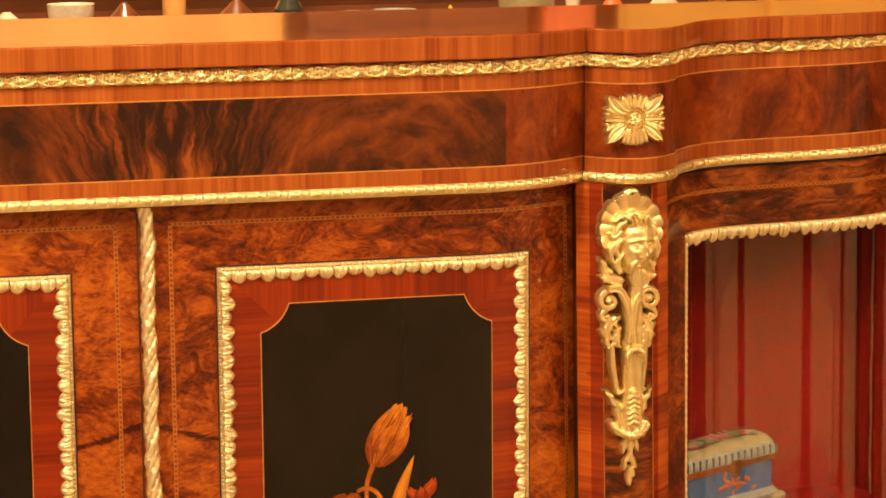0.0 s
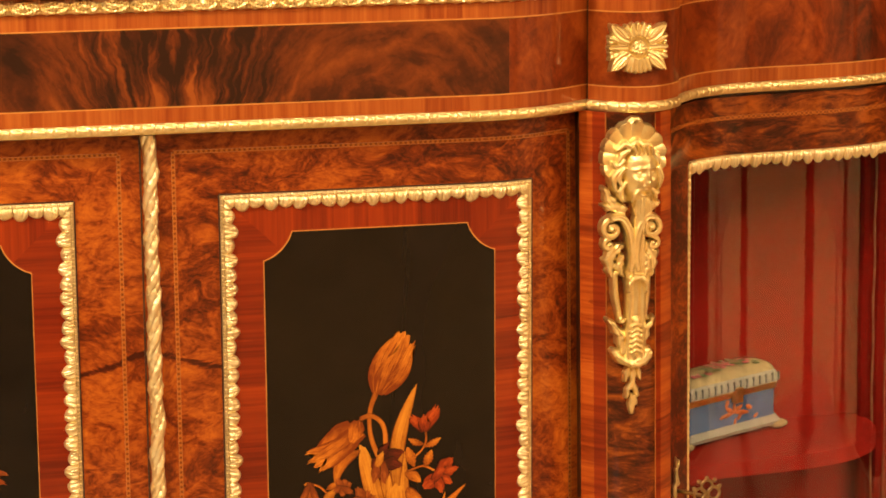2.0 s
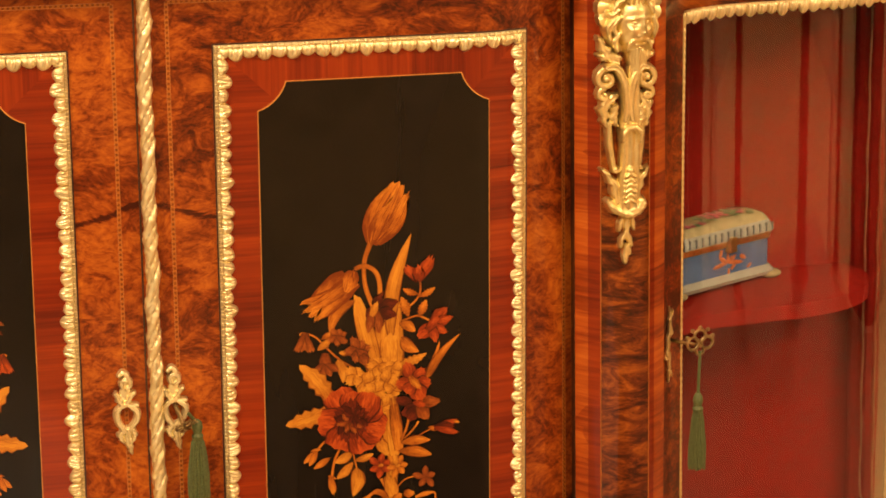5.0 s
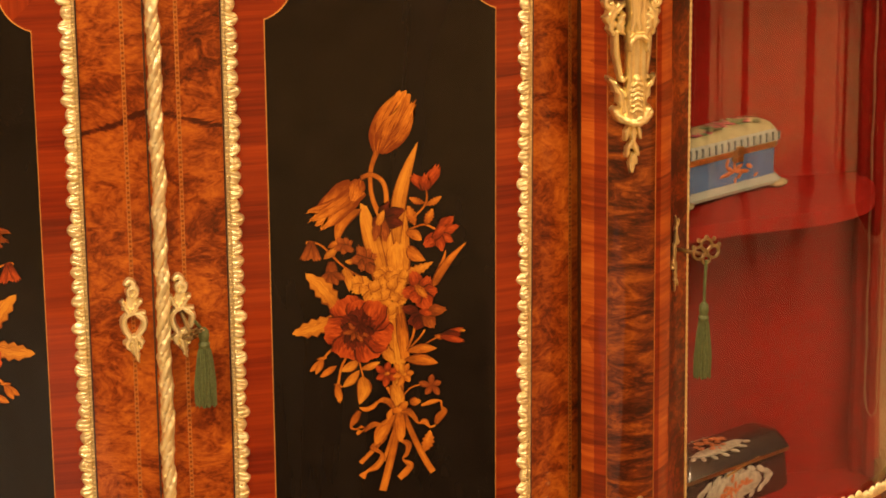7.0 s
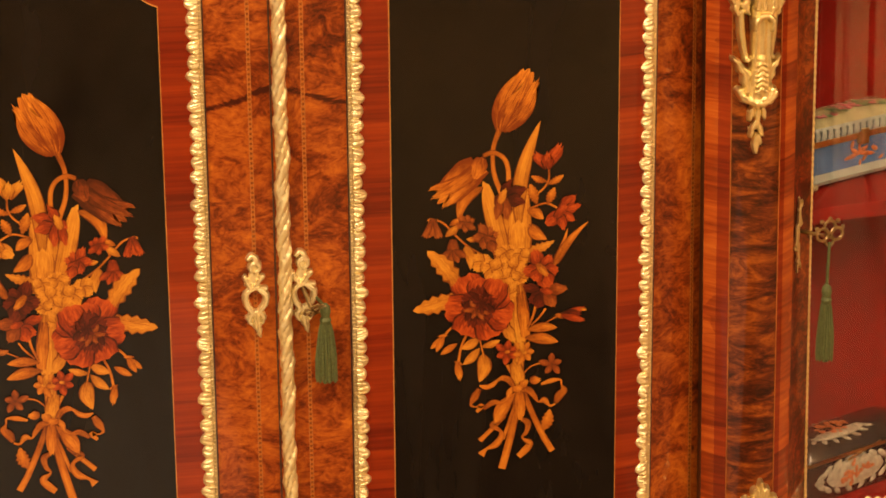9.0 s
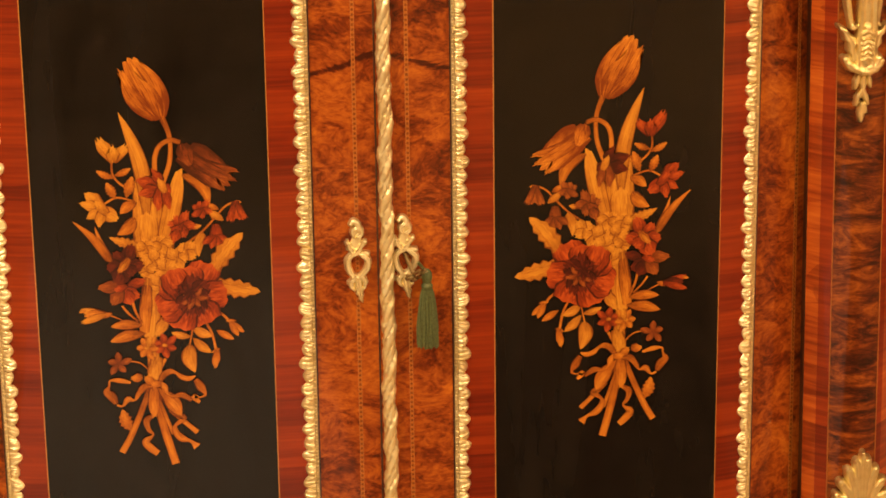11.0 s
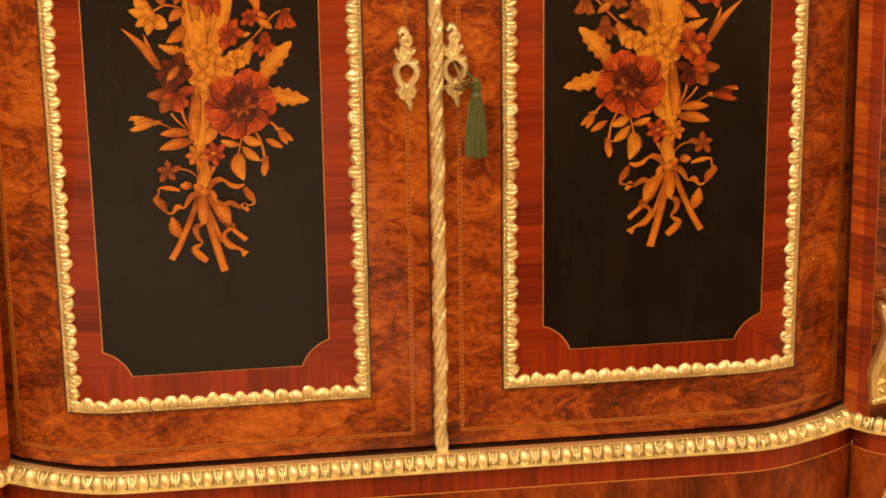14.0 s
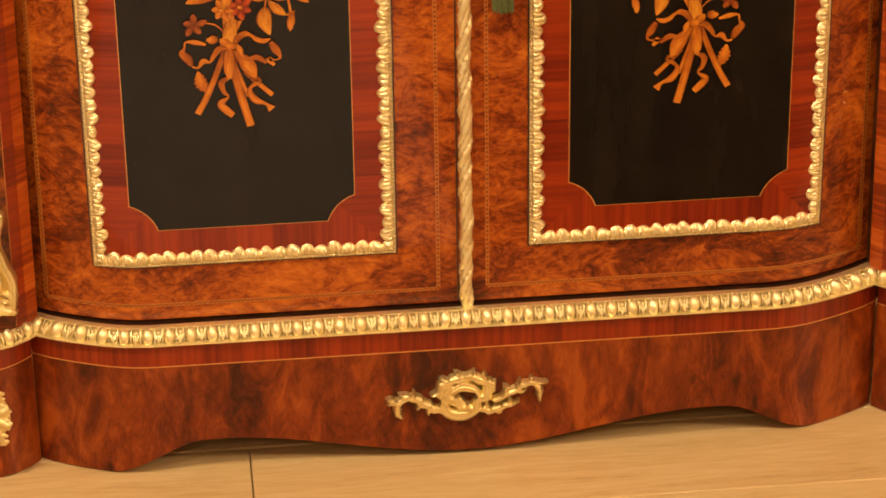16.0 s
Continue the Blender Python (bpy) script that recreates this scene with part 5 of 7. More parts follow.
def escutcheon(d, x, z):
    """Pierced rococo lock plate: an open ring among scrolls and leaves."""
    c = Casting(-0.017, 0.017, -0.046, 0.050, 0.0005)
    for pts, w, fl, lb in (
            ([(-0.0072, 0.0425), (-0.0032, 0.0455), (0.0006, 0.0420), (0.0020, 0.0365)], [0.0022, 0.0032, 0.0034, 0.0024], 0, 0),
            ([(0.0000, 0.0285), (0.0042, 0.0315), (0.0036, 0.0370), (-0.0016, 0.0385), (-0.0052, 0.0350), (-0.0040, 0.0300)], [0.0022, 0.0028, 0.0028, 0.0026, 0.0026, 0.0020], 2, 0),
            ([(-0.0110, 0.0240), (-0.0075, 0.0165), (-0.0030, 0.0100)], [0.0024, 0.0044, 0.0030], 2, 3),
            ([(0.0065, 0.0240), (0.0030, 0.0180), (-0.0020, 0.0110)], [0.0030, 0.0044, 0.0030], 2, 3),
            ([(0.0098, 0.0105), (0.0030, 0.0112), (-0.0060, 0.0098)], [0.0028, 0.0034, 0.0030], 2, 2),
            ([(-0.0045, 0.0110), (-0.0102, 0.0040), (-0.0092, -0.0060), (-0.0045, -0.0140)], [0.0028, 0.0036, 0.0036, 0.0030], 2, 0),
            ([(0.0035, 0.0090), (0.0104, 0.0035), (0.0096, -0.0055), (0.0030, -0.0140)], [0.0026, 0.0036, 0.0036, 0.0030], 2, 0),
            ([(-0.0030, -0.0140), (-0.0078, -0.0210), (-0.0045, -0.0285)], [0.0034, 0.0044, 0.0016], 2, 3),
            ([(0.0030, -0.0150), (0.0072, -0.0190), (0.0066, -0.0265)], [0.0030, 0.0042, 0.0014], 2, 3),
            ([(-0.0005, -0.0150), (0.0012, -0.0290), (0.0036, -0.0415)], [0.0042, 0.0056, 0.0012], 3, 4)):
        c.stroke(pts, [q * 1.04 for q in w], 0.0048, 0.0016, fl, 0.0010, lb, 0.38)
    c.boss(-0.001, 0.0200, 0.0062, 0.0110, 0.0020, 0.0010)
    c.boss(0.0, 0.0300, 0.0050, 0.0080, 0.0016, 0.0010)
    c.boss(0.0010, -0.0220, 0.0070, 0.0110, 0.0020, 0.0010)
    for bx, bz, r in ((-0.0065, 0.0425, 0.0024), (0.0074, 0.0232, 0.0030), (0.0104, 0.0104, 0.0028), (-0.0112, 0.0232, 0.0022)):
        c.boss(bx, bz, r, r, 0.0036, 0.003)
    c.pierce(0.0003, 0.0000, 0.0046, 0.0085)
    ob = part("escutcheon", c.shape(), PALE_GILT, d, "pierced gilt rococo lock plate")
    ob.location, ob.scale = (x, -0.0006, z - 0.0058), (0.90, 0.95, 0.91)
    return ob


DOOR_R = door(1)
DOOR_L = door(-1)
escutcheon(DOOR_L, -0.0245, 0.5565)
escutcheon(DOOR_R, 0.0205, 0.5580)


def rope():
    """The twisted gilt column that covers the joint of the doors."""
    s = Shape()
    z0, z1, n, m = LEDGE + 0.001, DOOR_TOP + 0.001, 520, 48
    vs = []
    for i in range(n + 1):
        z = z0 + (z1 - z0) * i / n
        tw = 2 * math.pi * z / 0.058 + 0.35 * math.sin(z * 23) + 0.2 * math.sin(z * 61)
        wob = 0.0006 * math.sin(z * 57) + 0.0004 * math.sin(z * 131)
        for k in range(m):
            a = 2 * math.pi * k / m
            turn = (a - tw) / math.pi
            ph, odd = turn % 1.0, math.sin(3.1 * math.floor(turn))  # two strands: a broad smooth face, then a pair of fine cords
            if ph < 0.58:
                r = 0.0046 + (0.0025 + 0.0003 * odd) * math.sin(math.pi * ph / 0.58) ** 0.6 + 0.0002 * math.sin(22 * ph + 90 * z)
            else:
                r = 0.0045 + 0.0009 * math.sin(math.pi * (ph - 0.58) / 0.42) + 0.0008 * abs(math.sin(math.pi * 2 * (ph - 0.58) / 0.42)) ** 0.8
            r += 0.00022 * math.sin(z * 700 + 3 * a) + 0.0002 * math.sin(z * 290 + 5 * a)
            vs.append((0.0030 + wob + r * math.cos(a), -0.0040 + r * math.sin(a), z))
    s.add(vs, [(i * m + k, i * m + (k + 1) % m, (i + 1) * m + (k + 1) % m, (i + 1) * m + k) for i in range(n) for k in range(m)] + [tuple(range(m))[::-1], tuple(n * m + k for k in range(m))])
    part("twisted_column", s, PALE_GILT, DOOR_R, "twisted gilt rope bar over the door joint", 60)


rope()


# ---- gilt mounts of the pilasters and the base ----
def acanthus(s, root, tip, width, out, curl=0.004, lobes=4):
    """A cast leaf from root to tip (x, z offsets), with a rib and paired lobes."""
    a, b = Vector((root[0], -out, root[1])), Vector((tip[0], -out, tip[1]))
    d = (b - a)
    n = Vector((-d.z, 0, d.x)).normalized()
    s.tube([a + d * t + Vector((0, -curl * math.sin(1.6 * t), 0)) for t in (0, 0.3, 0.6, 0.85, 1.0)], [width * 0.26, width * 0.30, width * 0.24, width * 0.17, width * 0.08], 8, 0.8)
    for k in range(lobes):
        t = (k + 0.5) / lobes
        w = width * 0.5 * math.sin(math.pi * (0.18 + 0.72 * t)) ** 0.8
        for sg in (-1, 1):
            dd = (d.normalized() + n * sg * 0.9).normalized()
            turn = Matrix((dd, Vector((0, -1, 0)), dd.cross(Vector((0, -1, 0))))).transposed()
            s.ball(a + d * t + n * sg * w * 0.55 + Vector((0, -curl * math.sin(1.6 * t) * 0.7, 0)), (w * 0.75, width * 0.13, width * 0.16), turn, 8, 5)


def rosette():
    """Cast flower, wider than high: fluted fans above and below, curled leaves in the corners, a beaded heart."""
    c = Casting(-0.031, 0.031, -0.026, 0.026, 0.0005)
    c.boss(0, 0, 0.0260, 0.0200, 0.0030, 0.0010)
    for sz, n in ((1, 5), (-1, 6)):
        for k in range(n):
            q = (k - (n - 1) / 2) / ((n - 1) / 2)
            tip = 0.0213 if sz > 0 else 0.0228
            c.stroke([(q * 0.0040, sz * 0.0050), (q * 0.0085, sz * 0.0140), (q * 0.0112, sz * (tip - 0.0022 * q * q))], [0.0016, 0.0026, 0.0024], 0.0036, 0.0030 + 0.0010 * (k % 2))
    for sx in (-1, 1):
        for sz in (-1, 1):
            c.stroke([(sx * 0.0060, sz * 0.0050), (sx * 0.0150, sz * 0.0085), (sx * 0.0215, sz * 0.0140), (sx * 0.0262, sz * 0.0208)], [0.0028, 0.0046, 0.0046, 0.0016], 0.0050, 0.0030, 2, 0.0013)
            c.stroke([(sx * 0.0110, sz * 0.0100), (sx * 0.0150, sz * 0.0150), (sx * 0.0222, sz * 0.0205)], [0.0026, 0.0034, 0.0014], 0.0046, 0.0045, 2, 0.0010)
            c.stroke([(sx * 0.0130, sz * 0.0040), (sx * 0.0210, sz * 0.0070), (sx * 0.0272, sz * 0.0098)], [0.0024, 0.0036, 0.0024], 0.0040, 0.0030, 0, 0, 3, 0.3)
        c.stroke([(sx * 0.0060, 0), (sx * 0.0170, 0.0004), (sx * 0.0278, 0)], [0.0030, 0.0040, 0.0022], 0.0040, 0.0028, 2, 0.0012)
        c.boss(sx * 0.0262, 0.0048, 0.0026, 0.0024, 0.0030, 0.0030)
        c.boss(sx * 0.0262, -0.0048, 0.0026, 0.0024, 0.0030, 0.0030)
    r = np.hypot(c.X, c.Z)
    c.H = np.where((r < 0.0102) & (r > 0.0070), np.minimum(c.H, 0.0026), c.H)
    c.boss(0, 0, 0.0080, 0.0074, 0.0040, 0.0040)
    for k in range(14):
        a, q = 2.4 * k, 0.0018 * math.sqrt(k)
        c.boss(q * math.cos(a), q * math.sin(a), 0.0015, 0.0015, 0.0016, 0.0072)
    return c.shape()


def mask_mount():
    """Tall cast mount: shell crest over a bearded mask, scrolls, a tapering leaf body and a husk drop."""
    c = Casting(-0.034, 0.034, -0.150, 0.140, 0.0006)
    # ground of the upper part
    c.boss(0.0, 0.092, 0.027, 0.036, 0.004, 0.001)
    # shell crest with radiating flutes
    ang = np.arctan2(c.Z - 0.100, c.X)
    rho = np.hypot(c.X, (c.Z - 0.100) / 1.08)
    rim = 0.0300 + 0.0022 * np.abs(np.sin(ang * 7.5)) ** 0.6
    crest = (rho < rim) & (rho > 0.0150) & (ang > -0.75) | (rho < rim) & (rho > 0.0150) & (ang < -2.4)
    c.lay(0.0045 + 0.0050 * (rho / 0.031) ** 2 * (0.55 + 0.45 * np.abs(np.sin(ang * 7.5)) ** 0.6), crest)
    c.boss(0.001, 0.1325, 0.0085, 0.0060, 0.003, 0.004)
    # head, hair and beard
    c.boss(0.0065, 0.0835, 0.0175, 0.0280, 0.0150, 0.003)
    c.boss(0.0080, 0.0560, 0.0105, 0.0170, 0.0100, 0.003)
    c.swell(0.0060, 0.0990, 0.0085, 0.0055, 0.0020)
    for sx in (-1, 1):
        c.swell(0.0095 + sx * 0.0072, 0.0902, 0.0052, 0.0016, 0.0024, -sx * 0.20)
        c.swell(0.0100 + sx * 0.0072, 0.0862, 0.0042, 0.0026, -0.0034)
        c.swell(0.0100 + sx * 0.0072, 0.0862, 0.0024, 0.0013, 0.0026)
        c.swell(0.0100 + sx * 0.0088, 0.0788, 0.0040, 0.0042, 0.0026)
        c.swell(0.0108 + sx * 0.0036, 0.0738, 0.0015, 0.0014, 0.0014)
    c.swell(0.0118, 0.0835, 0.0018, 0.0070, 0.0036)
    c.swell(0.0120, 0.0760, 0.0026, 0.0026, 0.0034)
    c.swell(0.0108, 0.0672, 0.0044, 0.0015, -0.0050)
    c.swell(0.0108, 0.0645, 0.0036, 0.0011, 0.0018)
    for sx in (-1, 1):
        c.stroke([(0.0110 + sx * 0.0008, 0.0708), (0.0100 + sx * 0.0062, 0.0704), (0.0090 + sx * 0.0110, 0.0650), (0.0085 + sx * 0.0125, 0.0590)], [0.0013, 0.0019, 0.0020, 0.0010], 0.0022, 0.0150 - 0.0030 * (sx > 0), 2, 0.0005)
    for q in range(7):
        x = 0.0020 + 0.0022 * q
        c.stroke([(x, 0.0620 - 0.0012 * abs(q - 3)), (x - 0.0012 + 0.0004 * q, 0.0500), (0.0085 + 0.0007 * (q - 3), 0.0360), (0.0110 + 0.0004 * (q - 3), 0.0270)], [0.0011, 0.0016, 0.0013, 0.0006], 0.0016, 0.0126 - 0.0010 * abs(q - 3))
    for a, b, d in (((-0.004, 0.1120), (0.002, 0.1150), (0.009, 0.1105)), ((0.006, 0.1125), (0.013, 0.1110), (0.019, 0.1050)), ((-0.006, 0.1070), (-0.012, 0.1040), (-0.016, 0.0970)), ((0.016, 0.1060), (0.021, 0.1010), (0.023, 0.0940)),
                    ((-0.011, 0.0980), (-0.017, 0.0930), (-0.0215, 0.0960)), ((-0.010, 0.0910), (-0.0155, 0.0830), (-0.0130, 0.0740)), ((-0.014, 0.0900), (-0.0205, 0.0820), (-0.0185, 0.0690)), ((0.0235, 0.0900), (0.0255, 0.0810), (0.0235, 0.0710)),
                    ((-0.003, 0.1100), (-0.010, 0.1130), (-0.017, 0.1080)), ((-0.0100, 0.0760), (-0.0140, 0.0680), (-0.0110, 0.0590))):
        c.stroke([a, b, d], [0.0026, 0.0038, 0.0016], 0.0046, 0.0085, 3, 0.0009)
    for q in range(5):
        x = -0.002 + 0.0042 * q
        c.stroke([(x, 0.1105), (x + 0.0015, 0.1065), (x + 0.0005, 0.1030)], [0.0014, 0.0018, 0.0008], 0.0022, 0.0135)
    # side leaves, volutes and the bands that run down from them
    for sx, k in ((-1, 1.0), (1, 0.86)):
        c.stroke([(sx * 0.0100, 0.0480), (sx * 0.0200 * k, 0.0560), (sx * 0.0285 * k, 0.0720)], [0.0050, 0.0085, 0.0030], 0.0055, 0.003, 2, 0.0010, 4, 0.45)
        c.stroke([(sx * 0.0080, 0.0520), (sx * 0.0220 * k, 0.0530), (sx * 0.0300 * k, 0.0560)], [0.0040, 0.0055, 0.0016], 0.0050, 0.003, 0, 0, 3, 0.4)
        c.curl(sx * 0.0205 * k, 0.0325, 0.0098, 1.3, math.pi / 2, -sx, 0.0040, 0.0050)
        c.stroke([(sx * 0.0215 * k, 0.0435), (sx * 0.0120, 0.0430), (sx * 0.0045, 0.0300), (sx * 0.0020, 0.0080), (sx * 0.0035, -0.0060)], [0.0034, 0.0044, 0.0046, 0.0042, 0.0036], 0.0060, 0.008, 2, 0.0012)
        c.curl(sx * 0.0235 * k, 0.0175, 0.0058, 1.0, math.pi / 2, -sx, 0.0032, 0.0046)
        c.stroke([(sx * 0.0120, 0.0160), (sx * 0.0220 * k, 0.0060), (sx * 0.0215 * k, -0.0120)], [0.0050, 0.0092, 0.0030], 0.0060, 0.003, 2, 0.0011, 4, 0.45)
        c.stroke([(sx * 0.0120, 0.0060), (sx * 0.0140, -0.0040), (sx * 0.0110, -0.0120)], [0.0040, 0.0058, 0.0020], 0.0055, 0.006, 0, 0, 3, 0.4)
        # side rods and lower leaves
        c.stroke([(sx * 0.0175 * k, -0.0100), (sx * 0.0165 * k, -0.0300), (sx * 0.0120, -0.0540)], [0.0034, 0.0038, 0.0026], 0.0060, 0.002)
        c.curl(sx * 0.0115, -0.0545, 0.0032, 0.9, 0.0, sx, 0.0018, 0.0030, 0.006)
        c.stroke([(sx * 0.0095, -0.0860), (sx * 0.0130, -0.0680), (sx * 0.0245 * k, -0.0535)], [0.0046, 0.0064, 0.0020], 0.0060, 0.003, 2, 0.0011, 3, 0.42)
        c.stroke([(sx * 0.0050, -0.0950), (sx * 0.0120, -0.0930), (sx * 0.0185 * k, -0.0850)], [0.0044, 0.0046, 0.0030], 0.0060, 0.005)
        c.boss(sx * 0.0165 * k, -0.0858, 0.0042, 0.0034, 0.0046, 0.005)
    # column, rolled leaf, long body
    c.stroke([(0.0055, 0.0420), (0.0055, 0.0100), (0.0050, -0.0080)], [0.0060, 0.0066, 0.0070], 0.0050, 0.0070, 3, 0.0008, full=0.3)
    c.stroke([(0.0030, -0.0080), (0.0035, -0.0350), (0.0030, -0.0640), (0.0020, -0.0900)], [0.0120, 0.0100, 0.0105, 0.0110], 0.0055, 0.0060, 3, 0.0020, full=0.35)
    c.stroke([(-0.0055, -0.0265), (-0.0035, -0.0170), (0.0045, -0.0135), (0.0115, -0.0180), (0.0110, -0.0270)], [0.0020, 0.0034, 0.0040, 0.0034, 0.0020], 0.0040, 0.0120, 0, 0, 5, 0.25)
    for q in range(6):
        z = -0.0600 - 0.0050 * q
        c.stroke([(-0.0025, z - 0.0012), (0.0022, z + 0.0016), (0.0068, z - 0.0012)], [0.0014, 0.0026, 0.0014], 0.0030, 0.0112)
    c.boss(0.0025, -0.0560, 0.0040, 0.0050, 0.004, 0.010)
    c.stroke([(-0.0160, -0.0890), (-0.0060, -0.0960), (0.0030, -0.0985), (0.0120, -0.0955), (0.0180, -0.0880)], [0.0030, 0.0042, 0.0048, 0.0042, 0.0028], 0.0055, 0.006, 0, 0, 6, 0.2)
    # husk drop
    for a, b, w in (((-0.0030, -0.1020), (-0.0060, -0.1150), 0.0036), ((0.0065, -0.1020), (0.0085, -0.1140), 0.0032), ((0.0015, -0.1010), (0.0018, -0.1190), 0.0040),
                    ((0.0000, -0.1170), (-0.0048, -0.1310), 0.0036), ((0.0020, -0.1170), (0.0068, -0.1300), 0.0034), ((0.0010, -0.1300), (0.0006, -0.1465), 0.0044), ((0.0035, -0.1300), (0.0052, -0.1385), 0.0026)):
        mid = ((a[0] + b[0]) / 2, (a[1] + b[1]) / 2)
        c.stroke([a, mid, b], [w * 0.55, w, w * 0.5], 0.0045, 0.0015, 2, 0.0006)
    c.pierce(-0.0008, -0.1252, 0.0011, 0.0013)
    c.pierce(0.0010, 0.1330, 0.0010, 0.0010)
    return c.shape()


def foot_mount():
    """Broad acanthus mount at the pilaster's foot: a palmette over a waisted, scrolled shield."""
    c = Casting(-0.036, 0.036, -0.002, 0.152)
    c.stroke([(0, 0.100), (0, 0.075), (0, 0.045), (0, 0.004)], [0.0120, 0.0170, 0.0250, 0.0290], 0.0040, 0.0015, 7, 0.0016, full=0.4)
    for sx in (-1, 1):
        for q, (x, z, w) in enumerate(((0.0255, 0.1060, 0.0046), (0.0215, 0.1190, 0.0050), (0.0140, 0.1310, 0.0052), (0.0060, 0.1410, 0.0048))):
            c.stroke([(sx * (0.0020 + 0.001 * (3 - q)), 0.076 + 0.003 * q), (sx * x * 0.55, 0.088 + 0.50 * (z - 0.088)), (sx * x * 0.9, z - 0.004), (sx * x, z)], [w * 0.6, w * 1.05, w, w * 0.55], 0.0060, 0.0030 + 0.0006 * q, 2, 0.0010)
            c.boss(sx * x, z - 0.0012, w * 0.75, w * 0.70, 0.0050, 0.0045)
        c.stroke([(sx * 0.0250, 0.1000), (sx * 0.0185, 0.0760), (sx * 0.0245, 0.0500), (sx * 0.0305, 0.0320), (sx * 0.0290, 0.0080)], [0.0034, 0.0044, 0.0050, 0.0054, 0.0046], 0.0062, 0.0030, 3, 0.0010)
        c.stroke([(sx * 0.0040, 0.0740), (sx * 0.0130, 0.0560), (sx * 0.0190, 0.0380), (sx * 0.0180, 0.0220)], [0.0028, 0.0046, 0.0046, 0.0024], 0.0056, 0.0045, 2, 0.0010, 4, 0.3)
        c.stroke([(sx * 0.0010, 0.0560), (sx * 0.0080, 0.0380), (sx * 0.0105, 0.0200)], [0.0030, 0.0048, 0.0020], 0.0056, 0.0050, 2, 0.0010, 3, 0.3)
        c.curl(sx * 0.0225, 0.0130, 0.0090, 1.2, math.pi / 2, -sx, 0.0034, 0.0050)
        c.stroke([(sx * 0.0040, 0.0180), (sx * 0.0130, 0.0080), (sx * 0.0270, 0.0030)], [0.0036, 0.0044, 0.0034], 0.0058, 0.0040)
    c.stroke([(0, 0.0800), (0, 0.1150), (0, 0.1480)], [0.0040, 0.0062, 0.0026], 0.0068, 0.0040, 2, 0.0010)
    for q in range(6):
        c.boss(0, 0.0820 - 0.0062 * q, 0.0034 - 0.0002 * q, 0.0032, 0.0040, 0.0075)
    c.boss(0, 0.0330, 0.0080, 0.0100, 0.0060, 0.0060)
    c.stroke([(-0.030, 0.0010), (0, 0.0030), (0.030, 0.0010)], 0.0034, 0.0050, 0.0030)
    return c.shape()


def plinth_mount():
    """Gilt leaf square on the plinth block below the pilaster."""
    s = Shape()
    s.ball((0, -0.002, 0), (0.022, 0.004, 0.028), None, 14, 8)
    for k in range(10):
        a = 2 * math.pi * (k + 0.5) / 10
        d = Vector((math.cos(a), 0, 1.3 * math.sin(a)))
        ln = 0.9 + 0.35 * abs(math.sin(2 * a))
        acanthus(s, (d.x * 0.006, d.z * 0.006), (d.x * 0.0205 * ln, d.z * 0.0235 * ln), 0.0150, 0.005, 0.004, 4)
    s.ball((0, -0.008, 0), (0.007, 0.004, 0.007))
    return s


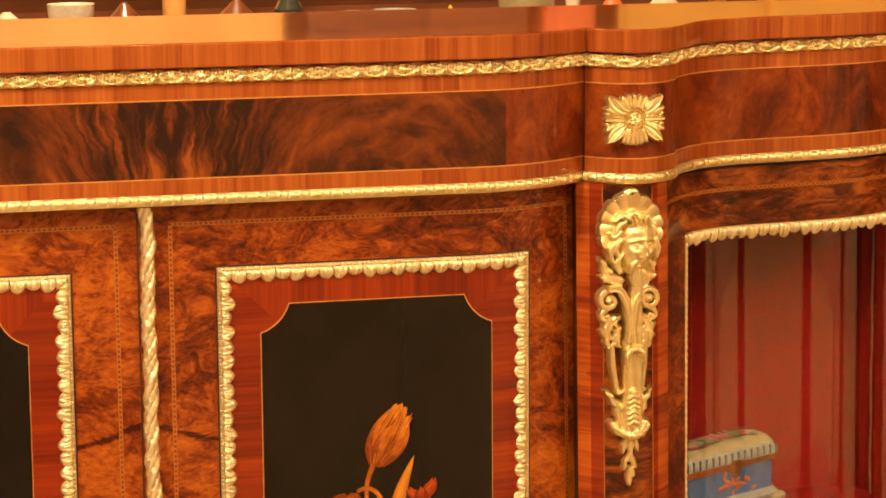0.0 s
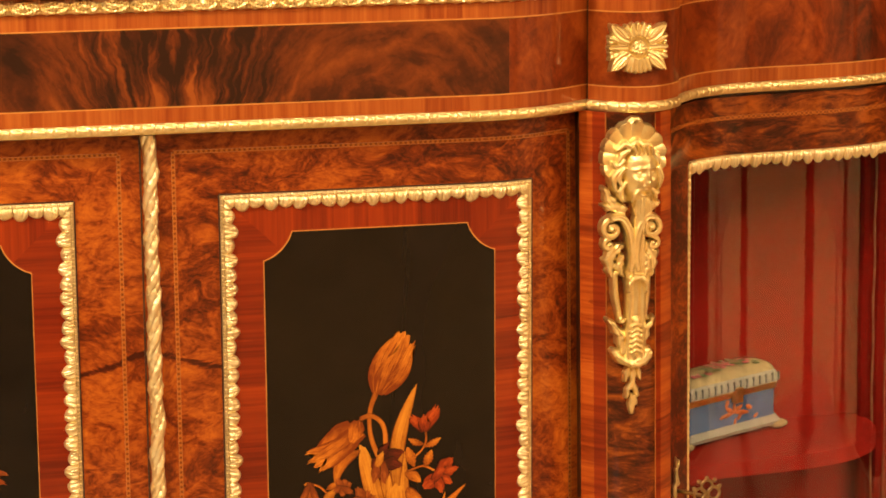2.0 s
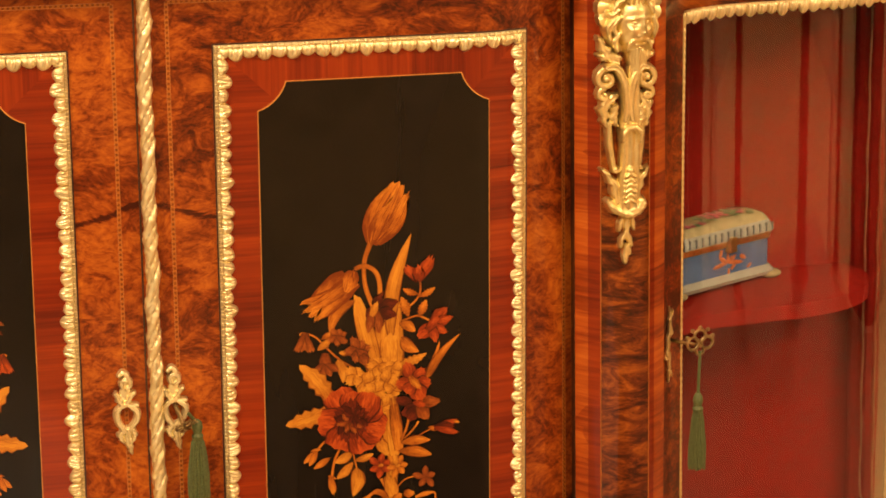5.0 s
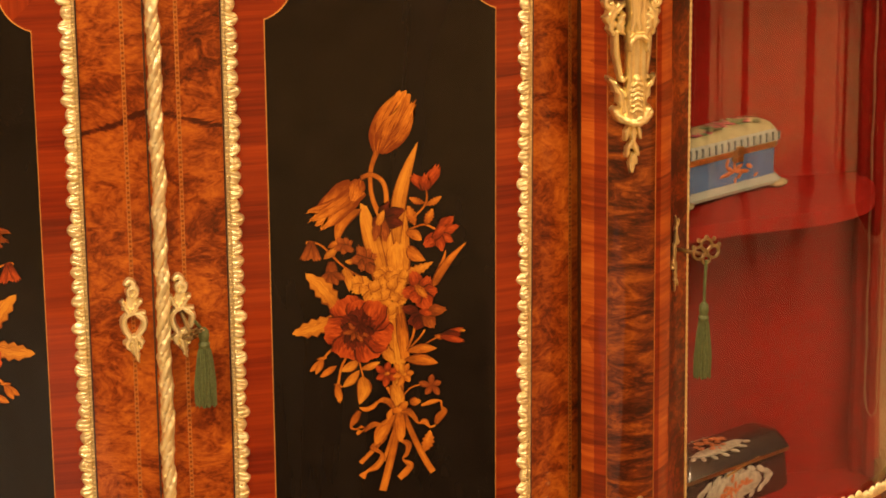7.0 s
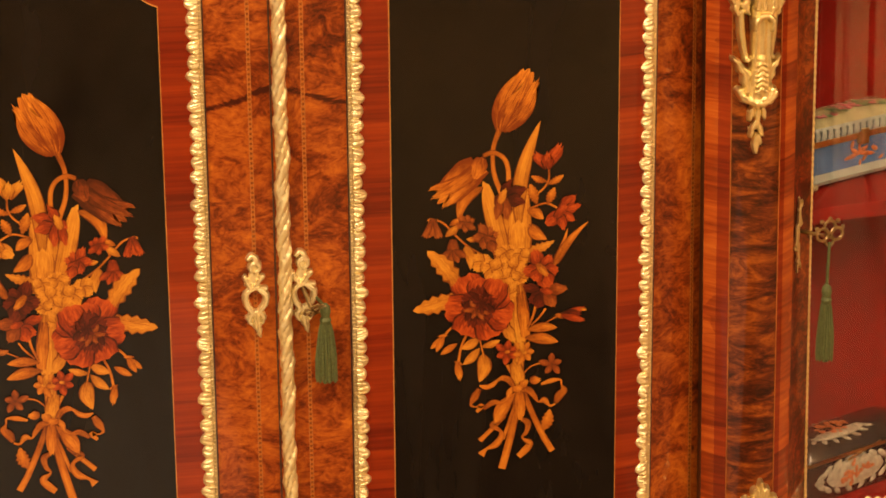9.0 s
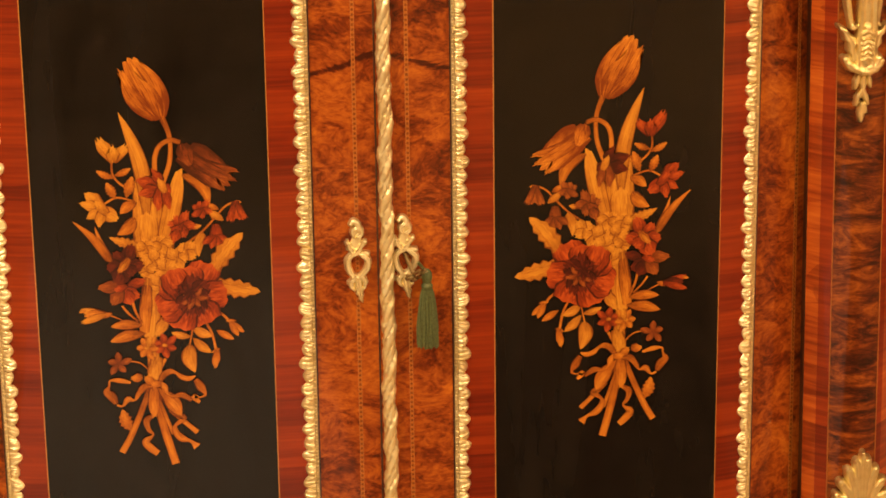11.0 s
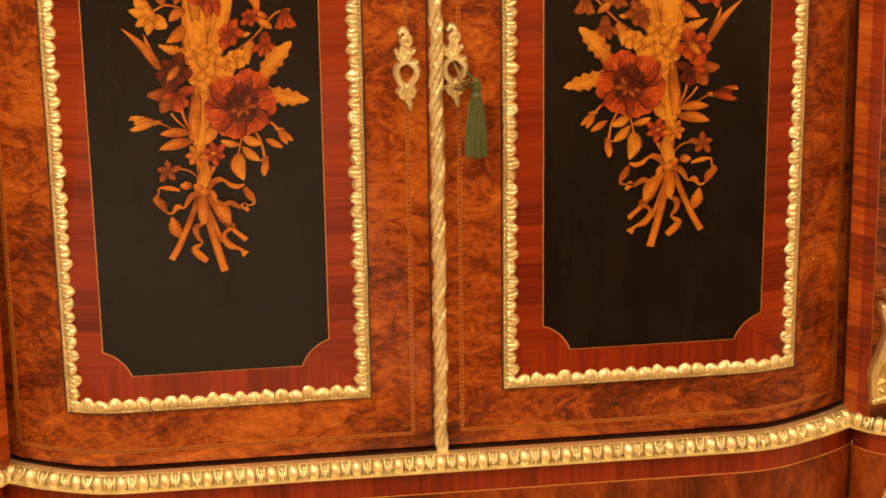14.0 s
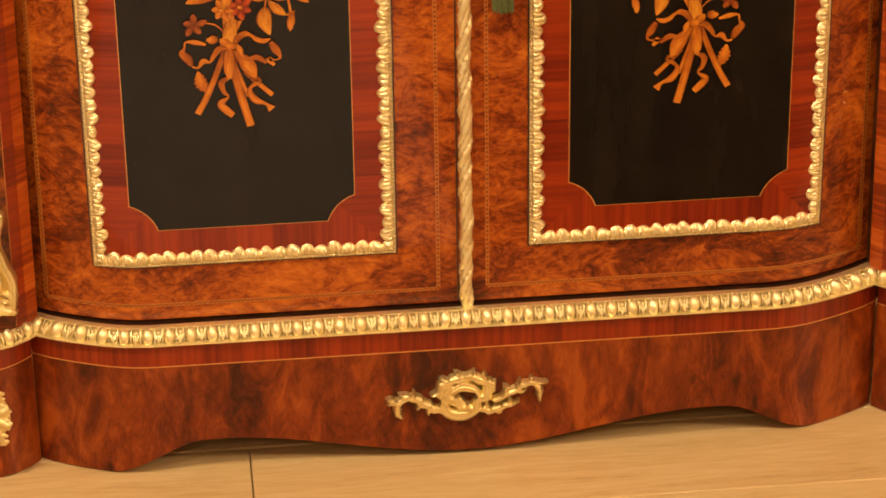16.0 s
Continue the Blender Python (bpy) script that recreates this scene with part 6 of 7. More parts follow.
def apron_mount():
    """Rococo cartouche with trailing leaf sprays."""
    c = Casting(-0.085, 0.085, -0.030, 0.032)
    for pts, w, fl, lb in (
            ([(-0.0195, 0.0100), (-0.0260, -0.0035), (-0.0195, -0.0185), (-0.0050, -0.0225), (0.0075, -0.0165), (0.0105, -0.0055)], [0.0050, 0.0060, 0.0066, 0.0068, 0.0060, 0.0040], 2, 0),
            ([(-0.0265, 0.0135), (-0.0155, 0.0165), (0.0000, 0.0200), (0.0155, 0.0145), (0.0250, 0.0095), (0.0260, 0.0030)], [0.0040, 0.0058, 0.0066, 0.0058, 0.0052, 0.0022], 2, 6),
            ([(-0.0155, 0.0050), (-0.0050, 0.0100), (0.0075, 0.0055), (0.0115, -0.0060)], [0.0046, 0.0062, 0.0052, 0.0040], 3, 0),
            ([(-0.0200, 0.0000), (-0.0130, -0.0060), (-0.0050, -0.0120), (0.0020, -0.0150)], [0.0066, 0.0080, 0.0080, 0.0050], 0, 3),
            ([(0.0105, -0.0040), (0.0190, -0.0030), (0.0200, 0.0080)], [0.0050, 0.0060, 0.0050], 2, 0),
            ([(0.0000, 0.0210), (0.0050, 0.0240), (0.0078, 0.0270)], [0.0034, 0.0026, 0.0012], 0, 2),
            ([(-0.0265, 0.0140), (-0.0290, 0.0050), (-0.0360, 0.0020)], [0.0030, 0.0034, 0.0014], 0, 0),
            ([(0.0085, -0.0140), (0.0220, -0.0190), (0.0360, -0.0150), (0.0520, -0.0105)], [0.0046, 0.0054, 0.0050, 0.0014], 2, 5),
            ([(0.0270, -0.0080), (0.0440, 0.0000), (0.0550, 0.0075), (0.0690, 0.0096), (0.0805, 0.0090)], [0.0034, 0.0044, 0.0042, 0.0034, 0.0014], 2, 5),
            ([(0.0520, 0.0040), (0.0530, 0.0140)], [0.0036, 0.0010], 0, 2),
            ([(0.0690, 0.0090), (0.0730, -0.0020), (0.0725, -0.0118)], [0.0024, 0.0046, 0.0012], 2, 3),
            ([(0.0360, -0.0040), (0.0372, 0.0034)], [0.0026, 0.0008], 0, 0),
            ([(-0.0240, -0.0165), (-0.0365, -0.0120), (-0.0470, -0.0050), (-0.0570, 0.0010), (-0.0700, -0.0025), (-0.0800, -0.0050)], [0.0050, 0.0060, 0.0060, 0.0058, 0.0040, 0.0012], 2, 7),
            ([(-0.0540, 0.0010), (-0.0535, 0.0080)], [0.0044, 0.0010], 0, 2),
            ([(-0.0690, -0.0050), (-0.0705, -0.0140), (-0.0660, -0.0215)], [0.0046, 0.0060, 0.0018], 2, 3),
            ([(-0.0460, -0.0060), (-0.0510, -0.0120)], [0.0046, 0.0016], 0, 2)):
        c.stroke(pts, [q * 1.04 for q in w], 0.0060, 0.0022, fl, 0.0012, round(lb * 0.7), 0.42)
    # small leaves springing from the stems
    for x, z, a, ln in ((0.0160, -0.0170, 0.9, 0.010), (0.0280, -0.0170, -0.9, 0.008), (0.0380, -0.0140, 0.8, 0.010), (0.0400, -0.0010, 1.6, 0.010), (0.0480, 0.0030, -0.4, 0.011), (0.0620, 0.0085, 0.9, 0.008), (0.0660, 0.0090, -0.7, 0.010),
                        (-0.0300, -0.0150, 1.9, 0.011), (-0.0360, -0.0120, 4.0, 0.009), (-0.0450, -0.0060, 2.0, 0.010), (-0.0620, -0.0010, 2.1, 0.009), (-0.0640, -0.0020, 3.9, 0.011), (-0.0740, -0.0035, 2.4, 0.008), (-0.0200, 0.0140, 2.2, 0.010), (-0.0080, 0.0200, 1.9, 0.008), (0.0140, 0.0150, 0.9, 0.010), (0.0220, 0.0100, 0.2, 0.008)):
        c.stroke([(x, z), (x + 0.55 * ln * math.cos(a), z + 0.55 * ln * math.sin(a)), (x + ln * math.cos(a + 0.35), z + ln * math.sin(a + 0.35))], [0.0024, 0.0030, 0.0006], 0.0045, 0.0030, 2, 0.0007)
    c.pierce(0.0030, -0.0010, 0.0060, 0.0044)
    c.pierce(-0.0310, -0.0055, 0.0042, 0.0046)
    return c.shape()


def place(name, shape, x, y, z, label, voxel=0.0007, parent=CAB, rounds=2):
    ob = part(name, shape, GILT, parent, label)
    ob.location = (x, y, z)
    return fused(ob, voxel, rounds) if voxel else ob


for side in (1, -1):
    place("rosette_mount", rosette(), side * 0.4575, -0.0045, 1.0150, "square gilt flower rosette", 0)
    place("mask_mount", mask_mount(), side * 0.4540, -0.0020, 0.8120, "tall gilt bronze bearded mask mount with husk drop", 0)
    place("foot_mount", foot_mount(), side * 0.4615, -0.0020, 0.1800, "gilt acanthus mount at the pilaster foot", 0)
    place("plinth_mount", plinth_mount(), side * 0.4640, -0.0120, 0.0730, "gilt leaf mount on the plinth block", 0.0008)
place("apron_mount", apron_mount(), 0.0, -0.0245, 0.0700, "gilt rococo cartouche with leaf sprays", 0)


# ---- the curved glazed ends ----
G_LOW, G_HIGH = 0.2430, 0.8900


def glazed_end(side):
    line = end_line(0.004, side)
    line = [(0.5015, 0.0265)] + line if side > 0 else line + [(-0.5015, 0.0265)]
    edge = line[:9] if side > 0 else line[-9:]
    glass_run = line[8:] if side > 0 else line[:-8]
    d = strip("glass_door", line, LEDGE + 0.004, G_LOW, -0.014, 0.0, BURL_DARK, label="curved glazed walnut door")
    strip("top_rail", line, G_HIGH, DOOR_TOP, -0.014, 0.0, BURL_PIL, d)
    strip("stile", edge, G_LOW, G_HIGH, -0.014, 0.0, BURL_DARK, d)
    back = line[-3:] if side > 0 else line[:3]
    strip("stile", back, G_LOW, G_HIGH, -0.014, 0.0, BURL_DARK, d)
    for z in (0.929,):
        strip("chequered_line", line, z - 0.0020, z + 0.0020, -0.002, 0.0004, CHEQUER, d)
    pane = strip("pane", glass_run, G_LOW, G_HIGH, -0.0080, -0.0055, GLASS, d, "clear bent glass", 80)
    pane.visible_shadow = False
    s = Shape()
    e = edge[-1] if side > 0 else edge[0]
    n = 500
    s.tube([(e[0], e[1] - 0.0005, G_LOW + (G_HIGH - G_LOW) * k / n) for k in range(n + 1)], [0.0015 + 0.0008 * abs(math.sin(math.pi * 90 * k / n)) for k in range(n + 1)], 8)
    part("gilt_slip", s, GILT, d, "thin beaded gilt slip", 60)
    for z, up in ((G_HIGH, -1), (G_LOW, 1)):
        s = Shape()
        s.sweep(glass_run, [(-0.002, z - 0.002), (0.0020, z - 0.002), (0.0024, z + 0.002), (-0.002, z + 0.002)])
        length, get = along(glass_run)

        def at(dd, w, out, z=z, up=up, get=get):
            (x, y), (nx, ny) = get(dd)
            return (x + nx * out, y + ny * out, z + up * w)

        def tongue(u):
            k = int(u)
            return -0.0022, 0.0062 + 0.0012 * math.sin(2.1 * k) + (0.0052 + 0.0010 * math.sin(k * 2.7)) * abs(math.sin(math.pi * u)) ** 0.6

        def body(u, t):
            k, cc = int(u), abs(math.sin(math.pi * u))
            f = u - k
            lap = 0.0018 * (f if k % 3 else 1 - f) ** 1.4 * math.sin(math.pi * (0.16 + 0.80 * t))
            return 0.0014 + 0.0024 * math.sin(math.pi * (0.16 + 0.80 * t)) * (0.5 + 0.5 * cc) + lap - 0.0016 * math.exp(-(cc / 0.18) ** 2) + 0.0006 * math.cos(6 * math.pi * u + 2 * t + k)

        relief_band(s, at, length, length / round(length / 0.0118), tongue, body, 22, 9)
        part("gilt_leaf_border", s, PALE_GILT, d, "cast gilt leaf edging", 60)
    # lining, floor and shelf
    x0 = PIL_END
    inner = end_line(0.030, side)
    s = Shape()
    s.box(*sorted((side * x0, side * 0.826)), 0.286, 0.291, 0.206, 0.930)
    part("back_lining", s, VELVET, CAB, "red velvet lining")
    s = Shape()
    s.box(*sorted((side * (x0 - 0.008), side * (x0 - 0.002))), 0.060, 0.286, 0.206, 0.930)
    part("side_lining", s, VELVET, CAB)
    for name, z0, z1, fr in (("cabinet_floor", 0.2060, 0.2200, 0.022), ("shelf", 0.5520, 0.5680, 0.032)):
        run = end_line(fr, side)
        run = [p for p in run if p[1] < 0.284 and abs(p[0]) > x0 + 0.012]
        pts = run + ([(run[-1][0], 0.285), (side * x0, 0.285), (side * x0, run[0][1])] if side > 0 else [(side * x0, run[-1][1]), (side * x0, 0.285), (run[0][0], 0.285)])
        s = Shape()
        s.slab(pts, z0, z1)
        part(name, s, VELVET, CAB, "velvet-covered serpentine shelf" if name == "shelf" else "")
    s = Shape()
    s.slab([p for p in end_line(0.010, side)] + [(side * 0.838, 0.290), (side * x0, 0.290)] if side > 0 else [p for p in end_line(0.010, side)] + [(side * x0, 0.290), (side * 0.838, 0.290)], 0.930, FRIEZE + 0.002)
    part("cabinet_ceiling", s, DARK, CAB)
    # gathered velvet at the outer end, edged with gold braid
    for q, (px, py) in enumerate(((0.808, 0.272), (0.820, 0.258))):
        s = Shape()
        s.tube([(side * px, py, 0.221 + 0.0417 * k) for k in range(17)], [0.010 + 0.0016 * math.sin(1.3 * k + q) for k in range(17)], 10)
        part("velvet_fold", s, VELVET, CAB)
    loop = [(0.8085, 0.2555, 0.310 + 0.014 * (42 - k)) for k in range(43)] + [(0.811, 0.2535, 0.297), (0.8145, 0.2505, 0.293), (0.818, 0.2475, 0.299)] + [(0.8195, 0.2460, 0.310 + 0.014 * k) for k in range(43)]
    s = Shape()
    s.tube([(side * (x + 0.0006 * math.sin(70 * z)), y, z) for x, y, z in loop], [0.0012 + 0.0003 * math.sin(2.3 * k) for k in range(len(loop))], 6)
    part("gold_braid", s, BRAID, CAB, "gold braid looped at its lower end")
    return d


GLASS_R = glazed_end(1)
GLASS_L = glazed_end(-1)


def splay():
    """The cabinet widens a little towards its foot, outside the doors' panels."""
    def out(x, z):
        low = min(1.05, max(0.0, (FRIEZE - z) / 0.79))
        side = min(1.0, max(0.0, (abs(x) - 0.370) / 0.040))
        return math.copysign(0.0085 * low * low * side, x)

    for ob in CAB.children_recursive:
        if ob.name.startswith(("top", "frieze", "upper_", "lower_")):
            continue
        if ob.location.length > 0:
            ob.location.x += out(ob.location.x, ob.location.z)
        else:
            for v in ob.data.vertices:
                v.co.x += out(v.co.x, v.co.z)


splay()


# ---- keys and tassels ----
CORD = plain("green_silk", (0.085, 0.105, 0.035), 0.65, 0, 0, 0.35, 500, 0.3)
STEEL = plain("dark_key_metal", (0.36, 0.27, 0.14), 0.35, 1.0, 0, 0.3, 200, 0.2)


def tassel(name, x, y, z, length, width, cord_from, label):
    t = thing(name, label, "tassel", (x, y, z))
    s = Shape()
    rel = [Vector(p) - Vector((x, y, z)) for p in cord_from]
    s.tube(rel, 0.0016, 6)
    part("cord", s, CORD, t)
    s = Shape()
    s.lathe([(0.002, 0.008), (0.0045, 0.005), (0.0052, 0.0), (0.0040, -0.005), (0.0056, -0.008), (0.0045, -0.012)], n=14)
    part("tassel_head", s, CORD, t)
    s = Shape()
    m, rows = 96, 14
    for i in range(rows + 1):
        u = i / rows
        rx, ry = 0.0040 + (width * 0.5 - 0.0040) * min(1, u * 1.6) ** 0.6, 0.0036 + (width * 0.34 - 0.0036) * min(1, u * 1.6) ** 0.6
        for k in range(m):
            a = 2 * math.pi * k / m
            f = 1 + 0.10 * math.sin(19 * a + 2.0 * u) + 0.05 * math.sin(31 * a - 3.0 * u)
            s.v.append((rx * f * math.cos(a), ry * f * math.sin(a), -0.010 - length * u * (1 - 0.03 * math.sin(11 * a) * u)))
    s.f += [(i * m + k, i * m + (k + 1) % m, (i + 1) * m + (k + 1) % m, (i + 1) * m + k) for i in range(rows) for k in range(m)] + [tuple(rows * m + k for k in range(m))]
    part("skirt", s, CORD, t, "hanging silk threads")
    return t


def key(name, x, y, z, turn, label, droop=0.0, face=0.0, size=1.0):
    k = thing(name, label, "key", (x, y, z))
    k.rotation_euler = (droop, 0, turn)
    s = Shape()
    s.tube([(0, 0.012, 0), (0, -0.018, 0)], 0.0021, 10)
    part("shank", s, STEEL, k)
    s = Shape()
    for cx, cz, r in ((-0.0062, 0.0022, 0.0050), (0.0062, 0.0022, 0.0050), (0, 0.0085, 0.0048), (0, -0.0035, 0.0035)):
        s.tube([(cx + r * math.cos(a), -0.022, cz + r * math.sin(a)) for a in (2 * math.pi * i / 12 for i in range(13))], 0.0013, 6)
    for a in range(5):
        c = radians(20 + 35 * a)
        s.ball((0.0118 * math.cos(c), -0.022, 0.0035 + 0.0112 * math.sin(c)), (0.0020, 0.0014, 0.0020), None, 6, 4)
    ca, sa = math.cos(face), math.sin(face)
    s.v = [(size * (px * ca - (py + 0.022) * sa), -0.022 + size * (px * sa + (py + 0.022) * ca), size * pz) for px, py, pz in s.v]
    part("bow", s, STEEL, k, "pierced key bow")
    return k


key("door_key", 0.0215, -0.003, 0.5540, 0.35, "old brass key standing in the walnut door's lock", 0.75, 0.0, 0.9)
tassel("tassel", 0.0385, -0.0165, 0.5380, 0.058, 0.019, [(0.0300, -0.020, 0.5540), (0.0345, -0.019, 0.5480), (0.0385, -0.0165, 0.5430)], "green silk key tassel hanging from a door key")
key("cabinet_key", 0.5260, 0.0360, 0.5690, 0.70, "ornate brass key standing in the glazed door's lock", 0.0, -0.55, 1.25)
tassel("tassel", 0.5385, 0.0170, 0.5135, 0.060, 0.0165, [(0.5400, 0.0180, 0.5640), (0.5390, 0.0172, 0.5400), (0.5385, 0.0170, 0.5180)], "green silk key tassel hanging before the curved glass")
s = Shape()
c = Casting(-0.010, 0.010, -0.042, 0.042, 0.0006)
c.stroke([(0, 0.038), (0.0015, 0.020), (-0.001, 0.0), (0.0012, -0.020), (0, -0.038)], [0.0010, 0.0030, 0.0040, 0.0030, 0.0010], 0.0030, 0.001, 2, 0.0006, 6, 0.35)
for sg in (-1, 1):
    c.curl(sg * 0.0035, 0.0120 * sg, 0.0034, 1.0, math.pi / 2, sg, 0.0016, 0.0030, 0.001)
    c.stroke([(0, 0.026 * sg), (0.0035, 0.030 * sg), (0.0045, 0.034 * sg)], [0.0020, 0.0018, 0.0008], 0.0028, 0.001)
s = c.shape()
s.v = [(0.5130 + x, 0.0345 + y + 0.9 * x, 0.5680 + z) for x, y, z in s.v]
part("escutcheon", s, GILT, GLASS_R, "narrow gilt lock plate")


# ---- caskets in the glazed end ----
BLUE = plain("blue_enamel", (0.070, 0.14, 0.30), 0.25, 0, 0.8, 0.25, 40)
CREAM = plain("cream_porcelain", (0.40, 0.35, 0.19), 0.2, 0, 0.9, 0.25, 60)
RIM_BLUE = plain("pale_blue_porcelain", (0.32, 0.34, 0.30), 0.22, 0, 0.9, 0.15, 80)
FLUTE = plain("grey_blue_glaze", (0.17, 0.19, 0.19), 0.25, 0, 0.8, 0.3, 200)
PINK = plain("painted_rose", (0.50, 0.10, 0.14), 0.3, 0, 0.6, 0.4, 200)
LEAFG = plain("painted_leaf", (0.12, 0.22, 0.09), 0.3, 0, 0.6, 0.4, 200)
RUST = plain("painted_rust", (0.45, 0.13, 0.03), 0.3, 0, 0.6, 0.4, 200)
BRASS = plain("brass_band", (0.75, 0.48, 0.14), 0.3, 1.0, 0, 0.2, 200)
INK = plain("black_enamel", (0.012, 0.010, 0.010), 0.18, 0, 0.9, 0.2, 60)
IVORY = plain("ivory_enamel", (0.40, 0.36, 0.27), 0.25, 0, 0.8, 0.35, 160)
WHITE = plain("white_enamel", (0.70, 0.62, 0.50), 0.25, 0, 0.8, 0.15, 100)


def rounded_rect(w, d, r, z, n=5):
    pts = []
    for cx, cy, a0 in ((w / 2 - r, -d / 2 + r, -90), (w / 2 - r, d / 2 - r, 0), (-w / 2 + r, d / 2 - r, 90), (-w / 2 + r, -d / 2 + r, 180)):
        pts += [(cx + r * math.cos(radians(a0 + 90 * k / n)), cy + r * math.sin(radians(a0 + 90 * k / n)), z) for k in range(n + 1)]
    return pts


def loft(rings):
    s = Shape()
    m = len(rings[0])
    s.add([p for r in rings for p in r], [(i * m + k, i * m + (k + 1) % m, (i + 1) * m + (k + 1) % m, (i + 1) * m + k) for i in range(len(rings) - 1) for k in range(m)] + [tuple(range(m))[::-1], tuple((len(rings) - 1) * m + k for k in range(m))])
    return s


def spray(s, at, n, r, seed, flat="z"):
    """Small painted dabs round a point, raised a hair from the glaze."""
    rnd = random.Random(seed)
    for k in range(n):
        a, q = rnd.uniform(0, 6.28), r * math.sqrt(rnd.random())
        e = (0.003 + 0.003 * rnd.random(), 0.0022 + 0.002 * rnd.random())
        if flat == "z":
            s.ball((at[0] + q * math.cos(a), at[1] + 0.6 * q * math.sin(a), at[2] - 3.2 * q * q), (e[0], e[1], 0.0008), Matrix.Rotation(a, 3, "Z"), 7, 4)
        else:
            s.ball((at[0] + q * math.cos(a), at[1], at[2] + 0.45 * q * math.sin(a)), (e[0], 0.0007, e[1] * 0.7), Matrix.Rotation(a, 3, "Y"), 7, 4)


def blue_casket():
    t = thing("porcelain_casket", "blue and cream porcelain casket painted with roses, on a velvet shelf", "box", (0.6230, 0.2330, 0.5680))
    t.rotation_euler = (0, 0, radians(28))
    w, d = 0.156, 0.052
    part("body", loft([rounded_rect(w - 0.010, d - 0.010, 0.010, 0.008), rounded_rect(w - 0.004, d - 0.004, 0.010, 0.012), rounded_rect(w - 0.008, d - 0.008, 0.010, 0.017), rounded_rect(w - 0.008, d - 0.008, 0.010, 0.046)]), BLUE, t, "blue ground")
    part("foot_rim", loft([rounded_rect(w, d, 0.010, 0.006), rounded_rect(w + 0.003, d + 0.003, 0.010, 0.010), rounded_rect(w - 0.006, d - 0.006, 0.010, 0.0165)]), RIM_BLUE, t)
    for sx in (-1, 1):
        for sy in (-1, 1):
            s = Shape()
            s.ball((sx * (w / 2 - 0.004), sy * (d / 2 - 0.004), 0.0052), (0.013, 0.010, 0.0052))
            part("foot", s, CREAM, t)
    s = Shape()
    for deg, ln in ((90, 0.011), (150, 0.013), (30, 0.013), (188, 0.020), (-8, 0.020)):
        a = radians(deg)
        s.ball((0.004 + 0.6 * ln * math.cos(a), -d / 2 + 0.0036, 0.029 + 0.6 * ln * 0.8 * math.sin(a)), (ln * 0.62, 0.0007, 0.0026), Matrix.Rotation(-a, 3, "Y"), 8, 4)
    part("painted_flower", s, RUST, t)
    part("brass_rim", loft([rounded_rect(w - 0.005, d - 0.005, 0.010, 0.046), rounded_rect(w - 0.004, d - 0.004, 0.010, 0.0535)]), BRASS, t)
    lid = part("lid", loft([rounded_rect(w - 0.005, d + 0.001, 0.010, 0.0535), rounded_rect(w - 0.004, d + 0.002, 0.012, 0.0600), rounded_rect(w - 0.010, d - 0.004, 0.012, 0.0665)]), RIM_BLUE, t, "fluted pale blue lid rim")
    part("lid_top", loft([rounded_rect(w - 0.010, d - 0.004, 0.012, 0.0665), rounded_rect(w - 0.016, d - 0.014, 0.012, 0.0725), rounded_rect(w - 0.046, d - 0.032, 0.008, 0.0780), rounded_rect(w - 0.090, d - 0.046, 0.002, 0.0795)]), CREAM, lid)
    s = Shape()
    for k in range(15):
        s.box(-w / 2 + 0.010 * (k + 0.6), -w / 2 + 0.010 * (k + 0.6) + 0.0014, -d / 2 - 0.0022, -d / 2, 0.0550, 0.0640)
    part("lid_flute", s, FLUTE, lid)
    for name, mat, seed, at in (("painted_rose", PINK, 3, (-0.005, -0.006, 0.0800)), ("painted_rose", PINK, 8, (-0.040, -0.012, 0.0765)), ("painted_leaf", LEAFG, 5, (0.016, -0.006, 0.0795)), ("painted_leaf", LEAFG, 6, (-0.022, -0.010, 0.0795)), ("painted_rose", PINK, 13, (0.024, -0.004, 0.0790)), ("painted_leaf", LEAFG, 15, (-0.048, -0.008, 0.0760)), ("painted_leaf", LEAFG, 17, (0.040, -0.008, 0.0770))):
        s = Shape()
        spray(s, at, 18, 0.017, seed)
        part(name, s, mat, lid)
    s = Shape()
    spray(s, (0.004, -d / 2 + 0.0036, 0.027), 9, 0.040, 4, "y")
    part("painted_spray", s, RUST, t)
    s = Shape()
    s.box(0.000, 0.010, -d / 2 - 0.004, -d / 2 + 0.004, 0.041, 0.057)
    part("clasp", s, BRASS, t)


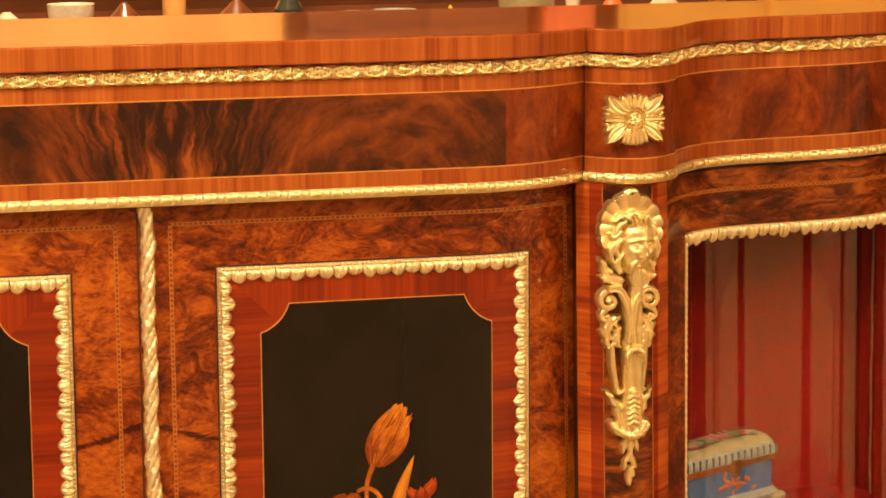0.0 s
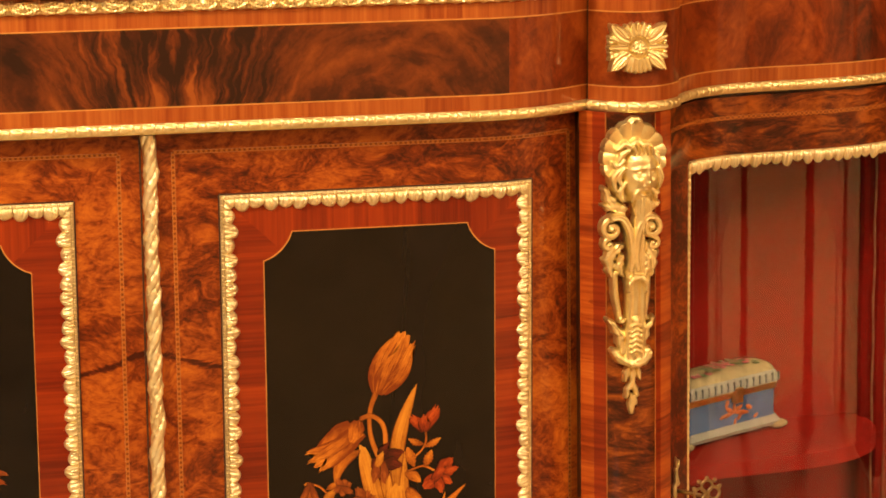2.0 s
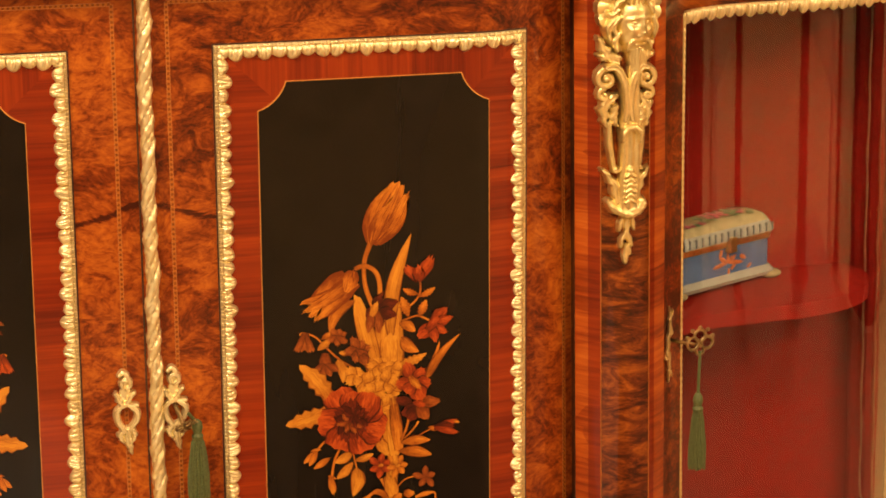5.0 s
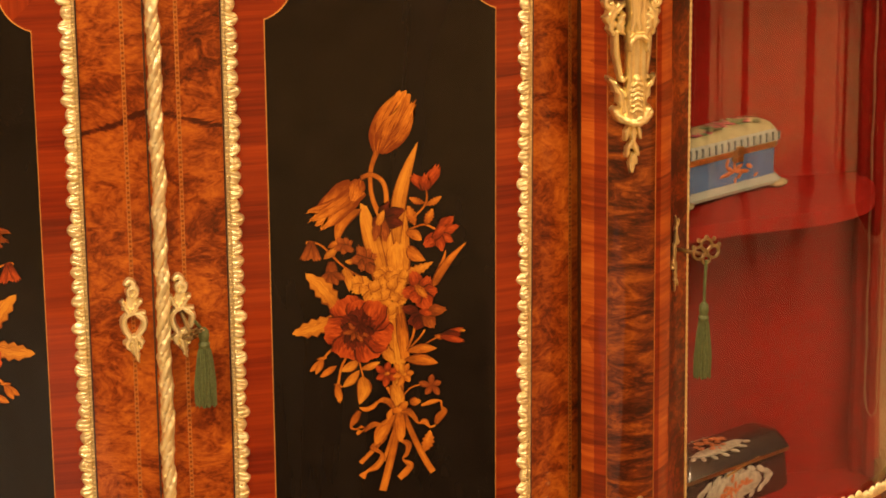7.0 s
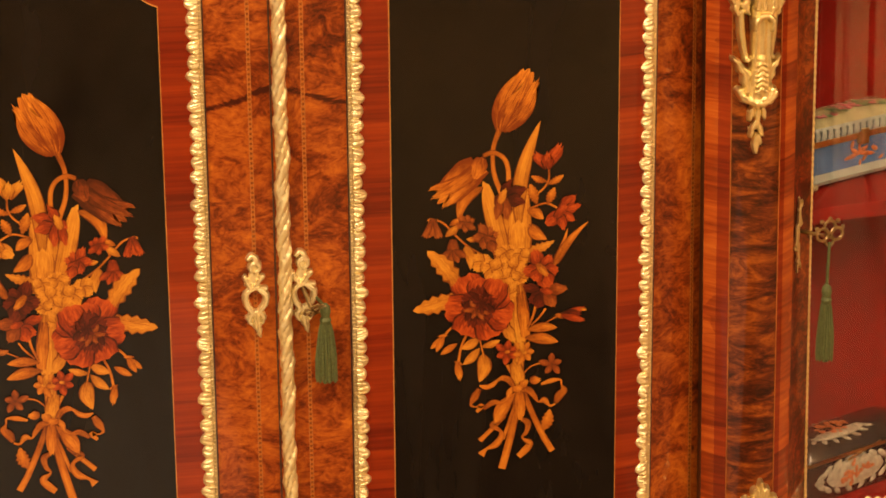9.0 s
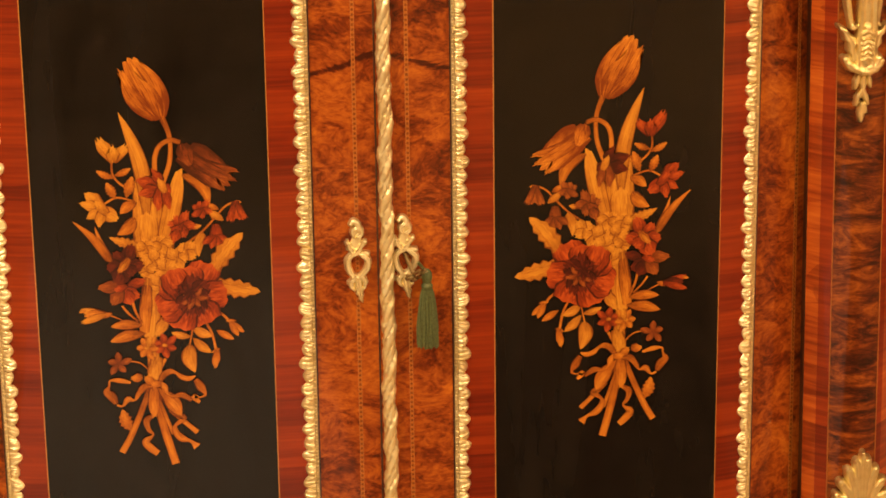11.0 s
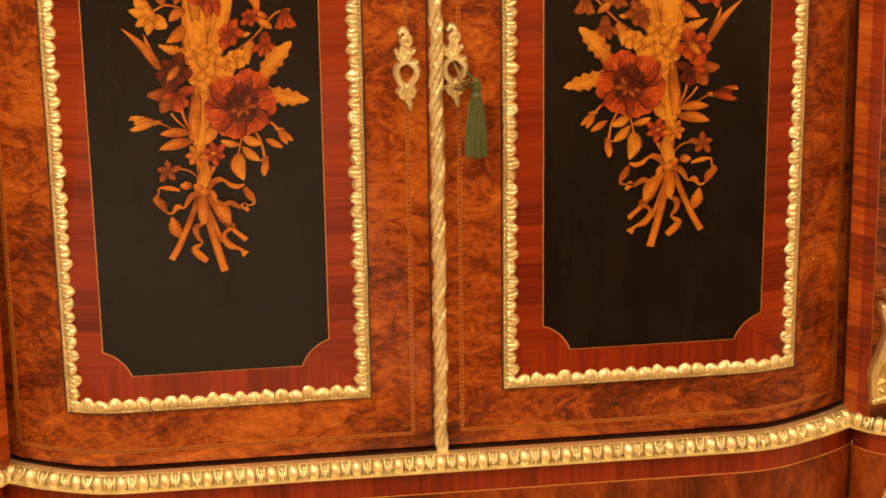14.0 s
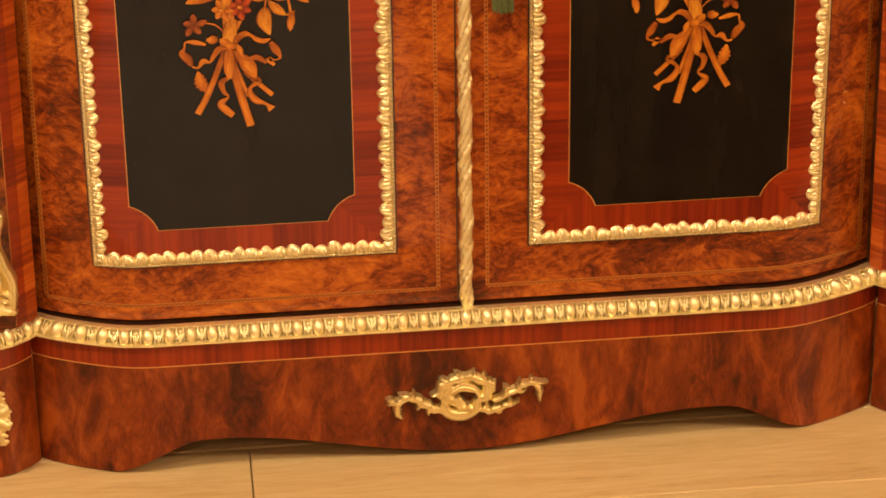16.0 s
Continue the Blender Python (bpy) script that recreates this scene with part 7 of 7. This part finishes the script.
def black_casket():
    t = thing("enamel_casket", "black enamel casket with white floral cartouches under the shelf", "box", (0.6340, 0.2280, 0.2200))
    t.rotation_euler = (0, 0, radians(28))
    w, d = 0.178, 0.058
    part("body", loft([rounded_rect(w - 0.006, d - 0.006, 0.012, 0.0), rounded_rect(w, d, 0.012, 0.006), rounded_rect(w - 0.006, d - 0.006, 0.012, 0.046)]), INK, t)
    part("brass_rim", loft([rounded_rect(w, d, 0.012, 0.046), rounded_rect(w, d, 0.012, 0.050)]), BRASS, t)
    lid = part("lid", loft([rounded_rect(w, d, 0.012, 0.050), rounded_rect(w - 0.006, d - 0.006, 0.014, 0.058), rounded_rect(w - 0.022, d - 0.018, 0.012, 0.068), rounded_rect(w - 0.060, d - 0.036, 0.006, 0.073)]), INK, t)
    s = Shape()
    s.lathe([(0.048, 0.0), (0.048, 0.0016), (0.036, 0.0034), (0.001, 0.0040)], (-0.022, -0.004, 0.0690), 28, 1.0, 0.46)
    for k in range(20):
        a = 2 * math.pi * k / 20
        s.ball((-0.022 + 0.052 * math.cos(a), -0.004 + 0.024 * math.sin(a), 0.0700 - 0.003 * math.sin(a) ** 2), (0.0070, 0.0034, 0.0016), Matrix.Rotation(a, 3, "Z"), 8, 4)
    c = part("cartouche", s, IVORY, lid, "white scalloped cartouche with flowers")
    s = Shape()
    spray(s, (-0.022, -0.004, 0.0742), 34, 0.026, 12)
    part("painted_spray", s, RUST, lid)
    s = Shape()
    m = Matrix.Rotation(radians(90), 3, "X")
    s.ball((-0.006, -d / 2 + 0.0015, 0.024), (0.046, 0.0022, 0.018), None, 28, 6)
    for k in range(18):
        a = 2 * math.pi * k / 18
        s.ball((-0.006 + 0.056 * math.cos(a), -d / 2 + 0.0015, 0.024 + 0.017 * math.sin(a)), (0.0085, 0.0020, 0.0040), Matrix.Rotation(0.6 * math.sin(2 * a), 3, "Y"), 8, 4)
    part("front_cartouche", s, IVORY, t, "white scrolled cartouche with flowers")
    s = Shape()
    spray(s, (-0.006, -d / 2 - 0.0004, 0.024), 26, 0.028, 9, "y")
    part("painted_spray", s, RUST, t)
    s = Shape()
    s.tube([(-0.020, -d / 2 - 0.001, 0.042), (0.030, -d / 2 - 0.002, 0.052)], 0.0012, 6)
    part("brass_stay", s, BRASS, t)


blue_casket()
black_casket()


# ---- the saleroom behind the cabinet ----
SATINWOOD = plain("satinwood", (0.78, 0.42, 0.13), 0.35, 0, 0.4, 0.28, 9)
MAHOGANY = plain("mahogany", (0.16, 0.045, 0.014), 0.35, 0, 0.5, 0.35, 9)
CORAL = plain("coral_lacquer", (0.75, 0.17, 0.06), 0.35, 0, 0.4, 0.08, 12)
LEMON = plain("lemon_glaze", (0.75, 0.50, 0.04), 0.3, 0, 0.6, 0.1, 30)
SLATE = plain("dark_green_glaze", (0.03, 0.04, 0.03), 0.25, 0, 0.7, 0.2, 30)


def case_piece(name, label, category, x0, x1, y0, y1, height, mat, doors):
    t = thing(name, label, category, ((x0 + x1) / 2, (y0 + y1) / 2, 0))
    w, d = x1 - x0, y1 - y0
    part("body", loft([rounded_rect(w, d, 0.01, 0.08), rounded_rect(w, d, 0.01, height)]), mat, t)
    part("plinth", loft([rounded_rect(w + 0.03, d + 0.03, 0.01, 0.0), rounded_rect(w + 0.02, d + 0.02, 0.01, 0.08)]), MAHOGANY, t)
    part("cornice", loft([rounded_rect(w, d, 0.01, height), rounded_rect(w + 0.06, d + 0.06, 0.02, height + 0.06)]), mat, t)
    for k in range(doors):
        s = Shape()
        a = -w / 2 + w * k / doors
        s.box(a + 0.012, a + w / doors - 0.012, -d / 2 - 0.018, -d / 2 + 0.002, 0.14, height - 0.05)
        dd = part("door", s, mat, t)
        s = Shape()
        s.ball((a + w / doors - 0.045, -d / 2 - 0.028, 1.05), (0.012, 0.012, 0.012))
        part("knob", s, BRASS, dd)


def back_room():
    case_piece("sideboard", "low dark mahogany sideboard against the tall furniture behind", "sideboard", -0.70, 2.20, 1.98, 2.28, 0.98, MAHOGANY, 5)
    case_piece("wardrobe", "tall golden satinwood wardrobe in the room behind", "wardrobe", -1.15, 0.54, 2.35, 2.85, 2.05, SATINWOOD, 3)
    case_piece("bookcase", "dark mahogany bookcase in the room behind", "bookcase", 0.58, 1.00, 2.35, 2.80, 1.95, MAHOGANY, 2)
    case_piece("lacquer_cabinet", "coral red lacquer cabinet in the room behind", "cabinet", 1.03, 1.13, 2.35, 2.75, 1.60, CORAL, 1)
    case_piece("gilt_cabinet", "gilded display cabinet in the room behind", "cabinet", 1.17, 2.30, 2.35, 2.80, 1.80, BRASS, 4)
    t = thing("side_table", "dark mahogany side table crowded with small wares", "table", (0.75, 1.62, 0))
    part("tabletop", loft([rounded_rect(1.95, 0.42, 0.02, 0.79), rounded_rect(1.97, 0.44, 0.02, 0.81), rounded_rect(1.95, 0.42, 0.02, 0.82)]), MAHOGANY, t)
    s = Shape()
    s.box(-0.92, 0.92, -0.17, 0.17, 0.70, 0.79)
    part("apron", s, MAHOGANY, t)
    for sx in (-0.88, 0.88):
        for sy in (-0.15, 0.15):
            s = Shape()
            s.lathe([(0.018, 0), (0.022, 0.02), (0.016, 0.10), (0.028, 0.42), (0.022, 0.60), (0.030, 0.70)], (sx, sy, 0), 10)
            part("leg", s, MAHOGANY, t)

    def ware(name, label, x, h, r, mat, kind, y=1.60):
        t = thing(name, label, name.split("_")[-1], (x, y, 0.82))
        prof = {"vase": [(0.7, 0), (0.75, 0.04), (0.4, 0.12), (0.95, 0.45), (1.0, 0.62), (0.45, 0.86), (0.65, 1.0)],
                "post": [(1.5, 0), (1.5, 0.05), (0.9, 0.08), (0.9, 0.94), (1.2, 0.96), (1.2, 1.0)],
                "jar": [(0.8, 0), (1.0, 0.1), (1.0, 0.7), (0.7, 0.8), (0.75, 0.84), (0.3, 0.95), (0.1, 1.0)],
                "fruit": [(0.3, 0), (0.9, 0.15), (1.0, 0.45), (0.75, 0.8), (0.2, 0.97), (0.05, 1.0)],
                "bowl": [(0.5, 0), (0.5, 0.08), (0.3, 0.5), (0.5, 0.62), (1.0, 0.92), (1.02, 1.0), (0.9, 0.98)]}[kind]
        s = Shape()
        s.lathe([(q * r, z * h) for q, z in prof], n=20)
        part("body", s, mat, t)

    ware("china_tureen", "white china tureen on the crowded side table", -0.01, 0.19, 0.055, WHITE, "jar")
    ware("china_bowl", "white footed china bowl on the side table", 0.085, 0.20, 0.035, WHITE, "bowl")
    ware("wooden_jar", "dark turned wooden jar on the side table", 0.165, 0.20, 0.042, MAHOGANY, "jar")
    ware("wooden_post", "golden wooden post stand on the side table", 0.240, 0.33, 0.020, SATINWOOD, "post")
    ware("wooden_jar", "dark turned wooden jar on the side table", 0.335, 0.20, 0.050, MAHOGANY, "jar")
    ware("green_jar", "dark green glazed jar on the side table", 0.415, 0.22, 0.030, SLATE, "jar")
    ware("brass_vase", "polished brass vase on the side table", 0.470, 0.17, 0.024, BRASS, "vase")
    ware("china_vase", "small white china vase on the side table", 0.515, 0.18, 0.020, WHITE, "vase")
    ware("stone_bowl", "pale stone footed bowl on the side table", 0.580, 0.18, 0.034, RIM_BLUE, "bowl")
    ware("ceramic_lemon", "yellow ceramic lemon on a stack at the side table", 0.668, 0.185, 0.020, LEMON, "fruit")
    ware("china_bowl", "cream footed china bowl on the side table", 0.790, 0.195, 0.045, CREAM, "bowl")
    ware("china_vase", "white china vase on the side table", 0.865, 0.21, 0.024, WHITE, "vase")
    ware("coral_jar", "coral red lidded jar on the side table", 0.930, 0.20, 0.030, CORAL, "jar")
    ware("china_tureen", "white china tureen on the side table", 1.015, 0.20, 0.045, WHITE, "jar")
    for k in range(6):
        ware("brass_vase", "polished brass vase in a row on the side table", 1.10 + 0.085 * k, 0.185 + 0.012 * (k % 3), 0.028, BRASS, "vase")


back_room()


# ---- floor boards ----
def boards():
    """Oak boards: those near the cabinet one by one, the rest of the room's floor joined."""
    rnd = random.Random(3)
    width, far, k = 0.145, Shape(), 0
    y = -0.127 - 33 * width
    while y < 4.9:
        x = -3.95
        if k == 33:
            x = -0.2185 - 3 * 1.35 + 0.31
        while x < 3.9:
            ln = min((1.04 if x < -3.9 else 1.35) if k == 33 else rnd.uniform(0.9, 1.7), 4.0 - x)
            near = -1.0 < y < 0.7 and x < 1.8 and x + ln > -1.8
            s = Shape() if near else far
            e = 0.0006
            x0, x1, y0, y1, h, b = x + e, x + ln - e, y + e, y + width - e, rnd.uniform(-0.0004, 0), 0.0012
            s.add([(x0, y0, -0.012), (x1, y0, -0.012), (x1, y1, -0.012), (x0, y1, -0.012), (x0, y0, h - b), (x1, y0, h - b), (x1, y1, h - b), (x0, y1, h - b),
                   (x0 + b, y0 + b, h), (x1 - b, y0 + b, h), (x1 - b, y1 - b, h), (x0 + b, y1 - b, h)],
                  [(3, 2, 1, 0), (0, 1, 5, 4), (1, 2, 6, 5), (2, 3, 7, 6), (3, 0, 4, 7), (4, 5, 9, 8), (5, 6, 10, 9), (6, 7, 11, 10), (7, 4, 8, 11), (8, 9, 10, 11)])
            if near:
                part("board", s, OAK, FLOOR)
            x += ln
        y += width
        k += 1
    tagged(part("far_boards", far, OAK, FLOOR), "oak boards across the rest of the room", kind="stuff")


boards()


# ---- unseen, added for the glass and panels to mirror: rugs, chests, torcheres, a post ----
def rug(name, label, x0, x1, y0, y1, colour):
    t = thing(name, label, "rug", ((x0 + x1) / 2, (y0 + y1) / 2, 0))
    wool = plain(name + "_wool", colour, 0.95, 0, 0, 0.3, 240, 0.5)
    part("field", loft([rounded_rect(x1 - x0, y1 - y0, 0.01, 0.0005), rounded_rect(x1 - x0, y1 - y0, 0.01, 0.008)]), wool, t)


def chest(x, y, turn):
    t = thing("chest_of_drawers", "tall dark mahogany chest of drawers with brass knobs, unseen, added for the glass to mirror", "chest", (x, y, 0))
    t.rotation_euler = (0, 0, turn)
    part("body", loft([rounded_rect(0.62, 0.42, 0.01, 0.08), rounded_rect(0.62, 0.42, 0.01, 1.25)]), DARK, t)
    part("top", loft([rounded_rect(0.66, 0.46, 0.015, 1.25), rounded_rect(0.66, 0.46, 0.015, 1.28)]), DARK, t)
    part("plinth", loft([rounded_rect(0.65, 0.45, 0.01, 0.0), rounded_rect(0.64, 0.44, 0.01, 0.08)]), DARK, t)
    for k in range(5):
        s = Shape()
        s.box(-0.285, 0.285, -0.222, -0.208, 0.11 + 0.225 * k, 0.31 + 0.225 * k)
        d = part("drawer", s, DARK, t)
        for kx in (-0.17, 0.17):
            s = Shape()
            s.ball((kx, -0.232, 0.21 + 0.225 * k), (0.014, 0.012, 0.014))
            part("knob", s, BRASS, d)


def pedestal(x, y):
    """A slender turned torchere on a small square foot; unseen, added for reflections."""
    t = thing("torchere", "slender dark mahogany torchere beside the carpet, unseen, added for a dark streak in the glass", "stand", (x, y, 0.008 if x < 2.6 else 0.0), "torcheres beside the cabinet")
    s = Shape()
    s.box(-0.06, 0.06, -0.06, 0.06, 0.0005, 0.03)
    part("plinth", s, MAHOGANY, t)
    s = Shape()
    s.lathe([(0.056, 0.03), (0.058, 0.05), (0.048, 0.08), (0.045, 0.40), (0.040, 0.95), (0.044, 1.30), (0.052, 1.34)], n=24)
    part("column", s, MAHOGANY, t)
    s = Shape()
    s.lathe([(0.052, 1.34), (0.085, 1.355), (0.088, 1.365), (0.084, 1.375)], n=28)
    part("top", s, MAHOGANY, t)


# placed out of view to draw dark upright streaks in the bent glass
pedestal(2.06, -1.62)
pedestal(2.72, -1.17)


def post(x, y):
    """A plain square post, painted white, from floor to ceiling; unseen, added for its reflection."""
    s = Shape()
    s.box(x - 0.035, x + 0.035, y - 0.035, y + 0.035, 0.14, 2.60)
    ob = tagged(part("post", s, WHITE), "white square post from floor to ceiling, unseen, added for a pale streak in the glass", "post", kind="structure")
    for z0, z1, r in ((0.0005, 0.14, 0.045), (2.60, 2.699, 0.045)):
        s = Shape()
        s.box(x - r, x + r, y - r, y + r, z0, z1)
        part("block", s, WHITE, ob)


# invented post: its reflection makes the pale upright strip in the glass
post(2.69, -1.39)
# unseen rug, added so the right panel mirrors dark and the base gets less bounce
rug("rug", "dark woven wool rug before the credenza, unseen, added to darken the panel's reflection", 0.06, 0.86, -1.70, -0.46, (0.045, 0.022, 0.018))
# pale and unseen: added to put a grey haze on the left panel
rug("runner", "off-white wool runner before the credenza, unseen, added for the left panel's grey haze", -0.95, 0.05, -1.70, -0.46, (0.66, 0.69, 0.74))
# unseen carpet, its colour set for the veil in the lower glass
rug("carpet", "faded rose wool carpet beside the credenza, unseen, added for the lower glass to mirror", 0.90, 2.60, -1.95, 0.30, (0.42, 0.230, 0.160))
# added out of view so the top of the left panel mirrors black
rug("hearth_rug", "near-black wool rug in mid-room, unseen, added to darken the left panel's upper reflection", -1.10, 0.36, -3.70, -2.35, (0.020, 0.015, 0.013))
# unseen chests, added to darken the outer end of the glass
for y in (-0.42, 0.26):
    chest(2.90, y, radians(-90))
